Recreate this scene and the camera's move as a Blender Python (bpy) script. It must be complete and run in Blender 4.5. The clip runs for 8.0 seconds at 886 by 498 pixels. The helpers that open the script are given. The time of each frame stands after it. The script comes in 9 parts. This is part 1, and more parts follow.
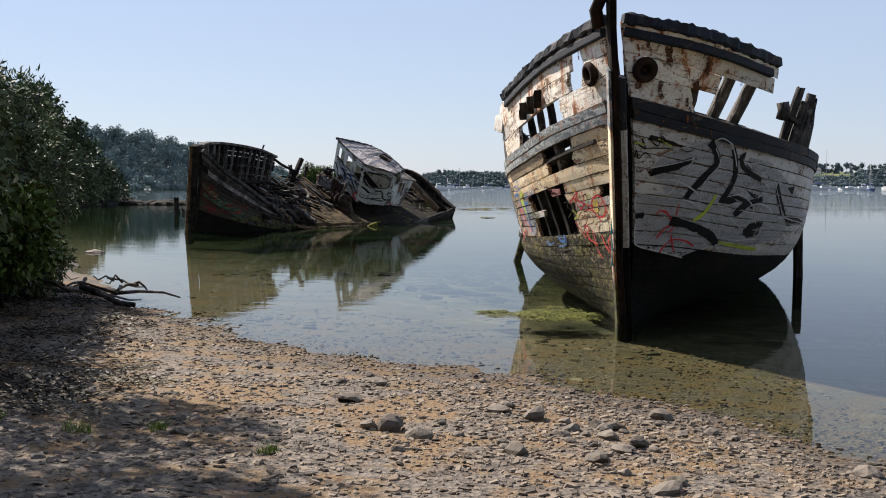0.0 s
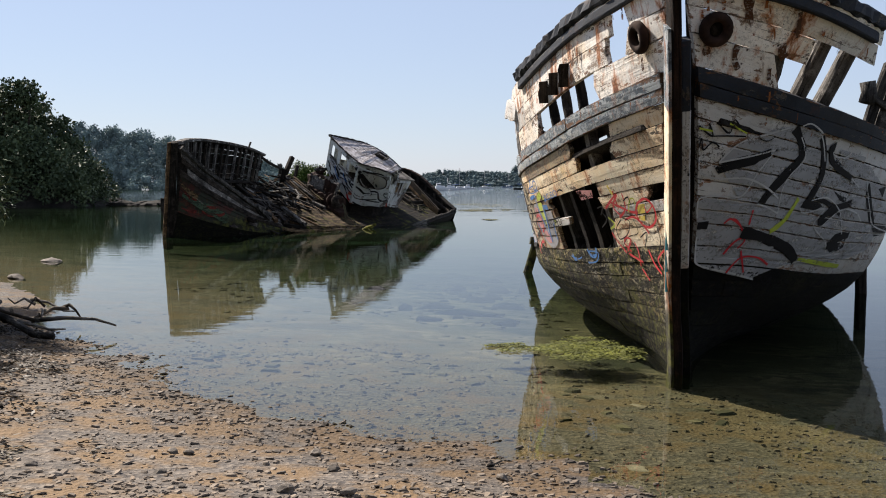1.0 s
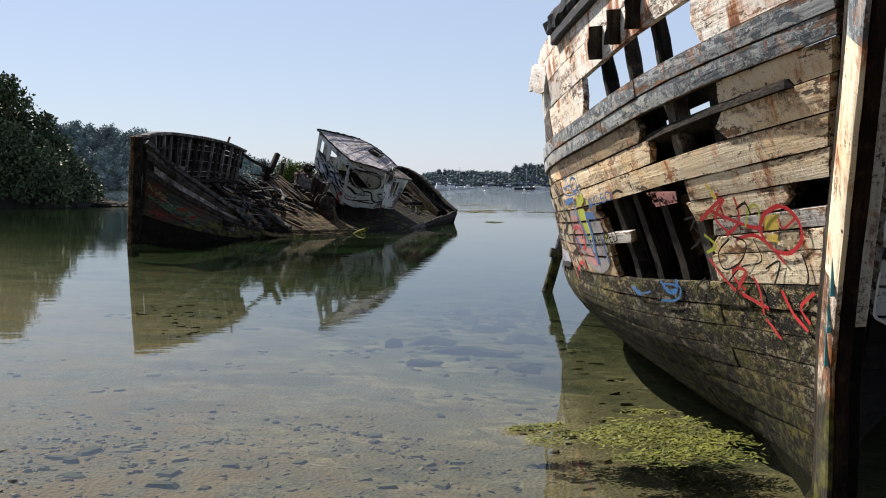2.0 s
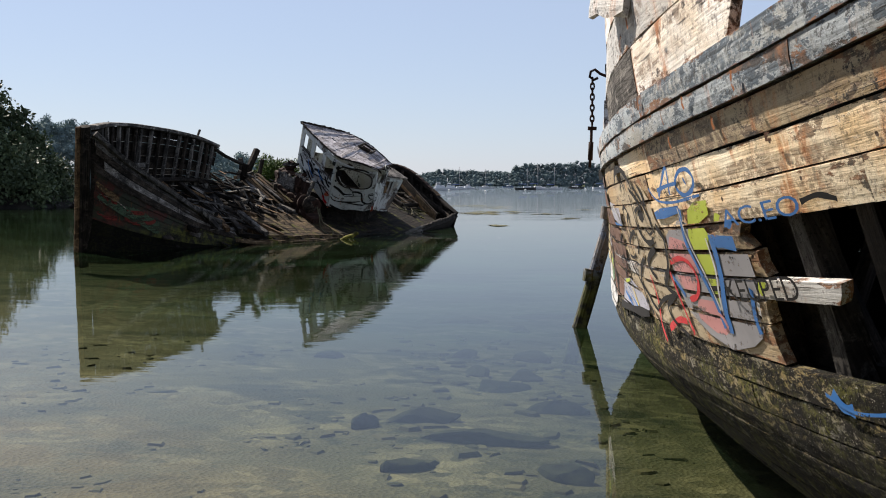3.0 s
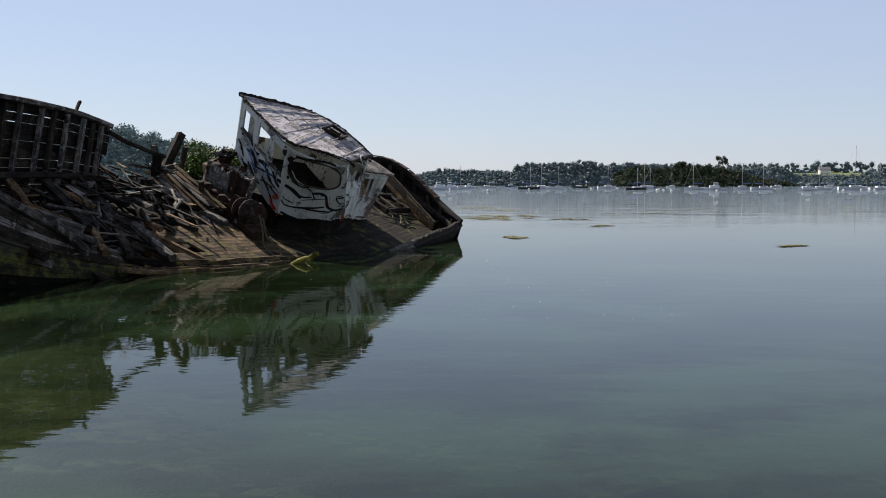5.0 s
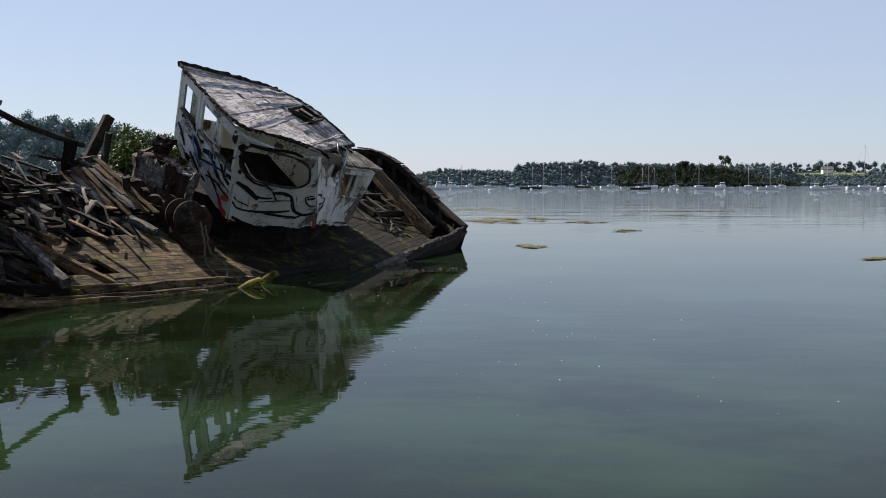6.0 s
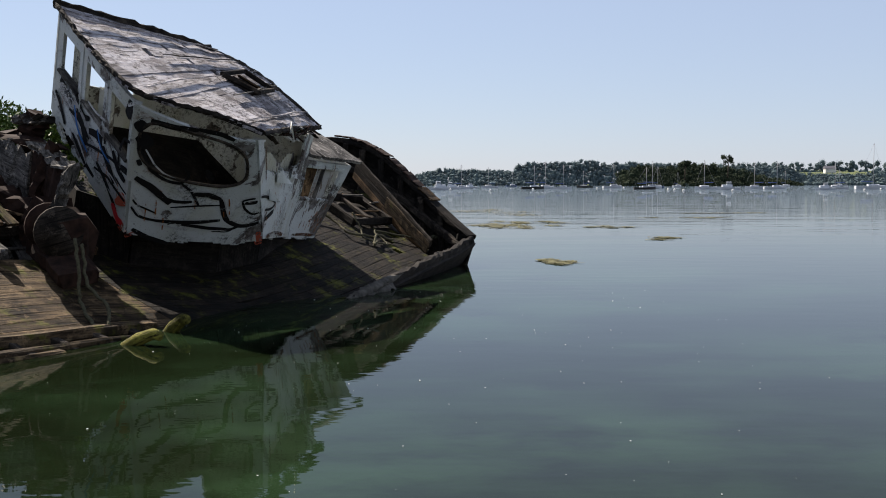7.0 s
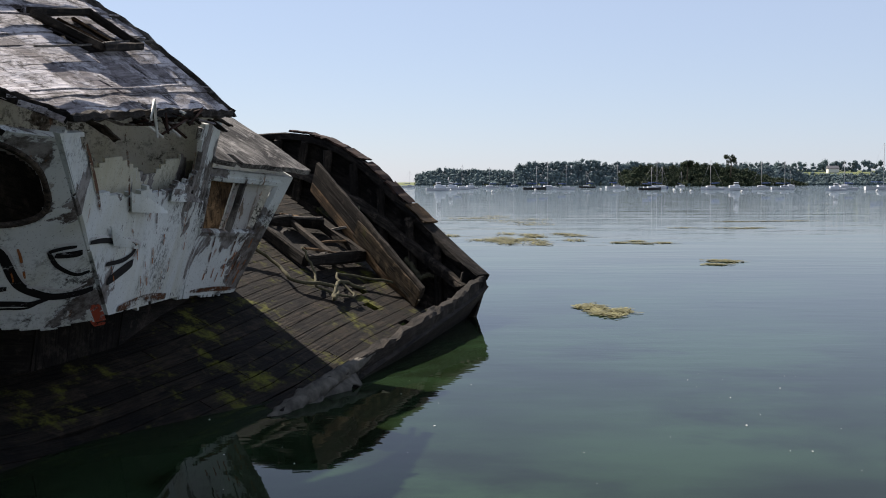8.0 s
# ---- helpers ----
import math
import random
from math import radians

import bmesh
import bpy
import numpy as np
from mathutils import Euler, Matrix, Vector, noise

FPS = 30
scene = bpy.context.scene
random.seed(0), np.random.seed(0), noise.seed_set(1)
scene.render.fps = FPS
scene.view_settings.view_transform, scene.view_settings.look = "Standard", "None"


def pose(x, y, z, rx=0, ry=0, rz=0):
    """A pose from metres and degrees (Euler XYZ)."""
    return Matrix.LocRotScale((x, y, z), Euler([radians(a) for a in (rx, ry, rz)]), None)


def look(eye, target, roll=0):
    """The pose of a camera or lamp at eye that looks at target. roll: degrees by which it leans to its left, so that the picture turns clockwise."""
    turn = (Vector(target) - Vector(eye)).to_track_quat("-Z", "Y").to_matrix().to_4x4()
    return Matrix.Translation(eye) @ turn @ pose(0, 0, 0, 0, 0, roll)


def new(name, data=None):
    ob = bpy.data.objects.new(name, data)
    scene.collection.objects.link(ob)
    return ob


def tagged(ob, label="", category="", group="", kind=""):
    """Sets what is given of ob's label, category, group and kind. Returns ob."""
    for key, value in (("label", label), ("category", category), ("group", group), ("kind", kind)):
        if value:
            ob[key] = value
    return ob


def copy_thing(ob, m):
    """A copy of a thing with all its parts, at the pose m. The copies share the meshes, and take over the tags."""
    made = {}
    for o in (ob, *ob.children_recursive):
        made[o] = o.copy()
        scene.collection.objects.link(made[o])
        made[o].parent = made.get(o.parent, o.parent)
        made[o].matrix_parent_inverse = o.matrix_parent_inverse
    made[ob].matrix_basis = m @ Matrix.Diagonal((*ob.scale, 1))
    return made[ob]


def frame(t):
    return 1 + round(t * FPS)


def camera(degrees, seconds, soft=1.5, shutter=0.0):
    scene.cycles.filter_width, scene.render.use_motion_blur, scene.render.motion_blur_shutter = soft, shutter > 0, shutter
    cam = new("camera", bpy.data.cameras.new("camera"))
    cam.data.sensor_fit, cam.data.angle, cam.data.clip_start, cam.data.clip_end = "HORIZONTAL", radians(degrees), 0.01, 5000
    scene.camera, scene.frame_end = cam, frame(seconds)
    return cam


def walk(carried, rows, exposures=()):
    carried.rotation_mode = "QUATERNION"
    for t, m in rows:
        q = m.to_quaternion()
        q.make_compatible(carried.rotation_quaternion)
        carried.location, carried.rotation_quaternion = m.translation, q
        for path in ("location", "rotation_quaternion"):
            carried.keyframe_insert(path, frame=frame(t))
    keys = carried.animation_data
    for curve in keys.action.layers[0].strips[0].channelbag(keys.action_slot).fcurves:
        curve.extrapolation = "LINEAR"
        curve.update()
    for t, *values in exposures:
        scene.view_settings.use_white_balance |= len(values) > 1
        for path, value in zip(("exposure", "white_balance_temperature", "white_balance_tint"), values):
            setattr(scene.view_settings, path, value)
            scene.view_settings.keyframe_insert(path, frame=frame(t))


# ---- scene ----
cam = camera(45.3, 8.0, 1.0)
METRES, EYE, TILT, LEAN, TURN = 41.4, 1.8, -3.5, 0.0, 0.0
ROWS = [
    (0.0, 0.0, 0.0, 0.0, 0.0, 0.0, -0.0),
    (0.5, 0.0001, 0.035, 0.0021, 0.0, 0.0, -0.0),
    (1.0, 0.0001, 0.075, 0.0046, 0.01, -0.0, 0.04),
    (1.5, -0.0, 0.1233, 0.0074, 0.01, -0.01, 0.04),
    (3.0, 0.0008, 0.282, 0.0165, -0.01, -0.01, -0.06),
    (3.5, 0.0014, 0.3444, 0.02, -0.01, -0.01, -0.01),
    (4.0, 0.0018, 0.4099, 0.0236, 0.01, -0.01, -0.0),
    (4.5, 0.0014, 0.4775, 0.0278, -0.0, -0.04, -0.05),
    (6.0, 0.0012, 0.6882, 0.0391, 0.04, -0.05, -0.05),
    (6.5, 0.0007, 0.7631, 0.0425, 0.04, -0.01, 0.08),
    (7.0, 0.0006, 0.8397, 0.0471, 0.03, -0.04, 0.05),
    (7.5, 0.0009, 0.9172, 0.0545, 0.03, -0.08, -0.03),
    (8.0, 0.0012, 0.9979, 0.0622, 0.04, -0.06, 0.04),
]
walk(cam, [(t, pose(0, 0, EYE, TILT, LEAN, TURN) @ pose(METRES * x, METRES * y, METRES * z, 90 + pitch, roll, yaw)) for t, x, y, z, yaw, pitch, roll in ROWS],
     [(0.0, 1.19, 6300, 13), (2.0, 1.17, 6300, 13), (4.0, 1.08, 6300, 13), (6.3, 1.08, 6300, 13), (8.0, 1.2, 6300, 13)])


# ---- light ----
SUN_AZ, SUN_EL = radians(-44), radians(44)   # from +y, to the left; above the water
world = bpy.data.worlds.new("world")
scene.world = world
world.use_nodes = True
wn = world.node_tree.nodes
sky = wn.new("ShaderNodeTexSky")
sky.sky_type, sky.sun_disc = "NISHITA", False
sky.sun_elevation, sky.sun_rotation = SUN_EL, SUN_AZ
sky.air_density, sky.dust_density, sky.ozone_density = 1.0, 0.25, 2.6
wn["Background"].inputs["Strength"].default_value = 0.047
# an even summer haze veils the blue
haze = wn.new("ShaderNodeMix")
haze.data_type = "RGBA"
haze.inputs[0].default_value = 0.60
haze.inputs[7].default_value = (5.65, 6.38, 7.95, 1)
world.node_tree.links.new(sky.outputs[0], haze.inputs[6])
world.node_tree.links.new(haze.outputs[2], wn["Background"].inputs["Color"])
sun = new("sun", bpy.data.lights.new("sun", "SUN"))
sun.data.energy, sun.data.angle, sun.data.color = 5.0, radians(0.6), (1.0, 0.90, 0.76)
sun_way = Vector((math.sin(SUN_AZ) * math.cos(SUN_EL), math.cos(SUN_AZ) * math.cos(SUN_EL), math.sin(SUN_EL)))
sun.matrix_world = look(sun_way * 60, (0, 0, 0))


# ---- materials ----
class Mat:
    """A node material in few words; textures lie in world metres."""

    def __init__(self, name, rough=0.8, metal=0.0):
        self.m = bpy.data.materials.new(name)
        self.m.use_nodes = True
        self.n, self.l = self.m.node_tree.nodes, self.m.node_tree.links
        self.b = self.n["Principled BSDF"]
        self.b.inputs["Roughness"].default_value = rough
        self.b.inputs["Metallic"].default_value = metal
        self.b.inputs["Specular IOR Level"].default_value = 0.5 if rough < 0.6 else 0.2
        self.geo = self.n.new("ShaderNodeNewGeometry")
        self.pos = self.geo.outputs["Position"]

    def put(self, sock, val):
        if isinstance(val, bpy.types.NodeSocket):
            self.l.new(val, sock)
        elif isinstance(val, tuple) and len(val) == 3 and sock.type == "RGBA":
            sock.default_value = (*val, 1)
        else:
            sock.default_value = val

    def scaled(self, s, vec=None):
        v = self.n.new("ShaderNodeVectorMath")
        v.operation = "MULTIPLY"
        self.put(v.inputs[0], vec or self.pos)
        v.inputs[1].default_value = s if isinstance(s, tuple) else (s, s, s)
        return v.outputs[0]

    def dot(self, way):
        v = self.n.new("ShaderNodeVectorMath")
        v.operation = "DOT_PRODUCT"
        self.put(v.inputs[0], self.pos)
        v.inputs[1].default_value = way
        return v.outputs["Value"]

    def noise(self, s, detail=5, rough=0.55, dist=0.0, vec=None):
        t = self.n.new("ShaderNodeTexNoise")
        self.put(t.inputs["Vector"], self.scaled(s, vec))
        t.inputs["Scale"].default_value = 1
        t.inputs["Detail"].default_value, t.inputs["Roughness"].default_value, t.inputs["Distortion"].default_value = detail, rough, dist
        return t.outputs["Fac"]

    def cells(self, s, out="Color", feature="F1"):
        t = self.n.new("ShaderNodeTexVoronoi")
        t.feature = feature
        self.put(t.inputs["Vector"], self.scaled(s))
        t.inputs["Scale"].default_value = 1
        return t.outputs[out]

    def ramp(self, fac, a, b, ca=0.0, cb=1.0):
        r = self.n.new("ShaderNodeMapRange")
        self.put(r.inputs[0], fac)
        for i, v in zip((1, 2, 3, 4), (a, b, ca, cb)):
            r.inputs[i].default_value = v
        return r.outputs[0]

    def mix(self, fac, a, b, mode="MIX"):
        x = self.n.new("ShaderNodeMix")
        x.data_type, x.blend_type = "RGBA", mode
        self.put(x.inputs[0], fac)
        self.put(x.inputs[6], a)
        self.put(x.inputs[7], b)
        return x.outputs[2]

    def math(self, op, a, b=0.0, clamp=False):
        x = self.n.new("ShaderNodeMath")
        x.operation, x.use_clamp = op, clamp
        self.put(x.inputs[0], a)
        self.put(x.inputs[1], b)
        return x.outputs[0]

    def axis(self, i, vec=None):
        x = self.n.new("ShaderNodeSeparateXYZ")
        self.put(x.inputs[0], vec or self.pos)
        return x.outputs[i]

    def grain(self):
        """Place along and across the length of the piece."""
        a = self.n.new("ShaderNodeAttribute")
        a.attribute_name = "grain"
        return a.outputs["Vector"]

    def seam(self):
        a = self.n.new("ShaderNodeAttribute")
        a.attribute_name = "edge"
        return a.outputs["Fac"]

    def rand(self):
        return self.n.new("ShaderNodeObjectInfo").outputs["Random"]

    def island(self):
        return self.geo.outputs["Random Per Island"]

    def color(self, c):
        self.put(self.b.inputs["Base Color"], c)
        return self

    def rough(self, r):
        self.put(self.b.inputs["Roughness"], r)
        return self

    def bump(self, h, strength=0.5, dist=0.02):
        x = self.n.new("ShaderNodeBump")
        x.inputs["Strength"].default_value, x.inputs["Distance"].default_value = strength, dist
        self.put(x.inputs["Height"], h)
        self.l.new(x.outputs[0], self.b.inputs["Normal"])
        return self


def old_paint(name, paint, wood=(0.20, 0.15, 0.10), worn=0.5, rusty=0.5, grime=0.4, patch=None):
    """Sun-worn paint on planks: flaked to wood, streaked with rust, specked with mildew."""
    m = Mat(name, 0.75)
    way = m.grain()
    wide = m.noise(0.9, 4)
    fine = m.noise((1.6, 20, 20), 7, 0.68, vec=way)
    grain = m.noise((2.2, 60, 60), 5, 0.65, vec=way)
    speck = m.noise(42, 3, 0.6)
    dust = m.noise(120, 3, 0.6)
    ragged = m.noise((2.2, 7, 7), 10, 0.70, 0.3, vec=way)
    c = m.mix(m.ramp(wide, 0.35, 0.65), paint, tuple(p * 0.84 for p in paint))
    c = m.mix(m.ramp(m.noise(5.5, 7, 0.7), 0.42, 0.6, 0, 0.35), c, tuple(min(1, p * 1.25) for p in paint))
    if patch:
        c = m.mix(m.ramp(m.noise(0.75, 7, 0.62, 0.4), 0.5, 0.54), c, patch)
    ochred = m.ramp(m.noise((1.0, 1.0, 1.9), 8, 0.66, 0.3), 0.53, 0.66, 0, 0.4)
    c = m.mix(ochred, c, tuple(p * q for p, q in zip(paint, (0.82, 0.56, 0.26))))
    bare = m.mix(m.ramp(grain, 0.3, 0.7), tuple(w * 0.4 for w in wood), tuple(w * 2.0 for w in wood))
    flaked = m.ramp(ragged, 0.655 - 0.2 * worn, 0.67 - 0.2 * worn)
    c = m.mix(flaked, c, bare)
    # weathered grey stretches, broken up by what is left of the paint
    grey = m.math("MULTIPLY", m.ramp(m.noise((0.8, 5, 5), 8, 0.66, 0.5, vec=way), 0.52, 0.60), m.ramp(m.noise(13, 6, 0.72), 0.36, 0.56))
    c = m.mix(m.math("MULTIPLY", grey, 0.1 + 0.7 * worn), c, m.mix(grain, tuple(w * 0.25 for w in wood), tuple(w * 0.9 for w in wood)))
    c = m.mix(m.ramp(fine, 0.63, 0.70, 0, 0.8), c, (0.06, 0.045, 0.033))
    # rot and rust creeping in from the seams
    seam = m.math("ADD", m.seam(), m.math("MULTIPLY", m.noise((4.5, 14, 14), 8, 0.72, vec=way), 2.2))
    rot = m.mix(m.ramp(m.noise(4.5, 6, 0.7), 0.44, 0.56), (0.028, 0.022, 0.017), (0.19, 0.085, 0.03))
    c = m.mix(m.ramp(seam, 2.20 - 0.3 * worn, 2.30 - 0.3 * worn, 0, 0.85), c, rot)
    drip = m.noise((6.5, 6.5, 0.7), 6, 0.64)
    c = m.mix(m.ramp(drip, 0.63 - 0.07 * rusty, 0.70 - 0.06 * rusty, 0, 0.9 * rusty), c, (0.29, 0.10, 0.026))
    c = m.mix(m.ramp(m.noise((2.4, 2.4, 5), 8, 0.72), 0.595, 0.65, 0, 0.85 * rusty), c, (0.17, 0.058, 0.02))
    mildew = m.math("MULTIPLY", m.ramp(m.noise((1.0, 1.0, 1.3), 5, 0.65), 0.45, 0.60), m.ramp(m.noise(17, 6, 0.75), 0.48, 0.58))
    c = m.mix(m.math("MULTIPLY", mildew, min(1.0, grime * 2)), c, (0.020, 0.018, 0.014))
    c = m.mix(m.ramp(speck, 0.665, 0.69, 0, 0.9), c, (0.03, 0.024, 0.018))
    c = m.mix(m.ramp(dust, 0.58, 0.70, 0, 0.3), c, (0.05, 0.04, 0.03))
    c = m.mix(1.0, c, m.ramp(m.rand(), 0, 1, 0.78, 1.08), "MULTIPLY")
    # slime and weed line just above the water
    low = m.ramp(m.math("ADD", m.axis(2), m.math("MULTIPLY", m.noise(1.8, 6, 0.65), -1.1)), -0.10, 0.16, 1, 0)
    weedy = m.mix(m.ramp(m.noise(6, 6, 0.7), 0.45, 0.62), (0.008, 0.008, 0.005), (0.075, 0.078, 0.014))
    c = m.mix(m.math("MULTIPLY", low, 0.96), c, weedy)
    m.color(c)
    h = m.math("ADD", m.math("MULTIPLY", fine, 0.6), m.math("MULTIPLY", speck, 0.6))
    h = m.math("ADD", h, m.math("MULTIPLY", grain, 0.35))
    m.bump(m.math("ADD", h, m.math("MULTIPLY", flaked, -0.6)), 0.45, 0.012)
    return m.m


def old_wood(name, dark, light, moss=0.0, rough=0.85, wear=1.0):
    m = Mat(name, rough)
    m.b.inputs["Specular IOR Level"].default_value = 0.12
    way = m.grain()
    g = m.noise((2.0, 26, 26), 8, 0.70, 0.2, vec=way)
    c = m.mix(m.ramp(g, 0.36, 0.64), dark, light)
    c = m.mix(m.ramp(m.noise(2.3, 6), 0.42, 0.62, 0, 0.85), c, tuple(v * 0.35 for v in dark))
    c = m.mix(m.ramp(m.noise(7, 7, 0.72), 0.54, 0.62, 0, 0.55 * wear), c, tuple(min(1, v * 1.5) for v in light))
    crack = m.noise((0.9, 38, 38), 5, 0.6, vec=way)
    c = m.mix(m.ramp(crack, 0.60, 0.645, 0, 0.95), c, tuple(v * 0.2 for v in dark))
    c = m.mix(m.ramp(m.noise(60, 3), 0.58, 0.66, 0, 0.7), c, tuple(v * 0.3 for v in dark))
    c = m.mix(1.0, c, m.ramp(m.rand(), 0, 1, 0.45, 1.4), "MULTIPLY")
    if moss:
        c = m.mix(m.ramp(m.noise(2.6, 9, 0.74), 0.68 - 0.2 * moss, 0.74 - 0.1 * moss), c, m.mix(m.noise(40, 3), (0.03, 0.034, 0.006), (0.13, 0.13, 0.016)))
    m.color(c)
    m.bump(m.math("ADD", g, m.math("MULTIPLY", crack, -0.7)), 0.9, 0.02)
    return m.m


def cabin_paint(name, paint):
    """Thick white paint on sheathing, peeling in large sheets, with rusty nail runs."""
    m = Mat(name, 0.6)
    c = m.mix(m.ramp(m.noise(0.8, 5), 0.35, 0.65), paint, tuple(p * 0.80 for p in paint))
    c = m.mix(m.ramp(m.noise((3, 3, 0.8), 6), 0.45, 0.65, 0, 0.55), c, tuple(p * q for p, q in zip(paint, (0.72, 0.68, 0.55))))
    peel = m.noise((1.7, 1.7, 1.3), 10, 0.64, 0.5)
    rim = m.math("MULTIPLY", m.ramp(peel, 0.555, 0.57), m.ramp(peel, 0.57, 0.585, 1, 0))
    below = m.mix(m.ramp(m.noise(9, 7, 0.7), 0.4, 0.6), (0.055, 0.045, 0.038), (0.20, 0.19, 0.18))
    c = m.mix(m.ramp(peel, 0.57, 0.577), c, below)
    c = m.mix(m.math("MULTIPLY", rim, 0.5), c, (0.5, 0.52, 0.52))
    c = m.mix(m.ramp(m.noise((10, 10, 0.9), 5, 0.6), 0.65, 0.71, 0, 0.8), c, (0.17, 0.072, 0.026))
    c = m.mix(m.ramp(m.noise((2.2, 2.2, 1.6), 8, 0.7), 0.61, 0.67, 0, 0.8), c, (0.10, 0.045, 0.02))
    c = m.mix(m.ramp(m.noise(22, 3, 0.6), 0.70, 0.72), c, (0.04, 0.018, 0.01))
    mould = m.math("MULTIPLY", m.ramp(m.noise(1.4, 6, 0.66), 0.50, 0.62), m.ramp(m.noise(24, 6, 0.75), 0.47, 0.57))
    c = m.mix(m.math("MULTIPLY", mould, 0.95), c, (0.016, 0.014, 0.012))
    c = m.mix(m.ramp(m.noise(70, 3), 0.62, 0.68, 0, 0.6), c, (0.05, 0.045, 0.04))
    m.color(c)
    m.bump(m.math("ADD", m.math("MULTIPLY", m.ramp(peel, 0.565, 0.58), -1.0), m.math("MULTIPLY", m.noise(14, 5), 0.5)), 0.7, 0.012)
    return m.m


def hull_paint(name, paint, wood=(0.18, 0.12, 0.075), worn=0.4, rusty=0.8, grime=0.4, ochre=0.6):
    """House paint on old planking: soft ochre weathering, rust blooms and runs, crisp chips down to the wood, nails and cracks."""
    m = Mat(name, 0.72)
    m.b.inputs["Specular IOR Level"].default_value = 0.3
    way = m.grain()
    grain = m.noise((2.2, 60, 60), 5, 0.65, vec=way)
    c = m.mix(m.ramp(m.noise(3.0, 6, 0.6), 0.35, 0.65), tuple(p * 0.90 for p in paint), tuple(min(1, p * 1.08) for p in paint))
    c = m.mix(m.ramp(m.noise((1.2, 1.2, 1.8), 7, 0.62, 0.3), 0.47, 0.66, 0, 0.85 * ochre), c, tuple(p * q for p, q in zip(paint, (0.86, 0.62, 0.33))))
    bare = m.mix(m.ramp(grain, 0.3, 0.7), tuple(w * 0.35 for w in wood), tuple(w * 1.9 for w in wood))
    # a few boards scoured to grey wood, with specks of paint left
    scour = m.math("MULTIPLY", m.ramp(m.noise((0.5, 4, 4), 7, 0.66, 0.4, vec=way), 0.60 - 0.14 * worn, 0.65 - 0.14 * worn), m.ramp(m.noise(16, 8, 0.78), 0.44, 0.50))
    c = m.mix(m.math("MULTIPLY", scour, 0.85), c, bare)
    flake = m.noise((4.5, 10, 10), 12, 0.76, 0.3, vec=way)
    # a highlight round each chip, put in as lighter paint colour
    chip_highlight = m.ramp(flake, 0.645 - 0.2 * worn, 0.66 - 0.2 * worn, 0, 0.55)
    c = m.mix(chip_highlight, c, tuple(min(1, p * 1.22) for p in paint))
    chips = m.ramp(flake, 0.667 - 0.2 * worn, 0.673 - 0.2 * worn)
    c = m.mix(m.math("MULTIPLY", chips, 0.95), c, bare)
    bloom = m.noise((3.4, 3.4, 1.3), 9, 0.70, 0.2)
    c = m.mix(m.ramp(bloom, 0.62 - 0.10 * rusty, 0.71 - 0.10 * rusty, 0, 0.95 * rusty), c, (0.44, 0.165, 0.042))
    c = m.mix(m.ramp(bloom, 0.685 - 0.10 * rusty, 0.735 - 0.10 * rusty, 0, 0.95 * rusty), c, (0.16, 0.05, 0.018))
    c = m.mix(m.ramp(m.noise((9, 9, 0.6), 6, 0.64), 0.62, 0.70, 0, 0.75 * rusty), c, (0.30, 0.115, 0.035))
    mildew = m.math("MULTIPLY", m.ramp(m.noise(1.3, 6, 0.66), 0.46, 0.60), m.ramp(m.noise(26, 8, 0.80), 0.53, 0.57))
    c = m.mix(m.math("MULTIPLY", mildew, min(1.0, grime * 2)), c, (0.020, 0.017, 0.014))
    crack = m.noise((0.8, 44, 44), 6, 0.62, vec=way)
    c = m.mix(m.ramp(crack, 0.65, 0.665, 0, 0.9), c, (0.028, 0.021, 0.016))
    seam = m.math("ADD", m.seam(), m.math("MULTIPLY", m.noise((5.5, 17, 17), 9, 0.76, vec=way), 2.2))
    c = m.mix(m.ramp(seam, 2.22 - 0.25 * worn, 2.26 - 0.25 * worn, 0, 0.92), c, m.mix(m.ramp(m.noise(4.5, 6, 0.7), 0.44, 0.56), (0.024, 0.019, 0.015), (0.20, 0.085, 0.03)))
    nail = m.cells(6.5, "Distance")
    c = m.mix(m.ramp(nail, 0.06, 0.085, 0.95, 0), c, (0.035, 0.016, 0.010))
    c = m.mix(m.ramp(m.noise(70, 4, 0.7), 0.62, 0.66, 0, 0.55), c, (0.05, 0.04, 0.03))
    c = m.mix(1.0, c, m.ramp(m.rand(), 0, 1, 0.88, 1.10), "MULTIPLY")
    m.color(c)
    h = m.math("ADD", m.math("MULTIPLY", grain, 0.3), m.math("MULTIPLY", m.noise(26, 6, 0.7), 0.5))
    h = m.math("ADD", h, m.math("MULTIPLY", m.math("ADD", chips, crack), -0.6))
    m.bump(h, 0.6, 0.014)
    return m.m


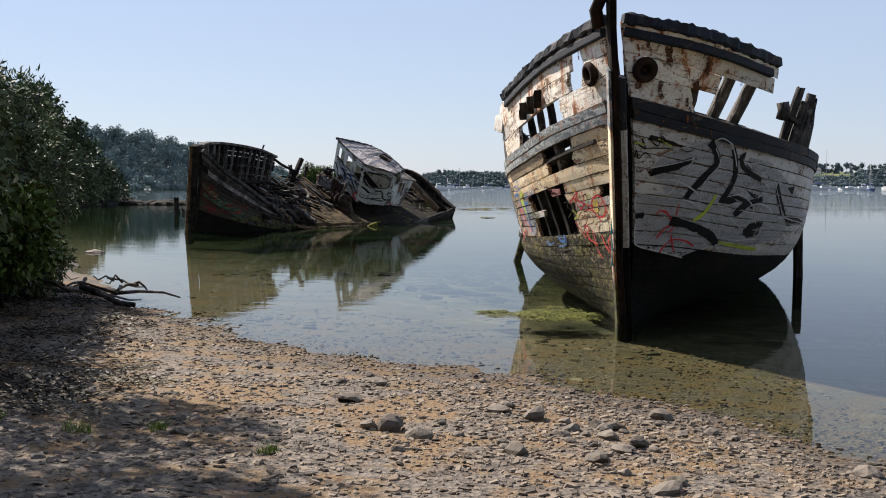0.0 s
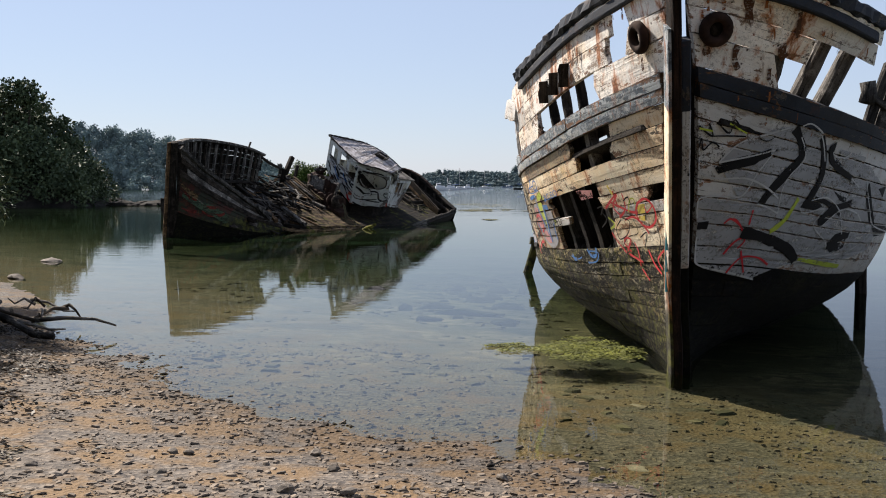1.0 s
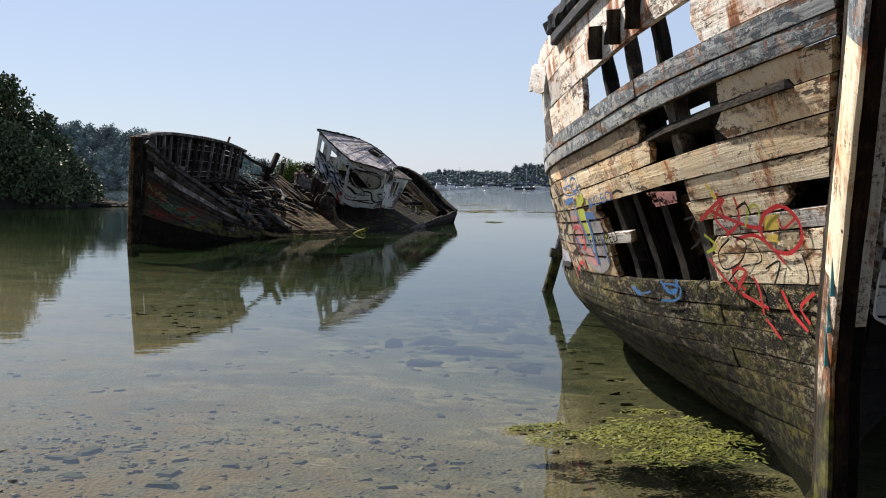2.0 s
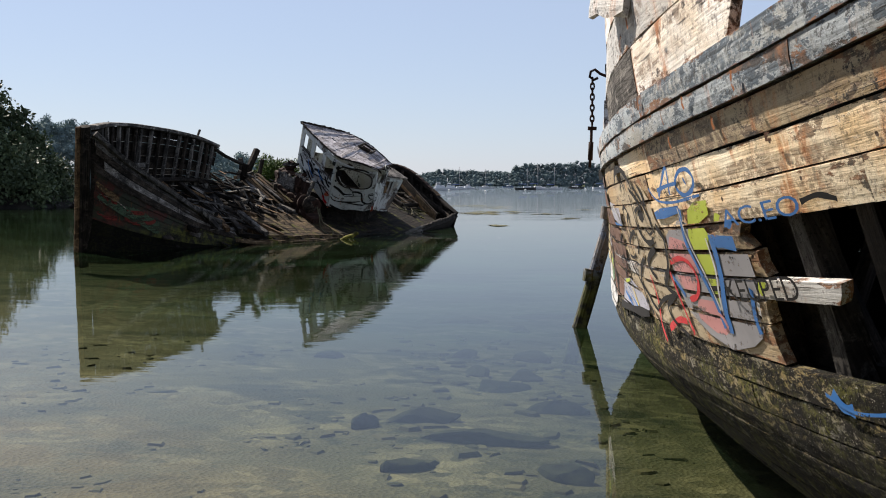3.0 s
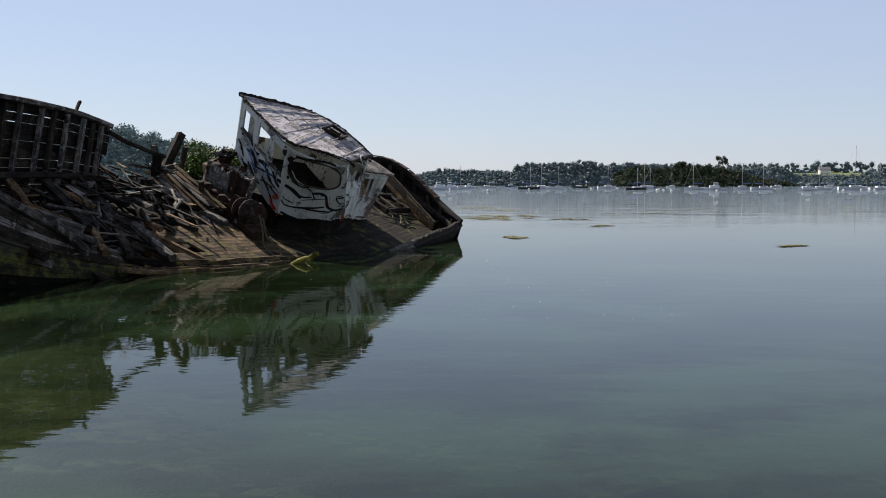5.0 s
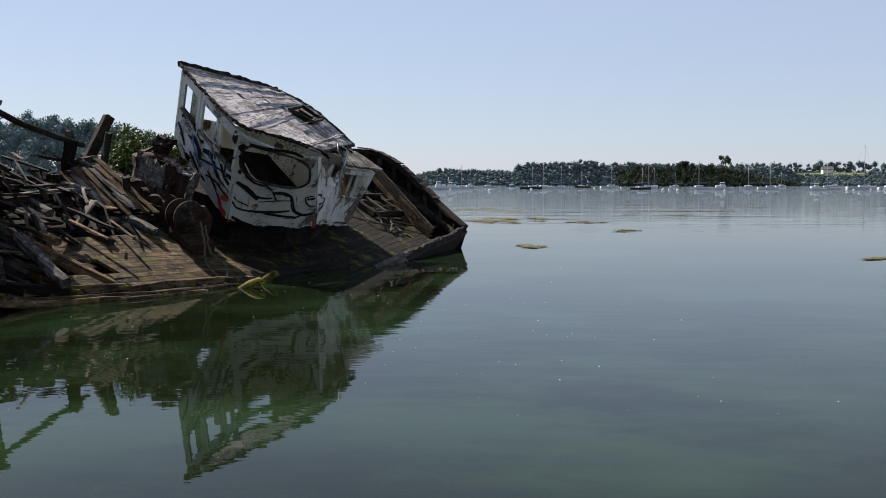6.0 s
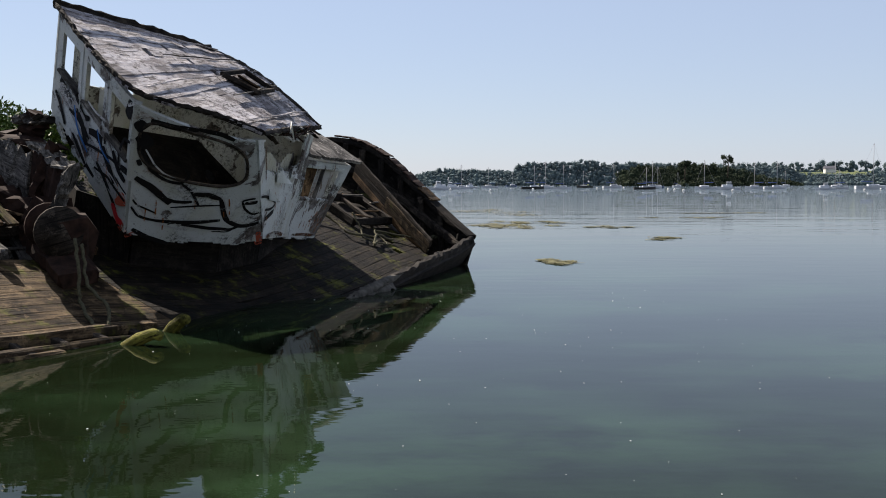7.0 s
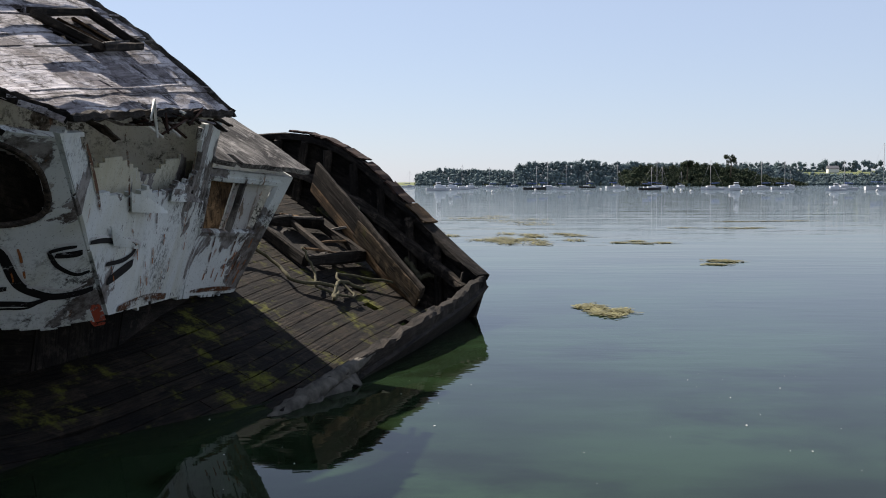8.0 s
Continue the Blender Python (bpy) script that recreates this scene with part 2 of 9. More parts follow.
def crusted(name, dark, pale, moss, amount=0.5):
    """Bottom planking under weed, barnacles and the last of its paint."""
    m = Mat(name, 0.9)
    m.b.inputs["Specular IOR Level"].default_value = 0.12
    way = m.grain()
    rough = m.noise((8, 18, 18), 12, 0.80, 0.3, vec=way)
    c = m.mix(m.ramp(m.noise((2, 22, 22), 7, 0.7, vec=way), 0.42, 0.60), dark, tuple(v * 3.5 for v in dark))
    # scabs of old paint, more of them along the board edges
    scab = m.math("ADD", rough, m.math("MULTIPLY", m.seam(), 0.05))
    c = m.mix(m.ramp(scab, 0.60 - 0.10 * amount, 0.625 - 0.10 * amount, 0, 0.95), c, m.mix(m.ramp(m.noise(2.2, 6, 0.66), 0.42, 0.58), pale, tuple(p * q for p, q in zip(pale, (0.95, 0.78, 0.42)))))
    c = m.mix(m.math("MULTIPLY", m.ramp(m.noise((1.1, 1.1, 1.6), 7, 0.68), 0.47, 0.58), m.ramp(m.noise(20, 9, 0.80), 0.46, 0.53)), c, moss)
    c = m.mix(m.math("MULTIPLY", m.ramp(m.noise(1.5, 7, 0.68), 0.46, 0.58, 0, 0.9), m.ramp(m.noise(15, 9, 0.8), 0.42, 0.52)), c, dark)
    c = m.mix(m.ramp(m.noise(38, 7, 0.80), 0.52, 0.56, 0, 0.9), c, tuple(v * 0.5 for v in dark))
    c = m.mix(m.ramp(m.noise(75, 4, 0.7), 0.63, 0.66, 0, 0.85), c, tuple(min(1, v * 1.6) for v in pale))
    low = m.ramp(m.math("ADD", m.axis(2), m.math("MULTIPLY", m.noise(1.8, 6, 0.65), -1.0)), -0.15, 0.25, 1, 0)
    c = m.mix(m.math("MULTIPLY", low, 0.9), c, m.mix(m.ramp(m.noise(12, 9, 0.80), 0.50, 0.56), dark, tuple(v * 0.6 for v in moss)))
    c = m.mix(1.0, c, m.ramp(m.rand(), 0, 1, 0.6, 1.25), "MULTIPLY")
    m.color(c)
    m.bump(m.math("ADD", m.math("MULTIPLY", rough, 1.2), m.noise(30, 7, 0.75)), 1.0, 0.04)
    return m.m


def roof_skin():
    """Grey weathered boards with the last flakes of a pale roof covering and black cracks."""
    m = Mat("flaking_roof_covering", 0.85)
    way = m.grain()
    g = m.noise((1.8, 24, 24), 8, 0.7, 0.2, vec=way)
    c = m.mix(m.ramp(g, 0.36, 0.64), (0.050, 0.042, 0.041), (0.30, 0.275, 0.28))
    c = m.mix(m.ramp(m.noise(1.1, 6, 0.62), 0.42, 0.62, 0, 0.7), c, (0.10, 0.085, 0.085))
    flake = m.math("MULTIPLY", m.ramp(m.noise((1.5, 1.5, 2.2), 9, 0.72), 0.43, 0.50), m.ramp(m.noise((4, 13, 13), 8, 0.75, vec=way), 0.38, 0.50))
    c = m.mix(m.math("MULTIPLY", flake, 0.85), c, (0.50, 0.475, 0.485))
    c = m.mix(m.ramp(m.noise(7, 8, 0.76), 0.55, 0.62, 0, 0.9), c, (0.030, 0.024, 0.022))
    crack = m.noise((0.8, 42, 42), 5, 0.6, vec=way)
    c = m.mix(m.ramp(crack, 0.60, 0.64, 0, 0.95), c, (0.018, 0.015, 0.014))
    c = m.mix(m.ramp(m.noise(55, 3), 0.60, 0.68, 0, 0.6), c, (0.04, 0.034, 0.032))
    c = m.mix(1.0, c, m.ramp(m.rand(), 0, 1, 0.82, 1.12), "MULTIPLY")
    m.color(c)
    m.bump(m.math("ADD", m.math("ADD", g, m.math("MULTIPLY", crack, -0.8)), m.math("MULTIPLY", flake, 0.7)), 0.9, 0.018)
    return m.m


def plain(name, c, rough=0.7, metal=0.0, vary=0.35, scale=9.0):
    m = Mat(name, rough, metal)
    n = m.noise(scale, 6, 0.6)
    m.color(m.mix(m.ramp(n, 0.3, 0.7), tuple(v * (1 - vary) for v in c), tuple(min(1, v * (1 + vary)) for v in c)))
    m.bump(n, 0.3, 0.01)
    return m.m


WHITE_PAINT = hull_paint("worn_white_paint", (0.80, 0.77, 0.71), worn=0.30, rusty=1.0, grime=0.3, ochre=0.5)
CREAM_PAINT = hull_paint("worn_cream_paint", (0.75, 0.66, 0.49), wood=(0.20, 0.14, 0.085), worn=0.36, rusty=0.85, grime=0.3, ochre=0.8)
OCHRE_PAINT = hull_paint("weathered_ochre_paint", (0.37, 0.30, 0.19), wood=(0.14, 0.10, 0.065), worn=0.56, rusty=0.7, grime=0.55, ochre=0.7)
GREY_PAINT = hull_paint("mildewed_grey_paint", (0.47, 0.465, 0.445), wood=(0.16, 0.12, 0.09), worn=0.4, rusty=0.4, grime=0.8, ochre=0.3)
BLUE_PAINT = hull_paint("worn_blue_paint", (0.33, 0.365, 0.38), wood=(0.055, 0.075, 0.095), worn=0.72, rusty=0.6, grime=0.4, ochre=0.7)
NAVY_PAINT = old_paint("worn_navy_paint", (0.020, 0.026, 0.038), wood=(0.08, 0.07, 0.06), worn=0.25, rusty=0.2, grime=0.3)
# weedy bottom, near-black because the shade under the hull is in its colour
SHADED_SLIME = crusted("weedy_shaded_bottom_planking", (0.0025, 0.0025, 0.002), (0.03, 0.026, 0.017), (0.022, 0.023, 0.006), 0.15)
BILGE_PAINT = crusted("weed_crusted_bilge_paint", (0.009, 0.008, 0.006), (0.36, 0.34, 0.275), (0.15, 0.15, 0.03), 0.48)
GREEN_HULL = old_paint("worn_green_and_red_hull_paint", (0.026, 0.031, 0.019), wood=(0.018, 0.014, 0.010), worn=0.6, rusty=0.3, grime=0.8, patch=(0.06, 0.018, 0.013))
DARK_WOOD = old_wood("dark_wet_timber", (0.009, 0.0075, 0.006), (0.055, 0.044, 0.034))
GREY_WOOD = old_wood("silvered_timber", (0.032, 0.029, 0.026), (0.20, 0.185, 0.165))
BROWN_WOOD = old_wood("brown_weathered_timber", (0.03, 0.018, 0.010), (0.20, 0.125, 0.065))
# two colours of one mossy deck: cabin shade in the first, sunlight in the second
SHADED_DECK_WOOD = old_wood("mossy_shaded_deck_planks", (0.0035, 0.0028, 0.002), (0.023, 0.017, 0.011), 0.66)
SUNLIT_DECK_WOOD = old_wood("mossy_sunlit_deck_planks", (0.020, 0.013, 0.007), (0.16, 0.11, 0.06), 0.72)
RUSTY = plain("rusted_iron", (0.027, 0.014, 0.0095), 0.9, 0.1, 0.75, 9)
# near-black wood: the shade inside hull, hold and cabin is in its colour
SHADE_BLACK = old_wood("shade_black_planking", (0.006, 0.005, 0.0045), (0.03, 0.025, 0.02))
ROOF_SKIN = roof_skin()
CABIN_PAINT = cabin_paint("peeling_white_cabin_paint", (0.54, 0.57, 0.555))
CREAM_PANEL = cabin_paint("yellowed_inner_panel_paint", (0.44, 0.43, 0.34))


# ---- building blocks ----
def spline(pts):
    """A smooth curve through the points; takes 0 to 1."""
    P = [Vector(p) for p in pts]
    n = len(P) - 1

    def at(t):
        x = min(max(t, 0.0), 1.0) * n
        i = min(int(x), n - 1)
        f = x - i
        a, b, c, d = P[max(i - 1, 0)], P[i], P[i + 1], P[min(i + 2, n)]
        return 0.5 * (2 * b + (c - a) * f + (2 * a - 5 * b + 4 * c - d) * f * f + (3 * b - a - 3 * c + d) * f ** 3)
    return at


def lay_grain(me):
    """Keeps, for each point, its place along the longest way of the piece and across it."""
    n = len(me.vertices)
    co = np.empty(n * 3, dtype=np.float32)
    me.vertices.foreach_get("co", co)
    co = co.reshape(n, 3)
    mid = co - co.mean(axis=0)
    axes = np.linalg.eigh(mid.T @ mid)[1][:, ::-1]
    at = me.attributes.new("grain", "FLOAT_VECTOR", "POINT")
    at.data.foreach_set("vector", np.ascontiguousarray(co @ axes, dtype=np.float32).ravel())


def mesh_from(name, verts, faces, mat, smooth=False):
    me = bpy.data.meshes.new(name)
    me.from_pydata([tuple(v) for v in verts], [], faces)
    if len(me.vertices) < 6000:
        lay_grain(me)
    me.materials.append(mat)
    if smooth:
        me.shade_smooth()
    return me


def link(name, me, parent=None, label="", kind=""):
    ob = new(name, me)
    if parent is not None:
        ob.parent = parent
    return tagged(ob, label, kind=kind)


def part(name, bm, mat, parent, label="", smooth=False):
    """One bmesh as one mesh object under a thing or a part."""
    me = bpy.data.meshes.new(name)
    bm.to_mesh(me)
    bm.free()
    lay_grain(me)
    me.materials.append(mat)
    if smooth:
        me.shade_smooth()
    return link(name, me, parent, label)


def thing(name, label, category, group="", at=(0, 0, 0)):
    ob = new(name)
    ob.location = at
    return tagged(ob, label, category, group)


def sheet(P, us, vs, thick, keep=None, both=True):
    """A shell of some thickness over the surface P(u, v), left open where keep says no."""
    nu, nv = len(us), len(vs)
    V = [[P(u, v) for v in vs] for u in us]
    N = [[None] * nv for _ in us]
    for i in range(nu):
        for j in range(nv):
            du = V[min(i + 1, nu - 1)][j] - V[max(i - 1, 0)][j]
            dv = V[i][min(j + 1, nv - 1)] - V[i][max(j - 1, 0)]
            n = du.cross(dv)
            N[i][j] = n.normalized() if n.length > 1e-9 else Vector((0, 0, 1))
    cell = [[keep is None or keep((us[i] + us[i + 1]) / 2, (vs[j] + vs[j + 1]) / 2) for j in range(nv - 1)] for i in range(nu - 1)]
    verts, faces, idx = [], [], {}

    def vid(i, j, k):
        if (i, j, k) not in idx:
            idx[i, j, k] = len(verts)
            verts.append(V[i][j] + N[i][j] * (thick * k))
        return idx[i, j, k]

    def has(i, j):
        return 0 <= i < nu - 1 and 0 <= j < nv - 1 and cell[i][j]
    for i in range(nu - 1):
        for j in range(nv - 1):
            if not cell[i][j]:
                continue
            q = [(i, j), (i + 1, j), (i + 1, j + 1), (i, j + 1)]
            faces.append([vid(a, b, 1) for a, b in q])
            faces.append([vid(a, b, 0) for a, b in reversed(q)])
            for (a, b), (p, r) in zip(((i, j - 1), (i + 1, j), (i, j + 1), (i - 1, j)), ((0, 1), (1, 2), (2, 3), (3, 0))):
                if not has(a, b):
                    faces.append([vid(*q[r], 1), vid(*q[p], 1), vid(*q[p], 0), vid(*q[r], 0)])
    return verts, faces


def span(a, b, n):
    return [a + (b - a) * i / n for i in range(n + 1)]


def beam_mesh(name, p, q, w, h, mat, up=(0, 0, 1), wear=0.1, seg=4, taper=1.0, seed=0):
    """A squared timber from p to q with worn, uneven edges and ragged ends."""
    rnd = random.Random(seed)
    p, q = Vector(p), Vector(q)
    d = (q - p).normalized()
    s = d.cross(Vector(up))
    s = s.normalized() if s.length > 1e-4 else Vector((1, 0, 0))
    t = s.cross(d)
    verts, faces = [], []
    ring = [(-1, -0.7), (-0.7, -1), (0.7, -1), (1, -0.7), (1, 0.7), (0.7, 1), (-0.7, 1), (-1, 0.7)]
    for i in range(seg + 1):
        f = i / seg
        k = 1 + (taper - 1) * f
        bend = (s * rnd.uniform(-1, 1) + t * rnd.uniform(-1, 1)) * wear * 0.25 * w
        for a, b in ring:
            e = d * (rnd.uniform(-1, 1) * wear * 0.9 * w) if i in (0, seg) else Vector()
            verts.append(p + (q - p) * f + bend + e + s * (a * w / 2 * k * (1 + rnd.uniform(-wear, wear))) + t * (b * h / 2 * k * (1 + rnd.uniform(-wear, wear))))
    for i in range(seg):
        for j in range(8):
            a, b = i * 8 + j, i * 8 + (j + 1) % 8
            faces.append((a, a + 8, b + 8, b))
    faces.append(tuple(range(8)))
    faces.append(tuple(reversed(range(seg * 8, seg * 8 + 8))))
    return mesh_from(name, verts, faces, mat)


def beam(name, p, q, w, h, mat, parent=None, label="", **k):
    return link(name, beam_mesh(name, p, q, w, h, mat, **k), parent, label)


def tube_mesh(name, pts, radius, mat, sides=8, closed=False, taper=1.0):
    P = [Vector(p) for p in pts]
    n = len(P)
    verts, faces = [], []
    prev = None
    for i in range(n):
        d = (P[(i + 1) % n] - P[i - 1]) if closed else P[min(i + 1, n - 1)] - P[max(i - 1, 0)]
        d = d.normalized() if d.length > 1e-9 else Vector((0, 0, 1))
        if prev is None:
            prev = d.orthogonal().normalized()
        s = (prev - d * prev.dot(d)).normalized()
        prev = s
        t = d.cross(s)
        r = radius * (1 + (taper - 1) * i / max(n - 1, 1))
        for k in range(sides):
            a = 2 * math.pi * k / sides
            verts.append(P[i] + s * (r * math.cos(a)) + t * (r * math.sin(a)))
    m = n if closed else n - 1
    for i in range(m):
        for k in range(sides):
            a, b = i * sides + k, i * sides + (k + 1) % sides
            c, d2 = ((i + 1) % n) * sides + (k + 1) % sides, ((i + 1) % n) * sides + k
            faces.append((a, b, c, d2))
    if not closed:
        faces.append(tuple(reversed(range(sides))))
        faces.append(tuple(range((n - 1) * sides, n * sides)))
    return mesh_from(name, verts, faces, mat, True)


# ---- ground under beach and water ----
SHORE = [(-200, 140), (-60, 95), (-48, 70), (-30, 42), (-16, 30), (-9.4, 24.5), (-6.6, 20.3), (-4.6, 15.6), (-2.4, 12.35), (-0.83, 10.85), (0.4, 10.25), (1.07, 9.35), (1.81, 8.2), (2.53, 7.15), (3.0, 6.4), (5, 3.5), (10, -3), (25, -20), (60, -60)]


def shore_y(x):
    for (xa, ya), (xb, yb) in zip(SHORE, SHORE[1:]):
        if xa <= x <= xb:
            f = (x - xa) / (xb - xa)
            return ya + (yb - ya) * f
    return SHORE[0][1] if x < SHORE[0][0] else SHORE[-1][1]


def shore_dist(x, y):
    """Metres from the water's edge: plus on land."""
    best = 1e9
    for (xa, ya), (xb, yb) in zip(SHORE, SHORE[1:]):
        dx, dy = xb - xa, yb - ya
        f = min(max(((x - xa) * dx + (y - ya) * dy) / (dx * dx + dy * dy), 0), 1)
        best = min(best, math.hypot(x - xa - f * dx, y - ya - f * dy))
    return best if y < shore_y(x) else -best


def ground_z(x, y):
    d = shore_dist(x, y)
    if d > 0:
        z = 0.075 * d if d < 5 else 0.375 + 0.11 * (d - 5)
        z = min(z, 4.0)
    else:
        z = 0.05 * d if d > -12 else max(-0.6 + 0.02 * (d + 12), -4.0)
    v = Vector((x, y, 0))
    if abs(d) < 40:
        z += 0.05 * noise.noise(v * 0.45) * min(1, abs(d) + 0.2) + 0.018 * noise.noise(v * 1.7) + 0.008 * noise.noise(v * 6)
    return z


def graded(a, b, dense_a, dense_b, step, grow=1.35):
    xs, s, x = [], step, dense_a
    while x > a:
        xs.append(x)
        s *= grow
        x -= s
    xs = [a] + xs[::-1]
    n = int((dense_b - dense_a) / step)
    xs += [dense_a + (dense_b - dense_a) * i / n for i in range(1, n + 1)]
    s, x = step, dense_b + step * grow
    while x < b:
        xs.append(x)
        s *= grow
        x += s
    return xs + [b]


def ground_material():
    m = Mat("shingle_sand_and_depth_tinted_silt", 0.85)
    big, mid = m.noise(0.55, 4), m.noise(2.2, 5, 0.6)
    sand = m.mix(m.noise(60, 3), (0.118, 0.076, 0.038), (0.168, 0.111, 0.059))
    peb = m.cells(28)
    grit = m.mix(m.ramp(m.axis(0, peb), 0, 1), (0.04, 0.035, 0.032), (0.165, 0.14, 0.115))
    edge = m.cells(28, "Distance")
    c = m.mix(m.ramp(m.math("ADD", mid, m.math("MULTIPLY", big, 0.6)), 0.72, 0.86), sand, grit)
    wet = m.ramp(m.axis(2), 0.0, 0.10, 0.55, 1.0)
    c = m.mix(1.0, c, wet, "MULTIPLY")
    silt = m.mix(m.noise(1.1, 5), (0.037, 0.036, 0.021), (0.072, 0.068, 0.046))
    bed = m.cells(7)
    silt = m.mix(m.ramp(m.noise(0.9, 4), 0.42, 0.6, 0, 0.75), silt, m.mix(m.axis(0, bed), (0.03, 0.028, 0.02), (0.20, 0.175, 0.125)))
    silt = m.mix(m.ramp(m.noise(3.2, 6, 0.65), 0.57, 0.66, 0, 0.8), silt, (0.06, 0.055, 0.03))
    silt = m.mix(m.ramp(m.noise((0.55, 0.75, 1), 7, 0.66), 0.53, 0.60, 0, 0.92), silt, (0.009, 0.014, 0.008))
    # deeper bed dimmed and greened: the water's own tint put into its colour
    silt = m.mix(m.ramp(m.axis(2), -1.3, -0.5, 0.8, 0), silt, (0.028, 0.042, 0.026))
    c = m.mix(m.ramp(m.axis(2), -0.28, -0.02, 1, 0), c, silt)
    m.color(c)
    m.bump(m.math("ADD", edge, m.math("MULTIPLY", m.noise(90, 3), 0.4)), 0.7, 0.02)
    return m.m


gx = graded(-3000, 3000, -9, 8, 0.14)
gy = graded(-60, 4000, 2, 32, 0.16)
gv = [(x, y, ground_z(x, y)) for y in gy for x in gx]
gn = len(gx)
gf = [(j * gn + i, j * gn + i + 1, (j + 1) * gn + i + 1, (j + 1) * gn + i) for j in range(len(gy) - 1) for i in range(gn - 1)]
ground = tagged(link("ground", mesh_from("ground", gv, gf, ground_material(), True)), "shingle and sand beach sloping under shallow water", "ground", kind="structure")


def water_material():
    m = Mat("calm_green_water")
    # how far off the shore: the bed sinks away with it
    off = m.math("MINIMUM", m.math("ADD", m.dot((0.68, 0.735, 0)), -10.43), m.math("ADD", m.dot((0.82, 0.57, 0)), -6.16))
    m.n.remove(m.b)
    out = m.n["Material Output"]
    gloss, clear, murk = m.n.new("ShaderNodeBsdfGlossy"), m.n.new("ShaderNodeBsdfTransparent"), m.n.new("ShaderNodeBsdfDiffuse")
    gloss.inputs["Roughness"].default_value = 0.015
    m.put(clear.inputs["Color"], m.mix(m.ramp(off, 1.5, 13), (0.90, 0.92, 0.76), (0.40, 0.54, 0.33)))
    tone = (0.0060, 0.0098, 0.0038)
    m.put(murk.inputs["Color"], m.mix(m.ramp(m.noise((0.20, 0.26, 1), 4, 0.62), 0.40, 0.60), tone, m.mix(m.ramp(m.noise((0.42, 0.55, 1), 6, 0.66), 0.47, 0.60, 0, 0.9), (0.0170, 0.0345, 0.0150), tone)))
    facing = m.n.new("ShaderNodeLayerWeight")
    facing.inputs["Blend"].default_value = 0.5
    gleam = m.math("ADD", m.math("MULTIPLY", m.math("POWER", facing.outputs["Facing"], 6.1), 0.96), 0.015)
    rip = m.math("ADD", m.noise((0.9, 2.4, 1), 3, 0.5), m.math("MULTIPLY", m.noise((5, 11, 1), 2, 0.5), 0.12))
    calm = m.ramp(m.noise((0.05, 0.12, 1), 3), 0.35, 0.65, 0.25, 1.0)
    far = m.math("ADD", m.ramp(m.axis(1), 50, 110, 0.0034, 0.012), m.ramp(m.axis(1), 110, 320, 0, 0.035))
    swell = m.math("MULTIPLY", m.noise((0.05, 0.32, 1), 4, 0.6), m.ramp(m.axis(1), 55, 230, 0.0, 0.30))
    bump = m.n.new("ShaderNodeBump")
    bump.inputs["Distance"].default_value = 1.0
    m.put(bump.inputs["Strength"], 1.0)
    m.put(bump.inputs["Height"], m.math("ADD", m.math("MULTIPLY", m.math("MULTIPLY", rip, calm), far), swell))
    for s in (gloss, facing):
        m.l.new(bump.outputs[0], s.inputs["Normal"])
    body, top = m.n.new("ShaderNodeMixShader"), m.n.new("ShaderNodeMixShader")
    m.put(body.inputs[0], m.ramp(off, 2, 17, 0.03, 0.88))
    m.l.new(clear.outputs[0], body.inputs[1])
    m.l.new(murk.outputs[0], body.inputs[2])
    m.l.new(gleam, top.inputs[0])
    m.l.new(body.outputs[0], top.inputs[1])
    m.l.new(gloss.outputs[0], top.inputs[2])
    m.l.new(top.outputs[0], out.inputs["Surface"])
    return m.m


WATER = water_material()
tagged(link("water", mesh_from("water", [(-3000, -60, 0), (3000, -60, 0), (3000, 4000, 0), (-3000, 4000, 0)], [(0, 1, 2, 3)], WATER)), "calm clear green estuary water with faint ripples", "water", kind="structure")


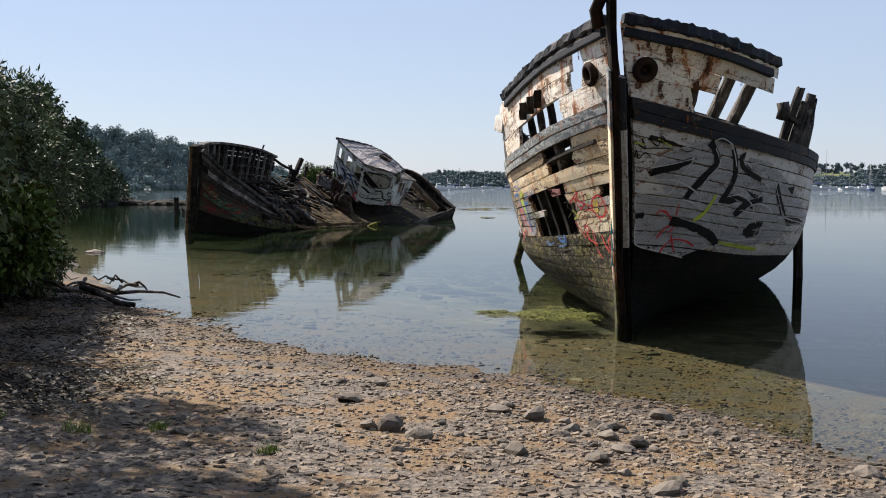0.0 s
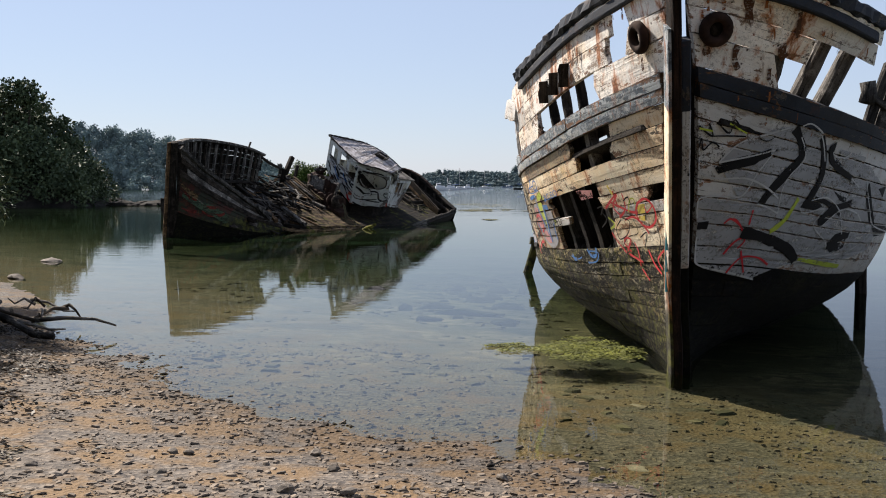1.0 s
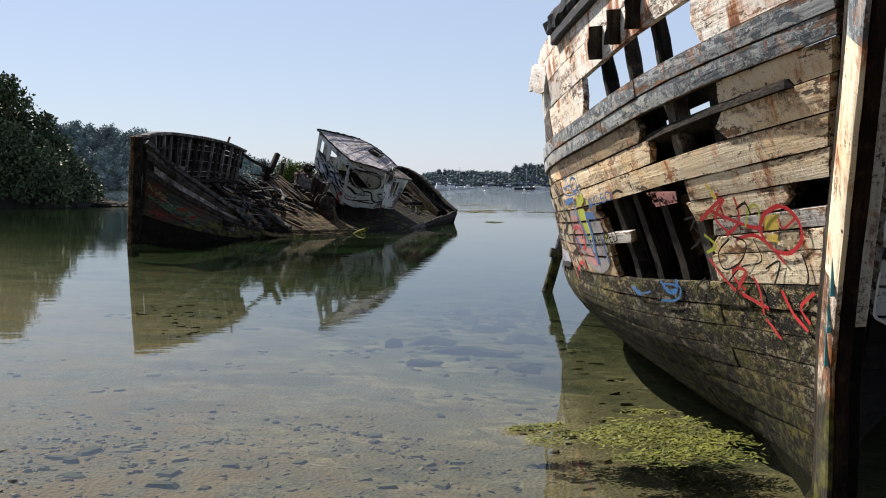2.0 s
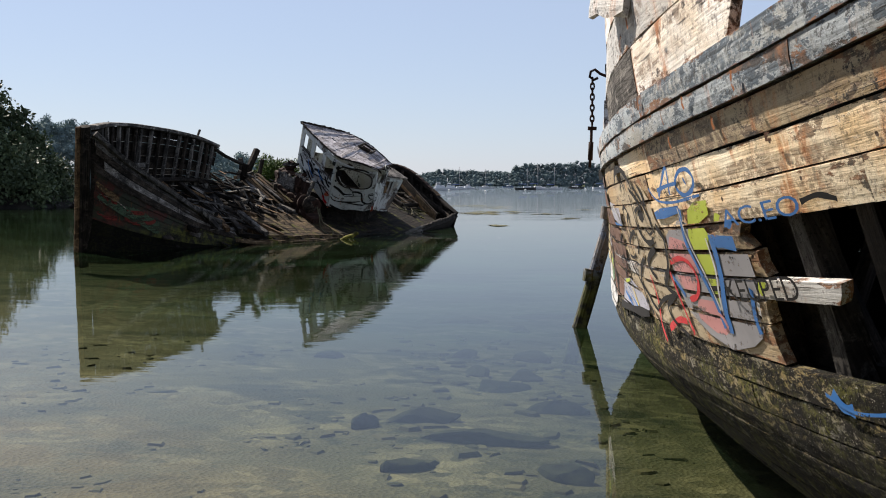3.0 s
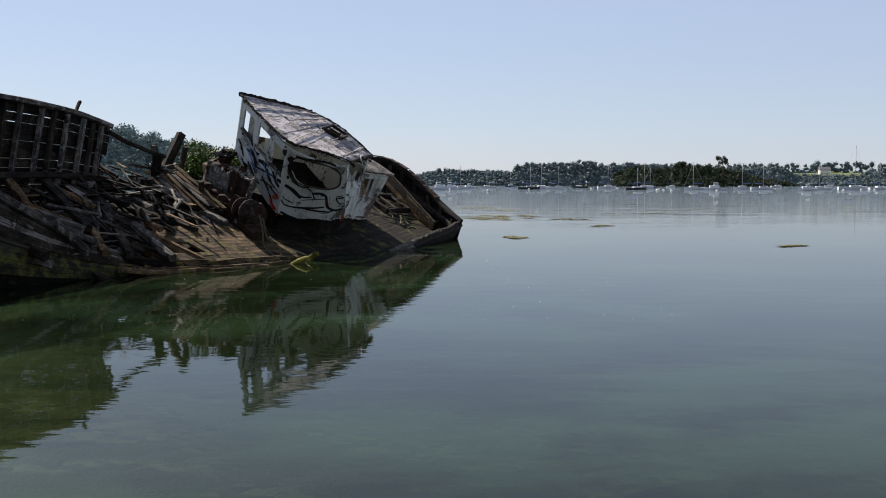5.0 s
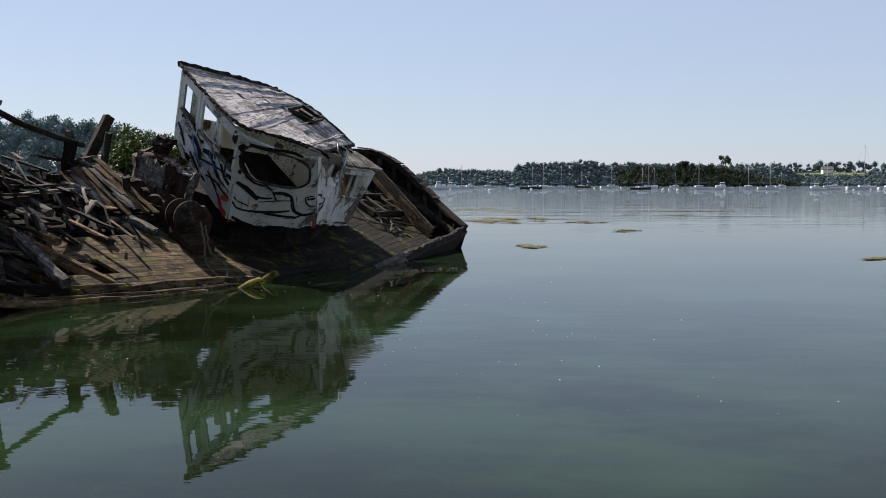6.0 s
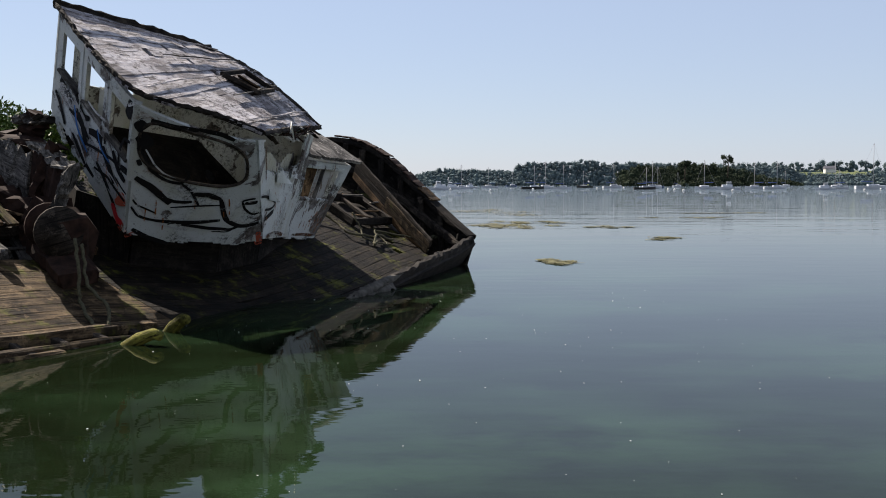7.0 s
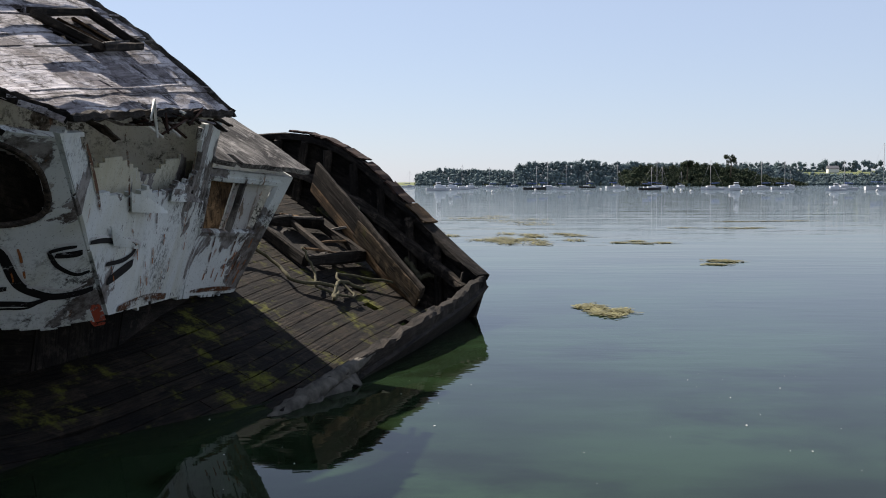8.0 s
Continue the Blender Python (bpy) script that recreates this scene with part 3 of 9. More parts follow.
# ---- painted fishing boat, bow to the beach ----
HULL_LEFT = {
    "keel": [(2.27, 13.40, -0.50), (2.62, 14.60, -0.50), (2.90, 15.80, -0.50), (3.30, 17.60, -0.50), (3.70, 19.60, -0.50), (4.10, 21.70, -0.50), (4.50, 23.60, -0.50), (5.00, 26.00, -0.50), (5.50, 28.30, -0.40), (6.00, 29.80, -0.20)],
    "water": [(2.22, 13.25, 0.03), (2.28, 14.40, 0.00), (2.22, 15.70, -0.02), (2.20, 17.50, -0.05), (2.25, 19.50, -0.08), (2.40, 21.60, -0.08), (2.65, 23.50, -0.08), (3.20, 26.00, -0.05), (3.90, 28.30, 0.02), (4.60, 29.90, 0.20)],
    "bilge": [(2.18, 13.02, 0.75), (1.98, 14.30, 0.68), (1.72, 15.70, 0.60), (1.55, 17.50, 0.55), (1.55, 19.50, 0.50), (1.72, 21.60, 0.48), (2.06, 23.50, 0.50), (2.75, 26.00, 0.55), (3.40, 28.30, 0.65), (4.00, 30.00, 0.80)],
    "side": [(2.15, 12.75, 1.45), (1.80, 14.20, 1.32), (1.52, 15.70, 1.20), (1.36, 17.50, 1.10), (1.41, 19.50, 1.05), (1.64, 21.60, 1.02), (1.92, 23.50, 1.02), (2.58, 26.00, 1.05), (3.22, 28.30, 1.15), (3.85, 30.10, 1.25)],
    "band": [(2.00, 12.15, 2.60), (1.47, 14.00, 2.38), (1.20, 15.70, 2.17), (1.08, 17.50, 2.02), (1.22, 19.50, 1.93), (1.58, 21.60, 1.88), (1.98, 23.50, 1.86), (2.67, 26.00, 1.88), (3.30, 28.30, 1.95), (3.80, 30.20, 2.05)],
    "sheer": [(1.80, 11.85, 3.59), (1.38, 13.80, 3.47), (1.08, 15.60, 3.25), (0.92, 17.50, 3.02), (1.25, 19.50, 2.87), (1.64, 21.60, 2.75), (2.07, 23.50, 2.58), (2.79, 26.00, 2.48), (3.42, 28.30, 2.40), (3.92, 30.20, 2.30)]}
HULL_RIGHT = {
    "keel": [(2.32, 13.40, -0.50), (2.65, 14.60, -0.50), (2.99, 16.27, -0.50), (3.53, 18.83, -0.50), (4.14, 21.95, -0.50), (4.71, 24.95, -0.50), (5.31, 27.12, -0.50), (5.62, 29.16, -0.50), (6.18, 30.69, -0.50)],
    "water": [(2.34, 13.25, 0.03), (2.65, 14.10, -0.02), (3.30, 15.66, -0.10), (4.17, 17.55, -0.21), (5.04, 20.16, -0.30), (5.69, 23.00, -0.35), (5.99, 25.42, -0.32), (5.94, 28.08, -0.14), (6.08, 31.00, 0.15)],
    "bilge": [(2.32, 13.02, 0.75), (2.95, 13.60, 0.68), (3.97, 14.88, 0.51), (5.03, 16.59, 0.39), (5.88, 19.04, 0.29), (6.61, 21.85, 0.22), (6.84, 24.86, 0.25), (6.59, 28.08, 0.40), (6.28, 31.11, 0.77)],
    "side": [(2.29, 12.75, 1.45), (2.98, 13.15, 1.38), (4.12, 14.32, 1.20), (5.30, 16.00, 1.08), (6.22, 18.48, 0.98), (6.90, 21.62, 0.91), (7.12, 24.86, 0.90), (6.80, 28.08, 0.96), (6.39, 31.21, 1.18)],
    "band": [(2.14, 12.15, 2.60), (3.06, 12.72, 2.43), (4.27, 13.96, 2.25), (5.35, 15.62, 2.12), (6.27, 18.03, 2.03), (7.01, 21.27, 1.98), (7.23, 24.86, 1.92), (6.86, 28.08, 1.91), (6.39, 31.31, 2.06)],
    "sheer": [(1.94, 11.85, 3.59), (2.95, 12.00, 3.41), (4.18, 13.18, 3.21), (5.35, 15.19, 3.12), (6.38, 17.92, 3.04), (7.13, 21.27, 2.84), (7.34, 24.86, 2.60), (6.91, 28.08, 2.45), (6.39, 31.41, 2.32)]}


def hull_surface(guides):
    curves = [spline(p) for p in guides.values()]

    def at(s, v):
        """s: stem to stern, 0 to 1; v: 0 keel, 1 water, 2 bilge, 3 side, 4 band, 5 sheer."""
        return spline([c(s) for c in curves])(v / 5)
    return at


LEFT, RIGHT = hull_surface(HULL_LEFT), hull_surface(HULL_RIGHT)
V_ROWS = [0, 0.5, 1, 1.2, 1.4, 1.6, 1.8, 2, 2.25, 2.5, 2.75, 3, 3.13, 3.24, 3.37, 3.5, 3.65, 3.8, 3.95, 4.06, 4.17, 4.4, 4.6, 4.8, 5.0]


def side_of(S):
    return 1 if S is RIGHT else -1


def hull_frame(S, s, v):
    """Place, way aft, way up and way out of a hull's side."""
    e = 0.004
    p = S(s, v)
    along = (S(min(s + e, 1), v) - S(max(s - e, 0), v)).normalized()
    up = (S(s, min(v + 0.05, 5)) - S(s, max(v - 0.05, 0))).normalized()
    out = along.cross(up) * side_of(S)
    return p, along, up, out.normalized()


def plank(name, S, s0, s1, v0, v1, thick, mat, parent, seed, ragged=(0, 0), proud=0.0, gap=0.0032):
    """One strake plank on a hull's side, with its own thickness, joints and split ends."""
    rnd = random.Random(seed)
    n = max(2, int((s1 - s0) * 34))
    verts, faces = [], []
    for i, u in enumerate(span(s0, s1, n)):
        mid, along, up, out = hull_frame(S, u, (v0 + v1) / 2)
        lo, hi = S(u, v0), S(u, v1)
        w = (hi - lo).length
        g = min(gap * (1 + rnd.uniform(-0.6, 1.6)), w * 0.2)
        end = ragged[0] if i == 0 else ragged[1] if i == n else 0
        shift = [along * rnd.uniform(-1, 1) * end for _ in range(3)]
        off = out * (proud + rnd.uniform(-0.002, 0.003))
        for (p, k) in ((lo + up * g, 0), (mid + out * 0.002, 1), (hi - up * g, 2)):
            b = p + shift[k] + off
            verts += [b, b - out * thick]
    for i in range(n):
        a, b = i * 6, i * 6 + 6
        for k in (0, 2):
            faces.append((a + k, b + k, b + k + 2, a + k + 2))
            faces.append((a + k + 3, b + k + 3, b + k + 1, a + k + 1))
        faces.append((a + 4, b + 4, b + 5, a + 5))
        faces.append((a + 1, b + 1, b, a))
    for a in (0, n * 6):
        f = (a, a + 2, a + 4, a + 5, a + 3, a + 1)
        faces.append(f if a == 0 else tuple(reversed(f)))
    me = mesh_from(name, verts, faces, mat)
    # how near the seams and butts each point lies
    near = me.attributes.new("edge", "FLOAT", "POINT")
    near.data.foreach_set("value", [1.0 if i in (0, n) or k != 1 else 0.0 for i in range(n + 1) for k in (0, 0, 1, 1, 2, 2)])
    return link(name, me, parent)


def strakes(S, parent, rows, holes, mat_for, seed, butts=(0.14, 0.26), thick=0.05, start=lambda v: 0.004):
    """All planks of one side, with butts staggered and holes left open: (s0, s1, v0, v1) each."""
    rnd = random.Random(seed)
    for v0, v1 in zip(rows, rows[1:]):
        vm = (v0 + v1) / 2
        cuts, s = [start(vm) + rnd.uniform(-.001, .001)], rnd.uniform(0.08, 0.2)
        while s < 0.96:
            cuts.append(s)
            s += rnd.uniform(*butts)
        cuts.append(1.0)
        for a, b in zip(cuts, cuts[1:]):
            pieces = [(a, b, 0.004, 0.004)]
            for h0, h1, w0, w1 in holes:
                if not w0 < vm < w1:
                    continue
                h0, h1 = h0 + rnd.uniform(-.006, .004), h1 + rnd.uniform(-.004, .008)
                nxt = []
                for p, q, rp, rq in pieces:
                    if h1 <= p or h0 >= q:
                        nxt.append((p, q, rp, rq))
                        continue
                    if h0 > p + 0.006:
                        nxt.append((p, h0, rp, 0.07))
                    if h1 < q - 0.006:
                        nxt.append((h1, q, 0.07, rq))
                pieces = nxt
            for p, q, rp, rq in pieces:
                band = 0.03 if 3.95 < vm < 4.17 else 0.0
                plank("plank", S, p, q, v0, v1, thick + band, mat_for(vm, (p + q) / 2, rnd), parent, rnd.random(), (rp, rq), band + rnd.uniform(-0.004, 0.006))


def rib(S, s, v0, v1, parent, mat, depth=0.11, width=0.12, inset=0.055):
    """A frame timber against the inside of the planking."""
    verts, faces = [], []
    n = 9
    for i in range(n + 1):
        p, along, up, out = hull_frame(S, s, v0 + (v1 - v0) * i / n)
        for a, d in ((-1, 0), (1, 0), (1, 1), (-1, 1)):
            verts.append(p + along * (a * width / 2) - out * (inset + d * depth))
    for i in range(n):
        for k in range(4):
            faces.append((i * 4 + k, i * 4 + (k + 1) % 4, i * 4 + 4 + (k + 1) % 4, i * 4 + 4 + k))
    faces += [(3, 2, 1, 0), tuple(n * 4 + k for k in range(4))]
    return link("rib", mesh_from("rib", verts, faces, mat), parent)


def swept(name, pts, w, h, mat, parent=None, label="", wear=0.08, seed=0, up=(0, 0, 1)):
    """A squared timber bent along points."""
    rnd = random.Random(seed)
    P = [Vector(p) for p in pts]
    n = len(P)
    ring = [(-1, -0.7), (-0.7, -1), (0.7, -1), (1, -0.7), (1, 0.7), (0.7, 1), (-0.7, 1), (-1, 0.7)]
    verts, faces = [], []
    for i in range(n):
        d = (P[min(i + 1, n - 1)] - P[max(i - 1, 0)]).normalized()
        s = d.cross(Vector(up)).normalized()
        t = s.cross(d)
        for a, b in ring:
            verts.append(P[i] + s * (a * w / 2 * (1 + rnd.uniform(-wear, wear))) + t * (b * h / 2 * (1 + rnd.uniform(-wear, wear))))
    for i in range(n - 1):
        for j in range(8):
            a, b = i * 8 + j, i * 8 + (j + 1) % 8
            faces.append((a, a + 8, b + 8, b))
    faces += [tuple(range(8)), tuple(reversed(range((n - 1) * 8, n * 8)))]
    return link(name, mesh_from(name, verts, faces, mat), parent, label)


fishing_boat = thing("fishing_boat", "derelict wooden fishing boat, flaking painted planks covered in graffiti, aground", "boat")


def left_paint(v, s, rnd):
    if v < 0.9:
        return SHADED_SLIME
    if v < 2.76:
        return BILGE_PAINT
    if 3.95 < v < 4.17:
        return BLUE_PAINT
    if v > 4.17:
        return WHITE_PAINT if s < 0.32 else rnd.choice((GREY_PAINT, GREY_WOOD, BLUE_PAINT, BROWN_WOOD))
    if 3.13 < v < 3.24 and s < 0.5:
        return GREY_PAINT
    if s > 0.72:
        return rnd.choice((GREY_PAINT, GREY_WOOD, BROWN_WOOD))
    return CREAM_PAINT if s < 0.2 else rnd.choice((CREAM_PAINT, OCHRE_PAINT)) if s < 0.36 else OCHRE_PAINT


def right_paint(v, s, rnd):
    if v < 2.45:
        return SHADED_SLIME
    if 3.95 < v < 4.17:
        return NAVY_PAINT
    return WHITE_PAINT if v > 4.17 else GREY_PAINT


HOLES_LEFT = [(0.092, 0.225, 4.17, 4.4), (0.084, 0.145, 3.66, 3.94), (0.108, 0.25, 2.76, 3.13), (0.108, 0.215, 3.13, 3.24), (0.125, 0.25, 3.24, 3.49), (0.012, 0.056, 3.24, 3.37),
              (0.058, 0.07, 4.41, 4.59), (0.052, 0.072, 4.6, 4.7), (0.40, 0.43, 4.17, 4.4), (0.62, 0.66, 4.17, 4.4), (0.82, 0.9, 4.17, 4.6), (0.76, 0.775, 4.17, 4.4), (0.385, 0.395, 3.81, 3.94), (0.72, 0.86, 3.1, 3.6)]
HOLES_RIGHT = [(0.108, 0.245, 4.17, 4.4), (0.15, 0.245, 4.4, 4.6), (0.236, 1.0, 4.17, 5.01)]
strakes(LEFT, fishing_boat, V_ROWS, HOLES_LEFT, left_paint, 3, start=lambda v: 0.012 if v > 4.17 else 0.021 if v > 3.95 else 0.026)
strakes(RIGHT, fishing_boat, V_ROWS, HOLES_RIGHT, right_paint, 4)
for S, holes in ((LEFT, HOLES_LEFT), (RIGHT, HOLES_RIGHT)):
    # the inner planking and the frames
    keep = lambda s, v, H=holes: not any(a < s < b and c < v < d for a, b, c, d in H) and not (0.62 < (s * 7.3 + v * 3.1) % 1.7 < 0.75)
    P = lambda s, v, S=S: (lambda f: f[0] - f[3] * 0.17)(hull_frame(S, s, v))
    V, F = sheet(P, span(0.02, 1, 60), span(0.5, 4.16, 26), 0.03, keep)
    link("inner_planking", mesh_from("inner_planking", V, F, SHADE_BLACK), fishing_boat)
    for i in range(28):
        s = 0.02 + i * 0.035
        top = 4.9 if S is LEFT and (s < 0.08 or 0.24 < s < 0.6) else 4.1
        if S is RIGHT and s < 0.1:
            top = 4.9
        rib(S, s, 0.6, top, fishing_boat, GREY_WOOD if S is LEFT and i % 3 == 0 else DARK_WOOD)
# deck inside the band
V, F = sheet(lambda s, f: LEFT(s, 3.93).lerp(RIGHT(s, 3.93), f) - Vector((0, 0, 0.1)), span(0.05, 1, 24), span(0.03, 0.97, 10), 0.05, lambda s, f: not (0.25 < s < 0.4 and 0.3 < f < 0.7))
link("deck", mesh_from("deck", V, F, DARK_WOOD), fishing_boat)
V, F = sheet(lambda f, v: LEFT(1, v).lerp(RIGHT(1, v), f), span(0, 1, 6), span(0.2, 4.9, 10), 0.05)
link("transom", mesh_from("transom", V, F, GREY_PAINT), fishing_boat)
# cap rails and the sheer wale
for S, s1, mat in ((LEFT, 0.285, NAVY_PAINT), (RIGHT, 0.238, NAVY_PAINT)):
    swept("cap_rail", [hull_frame(S, s, 4.95)[0] + Vector((0, 0, 0.06)) - hull_frame(S, s, 4.95)[3] * 0.04 for s in span(0.01, s1, 40)], 0.19, 0.13, mat, fishing_boat, "thick flaking cap rail", wear=0.26, seed=2)
    swept("rubbing_strake", [hull_frame(S, s, 4.85)[0] + hull_frame(S, s, 4.85)[3] * 0.01 for s in span(0.01, s1 - 0.01, 14)], 0.07, 0.1, mat, fishing_boat, seed=3)
swept("cap_rail", [hull_frame(LEFT, s, 4.97)[0] for s in span(0.52, 0.99, 20)], 0.16, 0.07, DARK_WOOD, fishing_boat, seed=4)
# stem: outer post and the lighter apron edge on its sunlit side
stem_curve = spline([(2.24, 13.4, -.5), (2.235, 13.18, .03), (2.145, 12.92, .8), (2.07, 12.6, 1.5), (1.935, 12.03, 2.6), (1.84, 11.7, 3.5), (1.8, 11.55, 4.15)])
STEM_WOOD = old_wood("rust_stained_stem_timber", (0.009, 0.006, 0.005), (0.06, 0.03, 0.017))
STEM_EDGE = old_paint("rust_streaked_pale_stem_paint", (0.50, 0.45, 0.38), wood=(0.16, 0.08, 0.045), worn=0.75, rusty=1.0, grime=0.6)
swept("stem", [stem_curve(i / 24) for i in range(25)], 0.085, 0.26, STEM_WOOD, fishing_boat, "dark rust-stained stem post", 0.07, 1, (0, 1, 0.3))
# dark filler added behind the stem, for the dark gap at the plank ends
swept("deadwood", [stem_curve(i / 24) + Vector((0.03, 0.2, 0)) for i in range(1, 18)], 0.12, 0.16, DARK_WOOD, fishing_boat, "", 0.08, 4, (0, 1, 0.3))
for i0, i1, mat, note in ((1, 11, STEM_EDGE, "rust-streaked foot of the apron"), (11, 15.4, CREAM_PAINT, "cream-painted edge of the stem"), (15.4, 18, BLUE_PAINT, "")):
    swept("apron", [stem_curve(k / 24) + Vector((-0.058, -0.01, 0)) for k in span(i0, i1, 10)], 0.038, 0.20, mat, fishing_boat, note, 0.05, 2, (0, 1, 0.3))
for i0, i1, mat in ((1, 9.6, SHADED_SLIME), (9.6, 15.4, GREY_PAINT), (15.4, 17.6, NAVY_PAINT)):
    swept("apron", [stem_curve(k / 24) + Vector((0.086, 0.03, 0)) for k in span(i0, i1, 10)], 0.09, 0.17, mat, fishing_boat, "", 0.05, 3, (0, 1, 0.3))


def ring_mesh(name, c, axis, r, tube, mat, n=20):
    axis = Vector(axis).normalized()
    a = axis.orthogonal().normalized()
    b = axis.cross(a)
    return tube_mesh(name, [Vector(c) + a * (r * math.cos(2 * math.pi * i / n)) + b * (r * math.sin(2 * math.pi * i / n)) for i in range(n)], tube, mat, 8, True)


for S in (LEFT, RIGHT):
    p, along, up, out = hull_frame(S, 0.038, 4.47)
    link("hawse_ring", ring_mesh("hawse_ring", p + out * 0.05, out, 0.105, 0.045, RUSTY), fishing_boat, "rusted iron hawse ring")
    if S is RIGHT:
        link("hawse_pipe", tube_mesh("hawse_pipe", [p + out * 0.04, p - out * 0.1], 0.085, SHADE_BLACK, 14), fishing_boat)
# iron fairlead by the stem head
link("fairlead", tube_mesh("fairlead", [(1.72, 11.85, 3.55), (1.67, 11.75, 3.70), (1.72, 11.7, 3.82), (1.66, 11.72, 3.94)], 0.075, RUSTY, 8), fishing_boat, "rusted iron fairlead")
# posts standing in the open bulwarks
for i, (s, lean) in enumerate(((0.11, -0.05), (0.152, 0.0), (0.186, 0.0))):
    p, q = hull_frame(RIGHT, s, 4.15), hull_frame(RIGHT, s + 0.025 + lean * 0.2, 4.66)
    beam("bulwark_post", p[0] - p[3] * 0.10, q[0] - q[3] * 0.10, 0.13, 0.16, GREY_WOOD, fishing_boat, seed=i, up=(0, 1, 0))
for i, s in enumerate((0.128, 0.162, 0.198)):
    p, q = hull_frame(LEFT, s, 4.1), hull_frame(LEFT, s + 0.012, 4.55)
    beam("bulwark_post", p[0] - p[3] * 0.11, q[0] - q[3] * 0.11, 0.10, 0.09, DARK_WOOD, fishing_boat, seed=i + 9, up=(0, 1, 0))
for i, (p, q) in enumerate((((4.68, 15.0, 2.1), (5.02, 15.0, 3.15)), ((4.84, 15.05, 2.1), (5.1, 15.05, 2.95)), ((4.98, 15.1, 2.1), (5.2, 15.1, 3.06)), ((5.14, 15.15, 2.3), (5.24, 15.15, 3.0)))):
    p, q = (Vector((x * 1.05, y * 1.05, 1.75 + (z - 1.75) * 1.05)) for x, y, z in (p, q))
    beam("bulwark_post", p, q, 0.12, 0.11, GREY_WOOD, fishing_boat, seed=i + 20, up=(0, 1, 0), wear=0.16)
link("bollard", tube_mesh("bollard", [(4.95, 15.6, 2.74), (4.98, 15.6, 2.86), (4.96, 15.6, 2.99)], 0.09, GREY_WOOD, 10), fishing_boat)
beam("bollard_pin", (4.94, 15.6, 2.86), (5.25, 15.75, 2.70), 0.08, 0.08, GREY_WOOD, fishing_boat)
# dark registration marks under the cap rail, shown as bars
for i, s in enumerate((0.140, 0.165, 0.192)):
    p, along, up, out = hull_frame(LEFT, s, 4.5)
    c = p + out * 0.02
    beam("registration_bar", c - up * 0.11 + along * 0.02, c + up * 0.12 - along * 0.02, 0.025, 0.15, DARK_WOOD, fishing_boat, up=out, wear=0.2, seed=i)
# a bent-out plank end on the bulwark
beam("loose_plank", LEFT(0.31, 4.62) + Vector((0.0, 0, 0)), LEFT(0.345, 4.72) + Vector((-0.09, -.05, 0.03)), 0.04, 0.24, GREY_PAINT, fishing_boat, up=(0.1, 0, 1), wear=0.2)
# timbers seen inside the large breach
rnd = random.Random(11)
for i in range(16):
    p = LEFT(0.1 + 0.012 * i, 2.6) + Vector((0.35 + rnd.uniform(0, 0.9), rnd.uniform(-.3, .3), 0.0))
    beam("fallen_timber", p, p + Vector((rnd.uniform(-.3, .5), rnd.uniform(-0.8, 1.2), rnd.uniform(0.15, 1.0))), 0.09, 0.07, rnd.choice((DARK_WOOD, BROWN_WOOD, GREY_WOOD)), fishing_boat, seed=i)

# ---- graffiti on the boat ----
def spray_paint(name, c, worn=0.5, rough=0.6):
    m = Mat(name, rough)
    m.color(m.mix(m.ramp(m.noise(3.5, 4), 0.35, 0.7, 0, 0.5), c, tuple(v * 0.55 for v in c)))
    flake = m.math("ADD", m.math("MULTIPLY", m.noise((2.5, 2.5, 14), 6, 0.7), 0.6), m.math("MULTIPLY", m.noise(26, 4, 0.7), 0.4))
    m.put(m.b.inputs["Alpha"], m.ramp(flake, 0.60 - 0.12 * worn, 0.66 - 0.10 * worn, 1, 0))
    return m.m


P_RED = spray_paint("red_spray", (0.50, 0.022, 0.028), 0.3)
P_BLACK = spray_paint("black_spray", (0.006, 0.0055, 0.0055), 0.15, 0.85)
P_WHITE = spray_paint("white_spray", (0.46, 0.46, 0.45), 0.5)
P_SILVER = spray_paint("silver_spray", (0.30, 0.303, 0.305), 0.75)
P_BLUE = spray_paint("blue_spray", (0.028, 0.13, 0.36), 0.3)
P_TEAL = spray_paint("teal_spray", (0.10, 0.42, 0.50), 0.4)
P_LIME = spray_paint("lime_spray", (0.38, 0.45, 0.04), 0.45)
P_YELLOW = spray_paint("yellow_spray", (0.66, 0.50, 0.08), 0.4)
P_CREAM = spray_paint("cream_spray", (0.40, 0.325, 0.215), 0.6)
P_CREAM2 = spray_paint("pale_yellow_spray", (0.42, 0.35, 0.19), 0.7)
P_BROWN = spray_paint("brown_spray", (0.135, 0.073, 0.05), 0.5)
P_GREY = spray_paint("grey_spray", (0.25, 0.245, 0.255), 0.45)
P_PINK = spray_paint("pink_spray", (0.46, 0.21, 0.2), 0.75)
P_RUST = spray_paint("rust_runs", (0.085, 0.037, 0.016), 1.0, 0.8)
P_LILAC = spray_paint("lilac_grey_spray", (0.32, 0.32, 0.37), 0.5)
P_MOSSG = spray_paint("faded_green_spray", (0.11, 0.17, 0.09), 0.6)
P_BRICK = spray_paint("faded_red_spray", (0.24, 0.035, 0.022), 0.5)
P_RED2 = spray_paint("faded_orange_red_spray", (0.36, 0.075, 0.04), 0.7)


COUNT = [0]


def lift(v):
    return 0.046 if 3.94 < v < 4.18 else 0.014


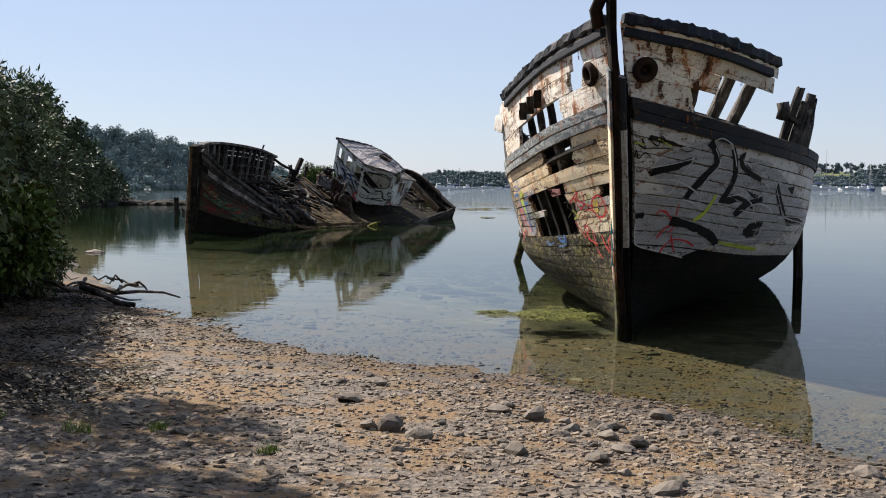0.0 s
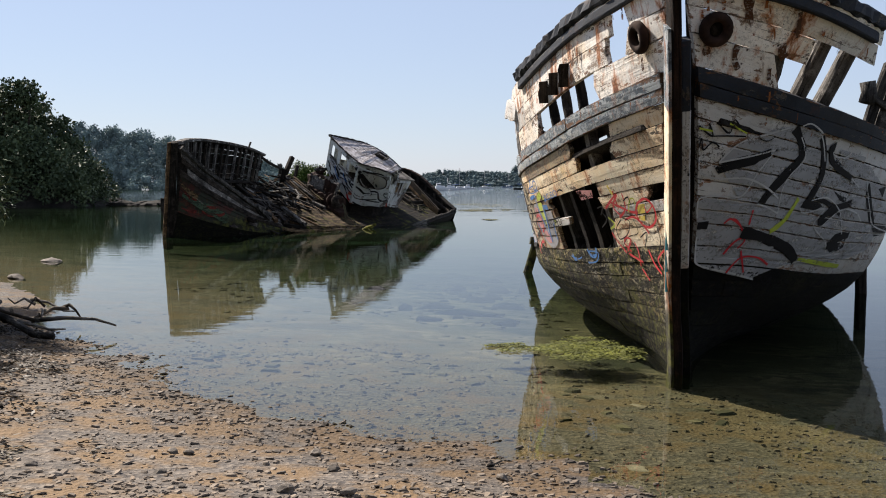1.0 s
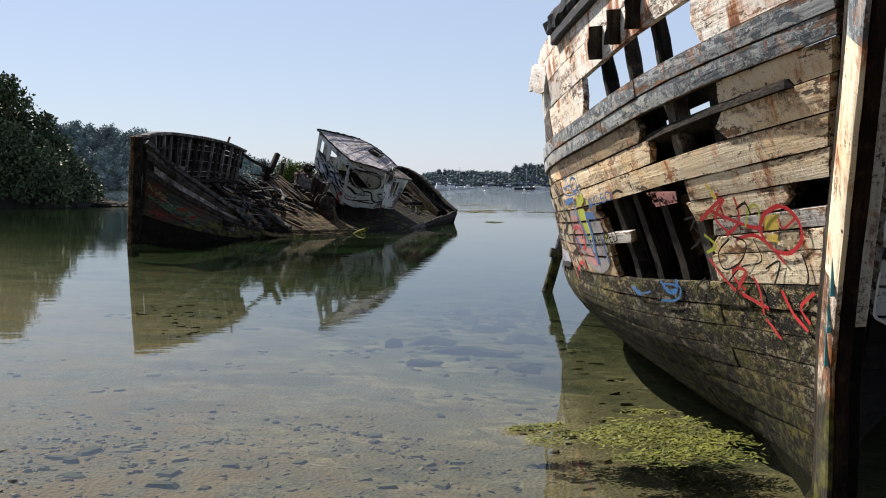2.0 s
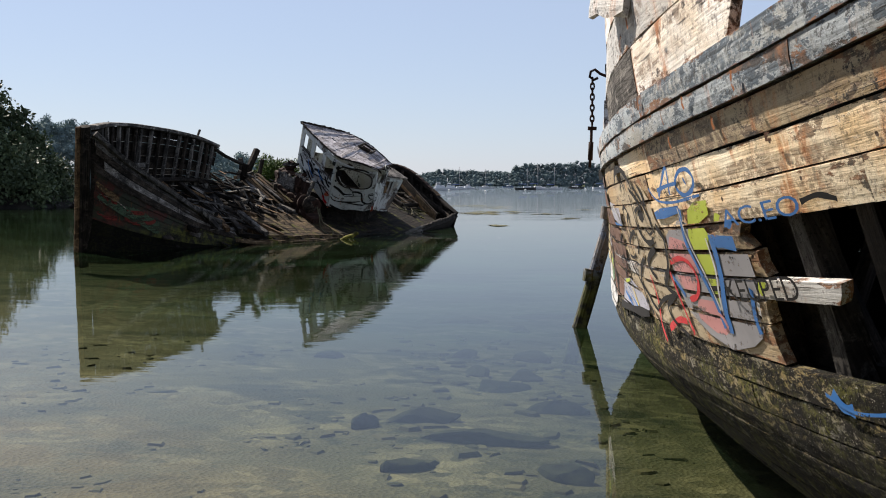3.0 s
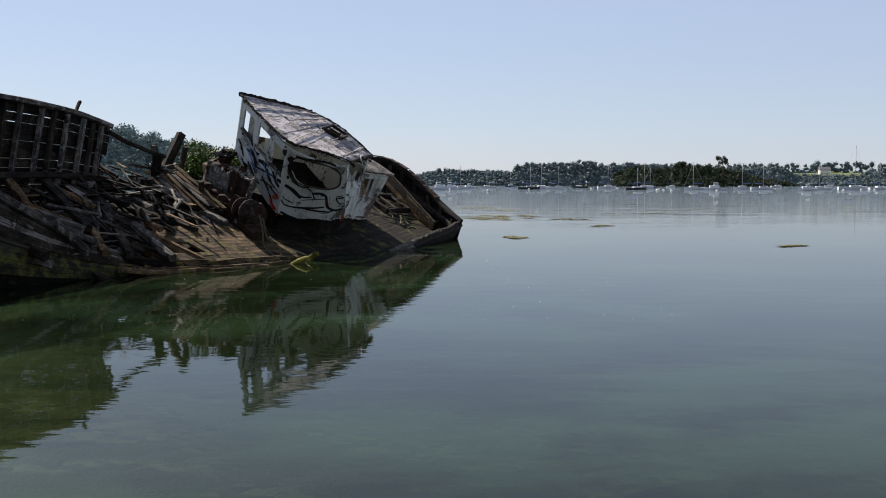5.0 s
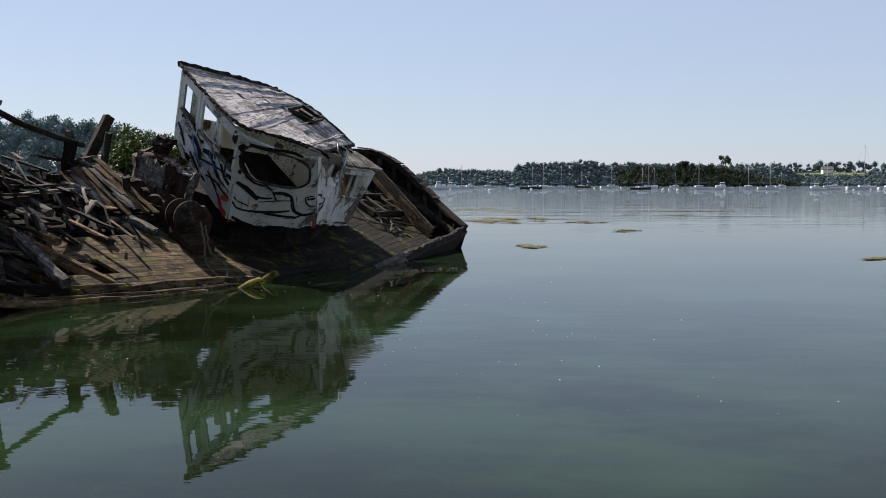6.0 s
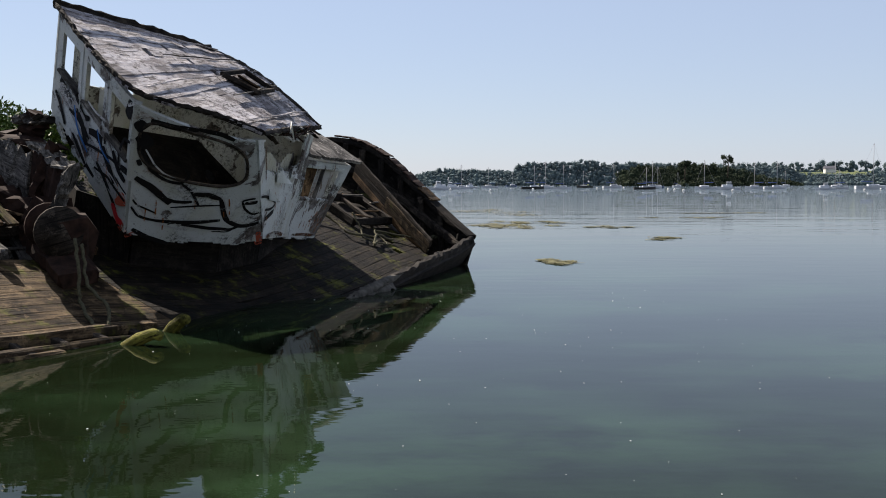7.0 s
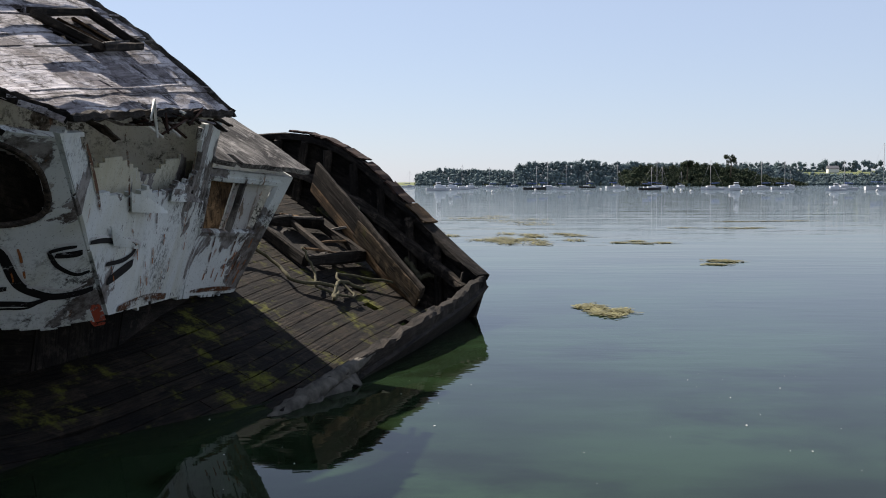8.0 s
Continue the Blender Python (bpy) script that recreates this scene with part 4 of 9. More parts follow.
def spray(S, mat, width, pts, extra=0.0):
    """A sprayed line on the planks."""
    V, F = [], []
    COUNT[0] += 1
    n = (len(pts) - 1) * 6
    line = spline([(a, b, 0) for a, b in pts])
    C = [line(i / n) for i in range(n + 1)]
    fr = [hull_frame(S, min(max(c.x, 0.002), 1), min(max(c.y, 0), 5)) for c in C]
    k = len(V)
    step = 0.0005 * (COUNT[0] % 9)
    for i in range(n + 1):
        p, along, up, out = fr[i]
        d = (fr[min(i + 1, n)][0] - fr[max(i - 1, 0)][0]).normalized()
        w = d.cross(out).normalized() * (width / 2 * (0.8 + 0.35 * noise.noise(Vector((i * 0.3, COUNT[0] * 7.3, 0)))))
        q = p + out * (lift(C[i].y) + 0.004 + step + extra)
        V += [q - w, q + w]
    F += [(k + 2 * i, k + 2 * i + 1, k + 2 * i + 3, k + 2 * i + 2) for i in range(n)]
    link("graffiti", mesh_from("graffiti", V, F, mat), fishing_boat)


def blot(S, mat, pts):
    """A filled, sprayed shape on the planks."""
    V, F = [], []
    COUNT[0] += 1
    vs = [p[1] for p in pts]
    lo, hi = min(vs), max(vs)
    step = 0.0003 * (COUNT[0] % 9)

    def crossings(v):
        xs = []
        for (a, b), (c, d) in zip(pts, pts[1:] + pts[:1]):
            if (b <= v) != (d <= v):
                xs.append(a + (c - a) * (v - b) / (d - b))
        return sorted(xs)
    n = 10
    for r0, r1 in zip(V_ROWS, V_ROWS[1:]):
        # strake by strake, the seams left bare
        e0, e1 = max(lo + 0.004, r0 + 0.012), min(hi - 0.004, r1 - 0.012)
        if e1 - e0 < 0.02:
            continue
        V, F = [], []
        edges = span(e0, e1, 3)
        for va, vb in zip(edges, edges[1:]):
            xa, xb = crossings(va), crossings(vb)
            if len(xa) != len(xb):
                xa = xb = crossings((va + vb) / 2)
            for i in range(0, len(xa) - 1, 2):
                k = len(V)
                for j in range(n + 1):
                    f = j / n
                    for x, v in ((xa[i] + (xa[i + 1] - xa[i]) * f, va), (xb[i] + (xb[i + 1] - xb[i]) * f, vb)):
                        p, along, up, out = hull_frame(S, min(max(x, 0.002), 1), v)
                        V.append(p + out * (lift(v) + step))
                F += [(k + 2 * j, k + 2 * j + 1, k + 2 * j + 3, k + 2 * j + 2) for j in range(n)]
        bm = bmesh.new()
        bm.from_mesh(mesh_from("graffiti", V, F, mat))
        bmesh.ops.remove_doubles(bm, verts=bm.verts, dist=0.0005)
        part("graffiti", bm, mat, fishing_boat)


def words(S, text, mat, a, b, height):
    """Painted words on the planks, from a to b."""
    cu = bpy.data.curves.new("words", "FONT")
    cu.body = text
    cu.resolution_u = 3
    ob = bpy.data.objects.new("words", cu)
    me = bpy.data.meshes.new_from_object(ob)
    bpy.data.objects.remove(ob)
    xs = [v.co.x for v in me.vertices]
    ys = [v.co.y for v in me.vertices]
    x0, x1, y0, y1 = min(xs), max(xs), min(ys), max(ys)
    for v in me.vertices:
        f, g = (v.co.x - x0) / (x1 - x0), (v.co.y - y0) / (y1 - y0)
        p, along, up, out = hull_frame(S, a[0] + (b[0] - a[0]) * f, a[1] + (b[1] - a[1]) * f + g * height)
        v.co = p + out * 0.03
    me.materials.append(mat)
    link("lettering", me, fishing_boat, "painted lettering")


# scrawls on the sunlit side: the fields of colour
blot(LEFT, P_CREAM, [(0.3709, 3.745), (0.3431, 3.765), (0.3334, 3.665), (0.3324, 3.547), (0.3254, 3.467), (0.3295, 3.331), (0.3356, 3.178), (0.3314, 3.057), (0.3259, 2.814), (0.3345, 2.737), (0.3636, 2.786), (0.3894, 2.89), (0.3983, 3.069), (0.3906, 3.31), (0.3834, 3.548)])
blot(LEFT, P_BROWN, [(0.544, 4.079), (0.4546, 3.885), (0.4516, 3.745), (0.4379, 3.612), (0.43, 3.512), (0.4159, 3.449), (0.4177, 3.321), (0.4288, 3.101), (0.4558, 2.821), (0.5039, 2.685), (0.5459, 2.853), (0.5544, 3.23), (0.5509, 3.563), (0.556, 3.838)])
blot(LEFT, P_LILAC, [(0.4578, 3.014), (0.4272, 3.075), (0.4046, 3.001), (0.3917, 2.938), (0.3911, 2.798), (0.4145, 2.729), (0.4446, 2.7), (0.4716, 2.694)])
blot(LEFT, P_LILAC, [(0.437, 3.689), (0.4019, 3.652), (0.4051, 3.506), (0.4283, 3.538), (0.4341, 3.613)])
blot(LEFT, P_GREY, [(0.3238, 3.467), (0.3034, 3.538), (0.2731, 3.441), (0.255, 3.359), (0.2553, 3.237), (0.2633, 3.093), (0.2604, 2.949), (0.2735, 2.821), (0.2889, 2.762), (0.3042, 2.814), (0.3233, 2.974), (0.329, 3.157), (0.3268, 3.333)])
blot(LEFT, P_PINK, [(0.3196, 3.455), (0.3018, 3.419), (0.2966, 3.299), (0.3142, 3.089), (0.3239, 3.164), (0.3278, 3.36)])
blot(LEFT, P_PINK, [(0.3099, 3.097), (0.2918, 3.098), (0.2865, 2.874), (0.2995, 2.866), (0.3153, 2.959)])
blot(LEFT, P_LIME, [(0.2896, 3.609), (0.2722, 3.615), (0.2741, 3.545), (0.2853, 3.519), (0.2782, 3.463), (0.2809, 3.442), (0.2837, 3.353), (0.2844, 3.235), (0.2895, 3.075), (0.2912, 3.152), (0.2942, 3.276), (0.2966, 3.372), (0.2986, 3.443)])
blot(LEFT, P_LIME, [(0.2691, 3.552), (0.2653, 3.54), (0.2687, 3.502), (0.272, 3.513)])
blot(LEFT, P_LIME, [(0.2544, 3.242), (0.249, 3.242), (0.2546, 3.156), (0.2574, 3.166)])
blot(LEFT, P_BLUE, [(0.3309, 3.604), (0.2994, 3.61), (0.3016, 3.556), (0.3296, 3.546)])
blot(LEFT, P_YELLOW, [(0.4212, 3.603), (0.405, 3.596), (0.4102, 3.549), (0.4275, 3.551)])
blot(LEFT, P_BLUE, [(0.4318, 3.536), (0.4044, 3.518), (0.4045, 3.472), (0.4249, 3.49)])
blot(LEFT, P_PINK, [(0.1644, 3.492), (0.1296, 3.468), (0.1316, 3.382), (0.1572, 3.374)])
blot(LEFT, P_YELLOW, [(0.0659, 3.215), (0.0545, 3.26), (0.0576, 3.059), (0.0661, 3.09)])
blot(LEFT, P_CREAM, [(0.0529, 3.258), (0.0442, 3.192), (0.0424, 3.07), (0.0544, 3.023)])
blot(LEFT, P_CREAM2, [(0.716, 3.927), (0.6073, 3.937), (0.5615, 3.831), (0.5501, 3.644), (0.5606, 3.5), (0.5713, 3.34), (0.569, 3.22), (0.5845, 2.963), (0.6244, 3.005), (0.6304, 3.236), (0.6575, 3.381), (0.696, 3.609)])
blot(LEFT, P_CREAM2, [(0.6403, 4.753), (0.5853, 4.476), (0.564, 4.113), (0.632, 4.061), (0.6406, 4.324), (0.6335, 4.523)])
blot(LEFT, P_BRICK, [(0.6038, 4.258), (0.5784, 4.229), (0.5811, 4.122), (0.6051, 4.152)])
blot(LEFT, P_BRICK, [(0.5861, 4.007), (0.5672, 3.976), (0.559, 3.762), (0.572, 3.789)])
blot(LEFT, P_BROWN, [(0.5332, 4.504), (0.5003, 4.414), (0.5014, 4.178), (0.5215, 4.182), (0.5309, 4.349)])
blot(LEFT, P_WHITE, [(0.4949, 4.145), (0.4676, 4.168), (0.4673, 4.115), (0.4899, 4.108)])
blot(LEFT, P_WHITE, [(0.5522, 3.815), (0.5142, 3.896), (0.5147, 3.663), (0.5173, 3.502), (0.552, 3.537)])
blot(LEFT, P_LILAC, [(0.5565, 3.505), (0.5214, 3.45), (0.5241, 3.245), (0.5579, 3.215)])
blot(LEFT, P_MOSSG, [(0.5633, 3.104), (0.5282, 3.18), (0.5302, 2.859), (0.549, 2.791), (0.5655, 2.914)])
blot(LEFT, P_LIME, [(0.5587, 3.085), (0.5405, 3.112), (0.5458, 2.961), (0.5547, 2.995)])
blot(LEFT, P_YELLOW, [(0.5608, 2.894), (0.5553, 2.934), (0.5434, 2.884), (0.5511, 2.853)])
blot(LEFT, P_WHITE, [(0.5835, 3.044), (0.5619, 2.948), (0.5488, 2.75), (0.5302, 2.815), (0.5145, 2.703), (0.5032, 2.646), (0.5225, 2.404), (0.5683, 2.365), (0.5928, 2.639)])
# blue and white bars
spray(LEFT, P_BLUE, 0.075, [(0.2799, 3.429), (0.2711, 3.42), (0.2611, 3.407)])
spray(LEFT, P_BLUE, 0.07, [(0.2778, 3.42), (0.28, 3.262), (0.2862, 3.053), (0.2864, 2.9)])
spray(LEFT, P_WHITE, 0.022, [(0.2823, 3.44), (0.2831, 3.284), (0.2868, 3.158), (0.2891, 3.042)])
spray(LEFT, P_BLUE, 0.05, [(0.298, 3.591), (0.3021, 3.443), (0.2985, 3.298), (0.293, 3.11), (0.2907, 2.926)])
spray(LEFT, P_WHITE, 0.02, [(0.2997, 3.596), (0.2992, 3.431), (0.2936, 3.252), (0.2899, 3.046)])
spray(LEFT, P_BLUE, 0.05, [(0.2605, 3.193), (0.264, 3.044), (0.2636, 2.941)])
spray(LEFT, P_WHITE, 0.04, [(0.2588, 3.128), (0.2601, 3.056)])
spray(LEFT, P_BLUE, 0.05, [(0.331, 3.215), (0.3257, 3.147), (0.3224, 3.1)])
spray(LEFT, P_BLUE, 0.035, [(0.4561, 2.883), (0.4404, 2.809), (0.4275, 2.703)])
spray(LEFT, P_BLUE, 0.035, [(0.4414, 2.953), (0.4299, 2.878), (0.4181, 2.786)])
spray(LEFT, P_WHITE, 0.014, [(0.4471, 2.969), (0.4282, 2.886), (0.4124, 2.791)])
spray(LEFT, P_YELLOW, 0.025, [(0.4253, 2.992), (0.4205, 2.903), (0.415, 2.814)])
spray(LEFT, P_LIME, 0.03, [(0.4453, 3.018), (0.4274, 3.059)])
spray(LEFT, P_WHITE, 0.03, [(0.4309, 3.664), (0.4163, 3.635), (0.4063, 3.528)])
spray(LEFT, P_BLUE, 0.026, [(0.3162, 3.665), (0.3083, 3.733), (0.2994, 3.794), (0.303, 3.665)])
spray(LEFT, P_BLUE, 0.024, [(0.3162, 3.698), (0.3041, 3.71), (0.2938, 3.711)])
spray(LEFT, P_BLUE, 0.03, [(0.2936, 3.729), (0.2876, 3.762), (0.2802, 3.757), (0.2772, 3.712), (0.2812, 3.665), (0.2893, 3.65), (0.2947, 3.686), (0.2936, 3.729)])
spray(LEFT, P_BLUE, 0.02, [(0.286, 3.727), (0.2846, 3.696)])
spray(LEFT, P_BLUE, 0.018, [(0.328, 3.719), (0.3202, 3.65), (0.3027, 3.626), (0.2759, 3.637)])
spray(LEFT, P_BLUE, 0.022, [(0.2619, 3.495), (0.2581, 3.506), (0.2606, 3.482), (0.2626, 3.491)])
# black outlines of the face and the letters
spray(LEFT, P_BLACK, 0.05, [(0.3949, 3.798), (0.3882, 3.864), (0.3758, 3.88), (0.3663, 3.85), (0.3592, 3.793), (0.3567, 3.736)])
spray(LEFT, P_BLACK, 0.024, [(0.3836, 3.838), (0.3789, 3.791), (0.3793, 3.726)])
spray(LEFT, P_BLACK, 0.024, [(0.3761, 3.83), (0.3725, 3.77), (0.3722, 3.716)])
spray(LEFT, P_BLACK, 0.035, [(0.3643, 3.71), (0.3637, 3.622), (0.364, 3.55), (0.3619, 3.494)])
spray(LEFT, P_BLACK, 0.045, [(0.3613, 3.743), (0.3527, 3.684), (0.3476, 3.614)])
spray(LEFT, P_BLACK, 0.04, [(0.3545, 3.755), (0.3476, 3.685), (0.3432, 3.62), (0.3402, 3.558), (0.3392, 3.477)])
spray(LEFT, P_BLACK, 0.045, [(0.3468, 3.766), (0.3419, 3.709), (0.3406, 3.629)])
spray(LEFT, P_BLACK, 0.032, [(0.3902, 3.617), (0.3838, 3.641), (0.3793, 3.602), (0.3797, 3.543), (0.378, 3.485), (0.3826, 3.46), (0.386, 3.488), (0.3832, 3.561), (0.378, 3.593)])
spray(LEFT, P_BLACK, 0.028, [(0.3874, 3.631), (0.3903, 3.558), (0.3926, 3.45), (0.3928, 3.384), (0.3919, 3.307), (0.3913, 3.222)])
blot(LEFT, P_BLACK, [(0.3582, 3.604), (0.3535, 3.615), (0.3489, 3.595), (0.3495, 3.555), (0.3544, 3.533), (0.358, 3.56)])
spray(LEFT, P_BLACK, 0.03, [(0.3617, 3.601), (0.3539, 3.625), (0.3484, 3.608), (0.3482, 3.552)])
spray(LEFT, P_BLACK, 0.045, [(0.364, 3.55), (0.3635, 3.496), (0.3589, 3.446), (0.3516, 3.412), (0.342, 3.43)])
spray(LEFT, P_BLACK, 0.024, [(0.3502, 3.505), (0.3459, 3.467), (0.3396, 3.483)])
spray(LEFT, P_BLACK, 0.04, [(0.3727, 3.479), (0.3842, 3.45), (0.394, 3.391)])
spray(LEFT, P_BLACK, 0.022, [(0.3713, 3.442), (0.3766, 3.365), (0.3811, 3.324)])
spray(LEFT, P_BLACK, 0.026, [(0.4014, 3.36), (0.4024, 3.299), (0.3935, 3.288), (0.387, 3.316)])
spray(LEFT, P_BLACK, 0.05, [(0.3458, 3.375), (0.3573, 3.329), (0.3646, 3.274), (0.3634, 3.225), (0.3575, 3.18)])
spray(LEFT, P_BLACK, 0.04, [(0.37, 3.305), (0.3828, 3.224), (0.3915, 3.103), (0.3843, 3.02), (0.3785, 2.937), (0.3712, 2.891)])
spray(LEFT, P_BLACK, 0.045, [(0.3909, 3.1), (0.3902, 2.968), (0.3846, 2.876), (0.3806, 2.831)])
spray(LEFT, P_BLACK, 0.036, [(0.4059, 3.317), (0.404, 3.221), (0.3956, 3.136), (0.3911, 3.047)])
spray(LEFT, P_BLACK, 0.028, [(0.4122, 3.331), (0.4103, 3.227), (0.4072, 3.129)])
spray(LEFT, P_BLACK, 0.026, [(0.4538, 3.635), (0.4476, 3.527), (0.4512, 3.411), (0.4735, 3.41)])
spray(LEFT, P_BLACK, 0.034, [(0.4467, 3.359), (0.4403, 3.253), (0.4388, 3.16), (0.4343, 3.079)])
spray(LEFT, P_BLACK, 0.026, [(0.4148, 3.45), (0.425, 3.388), (0.4265, 3.301), (0.4244, 3.195)])
spray(LEFT, P_BLACK, 0.03, [(0.524, 3.239), (0.518, 3.04), (0.4922, 2.884)])
spray(LEFT, P_BLACK, 0.024, [(0.4664, 3.662), (0.4693, 3.543), (0.4664, 3.418)])
spray(LEFT, P_BLACK, 0.026, [(0.4407, 3.223), (0.4285, 3.275), (0.4265, 3.207), (0.4411, 3.058)])
spray(LEFT, P_BLACK, 0.024, [(0.4901, 3.464), (0.51, 3.3), (0.5123, 3.131)])
spray(LEFT, P_BLACK, 0.03, [(0.4472, 3.878), (0.4441, 3.756), (0.4356, 3.625)])
spray(LEFT, P_BLACK, 0.05, [(0.3328, 3.515), (0.3272, 3.43), (0.333, 3.271), (0.3445, 3.146), (0.3326, 3.085)])
spray(LEFT, P_BLACK, 0.036, [(0.3695, 2.919), (0.3552, 3.021), (0.3354, 3.079), (0.3512, 2.977), (0.3469, 2.859), (0.3286, 2.752)])
spray(LEFT, P_BLACK, 0.07, [(0.4786, 2.657), (0.4277, 2.731), (0.3913, 2.798)])
spray(LEFT, P_BLACK, 0.028, [(0.4736, 2.463), (0.4784, 2.672)])
spray(LEFT, P_BLACK, 0.03, [(0.2964, 3.167), (0.2869, 3.178), (0.2767, 3.18)])
spray(LEFT, P_BLACK, 0.035, [(0.5652, 3.415), (0.573, 3.275), (0.5667, 3.219)])
spray(LEFT, P_BLACK, 0.03, [(0.6129, 3.508), (0.6161, 3.299), (0.5999, 3.352)])
spray(LEFT, P_BLACK, 0.026, [(0.5868, 3.471), (0.5947, 3.3), (0.5854, 3.177)])
spray(LEFT, P_BLACK, 0.026, [(0.6233, 3.174), (0.6122, 3.041), (0.605, 2.925)])
spray(LEFT, P_BLACK, 0.03, [(0.6291, 3.785), (0.6065, 3.627), (0.5832, 3.595)])
spray(LEFT, P_BLACK, 0.05, [(0.4938, 3.593), (0.5091, 3.491), (0.5174, 3.404)])
spray(LEFT, P_BLACK, 0.05, [(0.5034, 3.438), (0.499, 3.333), (0.5061, 3.217)])
spray(LEFT, P_BLACK, 0.05, [(0.5114, 3.442), (0.5208, 3.317), (0.5136, 3.261)])
spray(LEFT, P_BLACK, 0.06, [(0.4887, 3.479), (0.4911, 3.352), (0.4981, 3.241), (0.5095, 3.181), (0.5198, 3.157), (0.5296, 2.997), (0.5279, 2.836), (0.5176, 2.671)])
spray(LEFT, P_BLACK, 0.05, [(0.5227, 3.086), (0.5137, 2.972), (0.5031, 2.878), (0.4929, 2.766)])
spray(LEFT, P_BLACK, 0.05, [(0.5047, 3.177), (0.501, 3.039), (0.4908, 2.936)])
spray(LEFT, P_BLACK, 0.09, [(0.5095, 3.947), (0.4861, 3.937), (0.4676, 3.934)])
spray(LEFT, P_BLACK, 0.04, [(0.5566, 3.857), (0.551, 3.697), (0.5488, 3.54)])
spray(LEFT, P_BLACK, 0.04, [(0.5126, 3.884), (0.5125, 3.708), (0.5155, 3.55)])
spray(LEFT, P_BLACK, 0.02, [(0.5488, 2.75), (0.5442, 2.603), (0.5365, 2.563)])
spray(LEFT, P_YELLOW, 0.05, [(0.558, 3.558), (0.5374, 3.537), (0.5212, 3.497)])
spray(LEFT, P_RED2, 0.05, [(0.5704, 3.562), (0.55, 3.56), (0.536, 3.538)])
spray(LEFT, P_YELLOW, 0.05, [(0.5832, 3.73), (0.5626, 3.679), (0.5501, 3.644)])
# red strokes and drips
spray(LEFT, P_RED, 0.036, [(0.3287, 3.301), (0.315, 3.332), (0.306, 3.303), (0.3028, 3.218), (0.3086, 3.116), (0.318, 3.079)])
spray(LEFT, P_RED, 0.04, [(0.334, 3.282), (0.3317, 3.153), (0.3283, 2.961), (0.324, 2.8)])
spray(LEFT, P_RED, 0.04, [(0.3675, 3.185), (0.3664, 3.018), (0.3696, 2.777), (0.3645, 2.587)])
spray(LEFT, P_RED, 0.05, [(0.3563, 2.756), (0.3409, 2.879), (0.3296, 2.894)])
spray(LEFT, P_PINK, 0.03, [(0.288, 2.933), (0.2917, 3.014), (0.3016, 3.023)])
spray(LEFT, P_RED, 0.034, [(0.0643, 3.239), (0.0532, 3.27), (0.0431, 3.186), (0.0405, 3.069), (0.0499, 2.99), (0.0616, 3.033), (0.0679, 3.147), (0.0643, 3.239)])
spray(LEFT, P_RED, 0.03, [(0.1131, 3.249), (0.0893, 3.36), (0.0988, 3.253), (0.0903, 3.15)])
spray(LEFT, P_RED, 0.03, [(0.0942, 3.397), (0.092, 3.218)])
spray(LEFT, P_RED, 0.028, [(0.0822, 3.358), (0.0818, 3.216), (0.0936, 3.134)])
spray(LEFT, P_RED, 0.034, [(0.1024, 3.303), (0.0772, 3.184), (0.0654, 3.154)])
spray(LEFT, P_RED, 0.03, [(0.0864, 3.103), (0.0727, 3.12), (0.0616, 3.033), (0.0531, 2.919)])
spray(LEFT, P_RED, 0.03, [(0.1148, 2.976), (0.1049, 2.819), (0.0943, 2.675)])
spray(LEFT, P_RED, 0.032, [(0.095, 2.894), (0.0833, 2.864), (0.0917, 2.69), (0.081, 2.601), (0.0673, 2.513)])
spray(LEFT, P_RED, 0.03, [(0.0778, 2.824), (0.0734, 2.689), (0.0716, 2.448)])
spray(LEFT, P_RED, 0.03, [(0.0561, 2.702), (0.0463, 2.477), (0.0328, 2.322)])
spray(LEFT, P_RED, 0.026, [(0.0698, 2.402), (0.0576, 2.209)])
spray(LEFT, P_RED, 0.028, [(0.0298, 2.687), (0.041, 2.551), (0.0321, 2.396)])
spray(LEFT, P_RED, 0.028, [(0.0867, 2.938), (0.095, 2.83), (0.0856, 2.69)])
spray(LEFT, P_RED, 0.02, [(0.0554, 3.203), (0.0528, 3.145), (0.0441, 3.2)])
spray(LEFT, P_LIME, 0.022, [(0.078, 3.176), (0.0734, 3.284), (0.0678, 3.281), (0.0679, 3.174)])
spray(LEFT, P_LIME, 0.03, [(0.1137, 3.156), (0.1049, 3.071), (0.1155, 3.023)])
spray(LEFT, P_YELLOW, 0.05, [(0.0997, 3.456), (0.0949, 3.364)])
spray(LEFT, P_BLACK, 0.014, [(0.1112, 2.901), (0.1223, 2.69), (0.1137, 2.423)])
spray(LEFT, P_BLACK, 0.016, [(0.0916, 3.113), (0.1038, 3.016), (0.1015, 2.884), (0.0867, 2.938), (0.0795, 3.072), (0.0885, 3.125)])
spray(LEFT, P_BLACK, 0.014, [(0.0917, 2.69), (0.0867, 2.521), (0.1029, 2.531)])
spray(LEFT, P_BLACK, 0.02, [(0.1235, 3.219), (0.1183, 3.134), (0.1325, 3.056)])
spray(LEFT, P_BLACK, 0.018, [(0.0676, 2.881), (0.0567, 2.932), (0.0619, 2.742)])
spray(LEFT, P_BLACK, 0.014, [(0.1051, 2.428), (0.0917, 2.69), (0.0832, 2.441)])
spray(LEFT, P_BLACK, 0.014, [(0.0738, 3.097), (0.07, 2.94), (0.0878, 2.891), (0.1065, 2.69)])
spray(LEFT, P_BLACK, 0.018, [(0.1296, 3.27), (0.1186, 3.273), (0.1269, 3.192)])
spray(LEFT, P_BLACK, 0.018, [(0.1237, 2.802), (0.1368, 2.69), (0.1361, 2.502)])
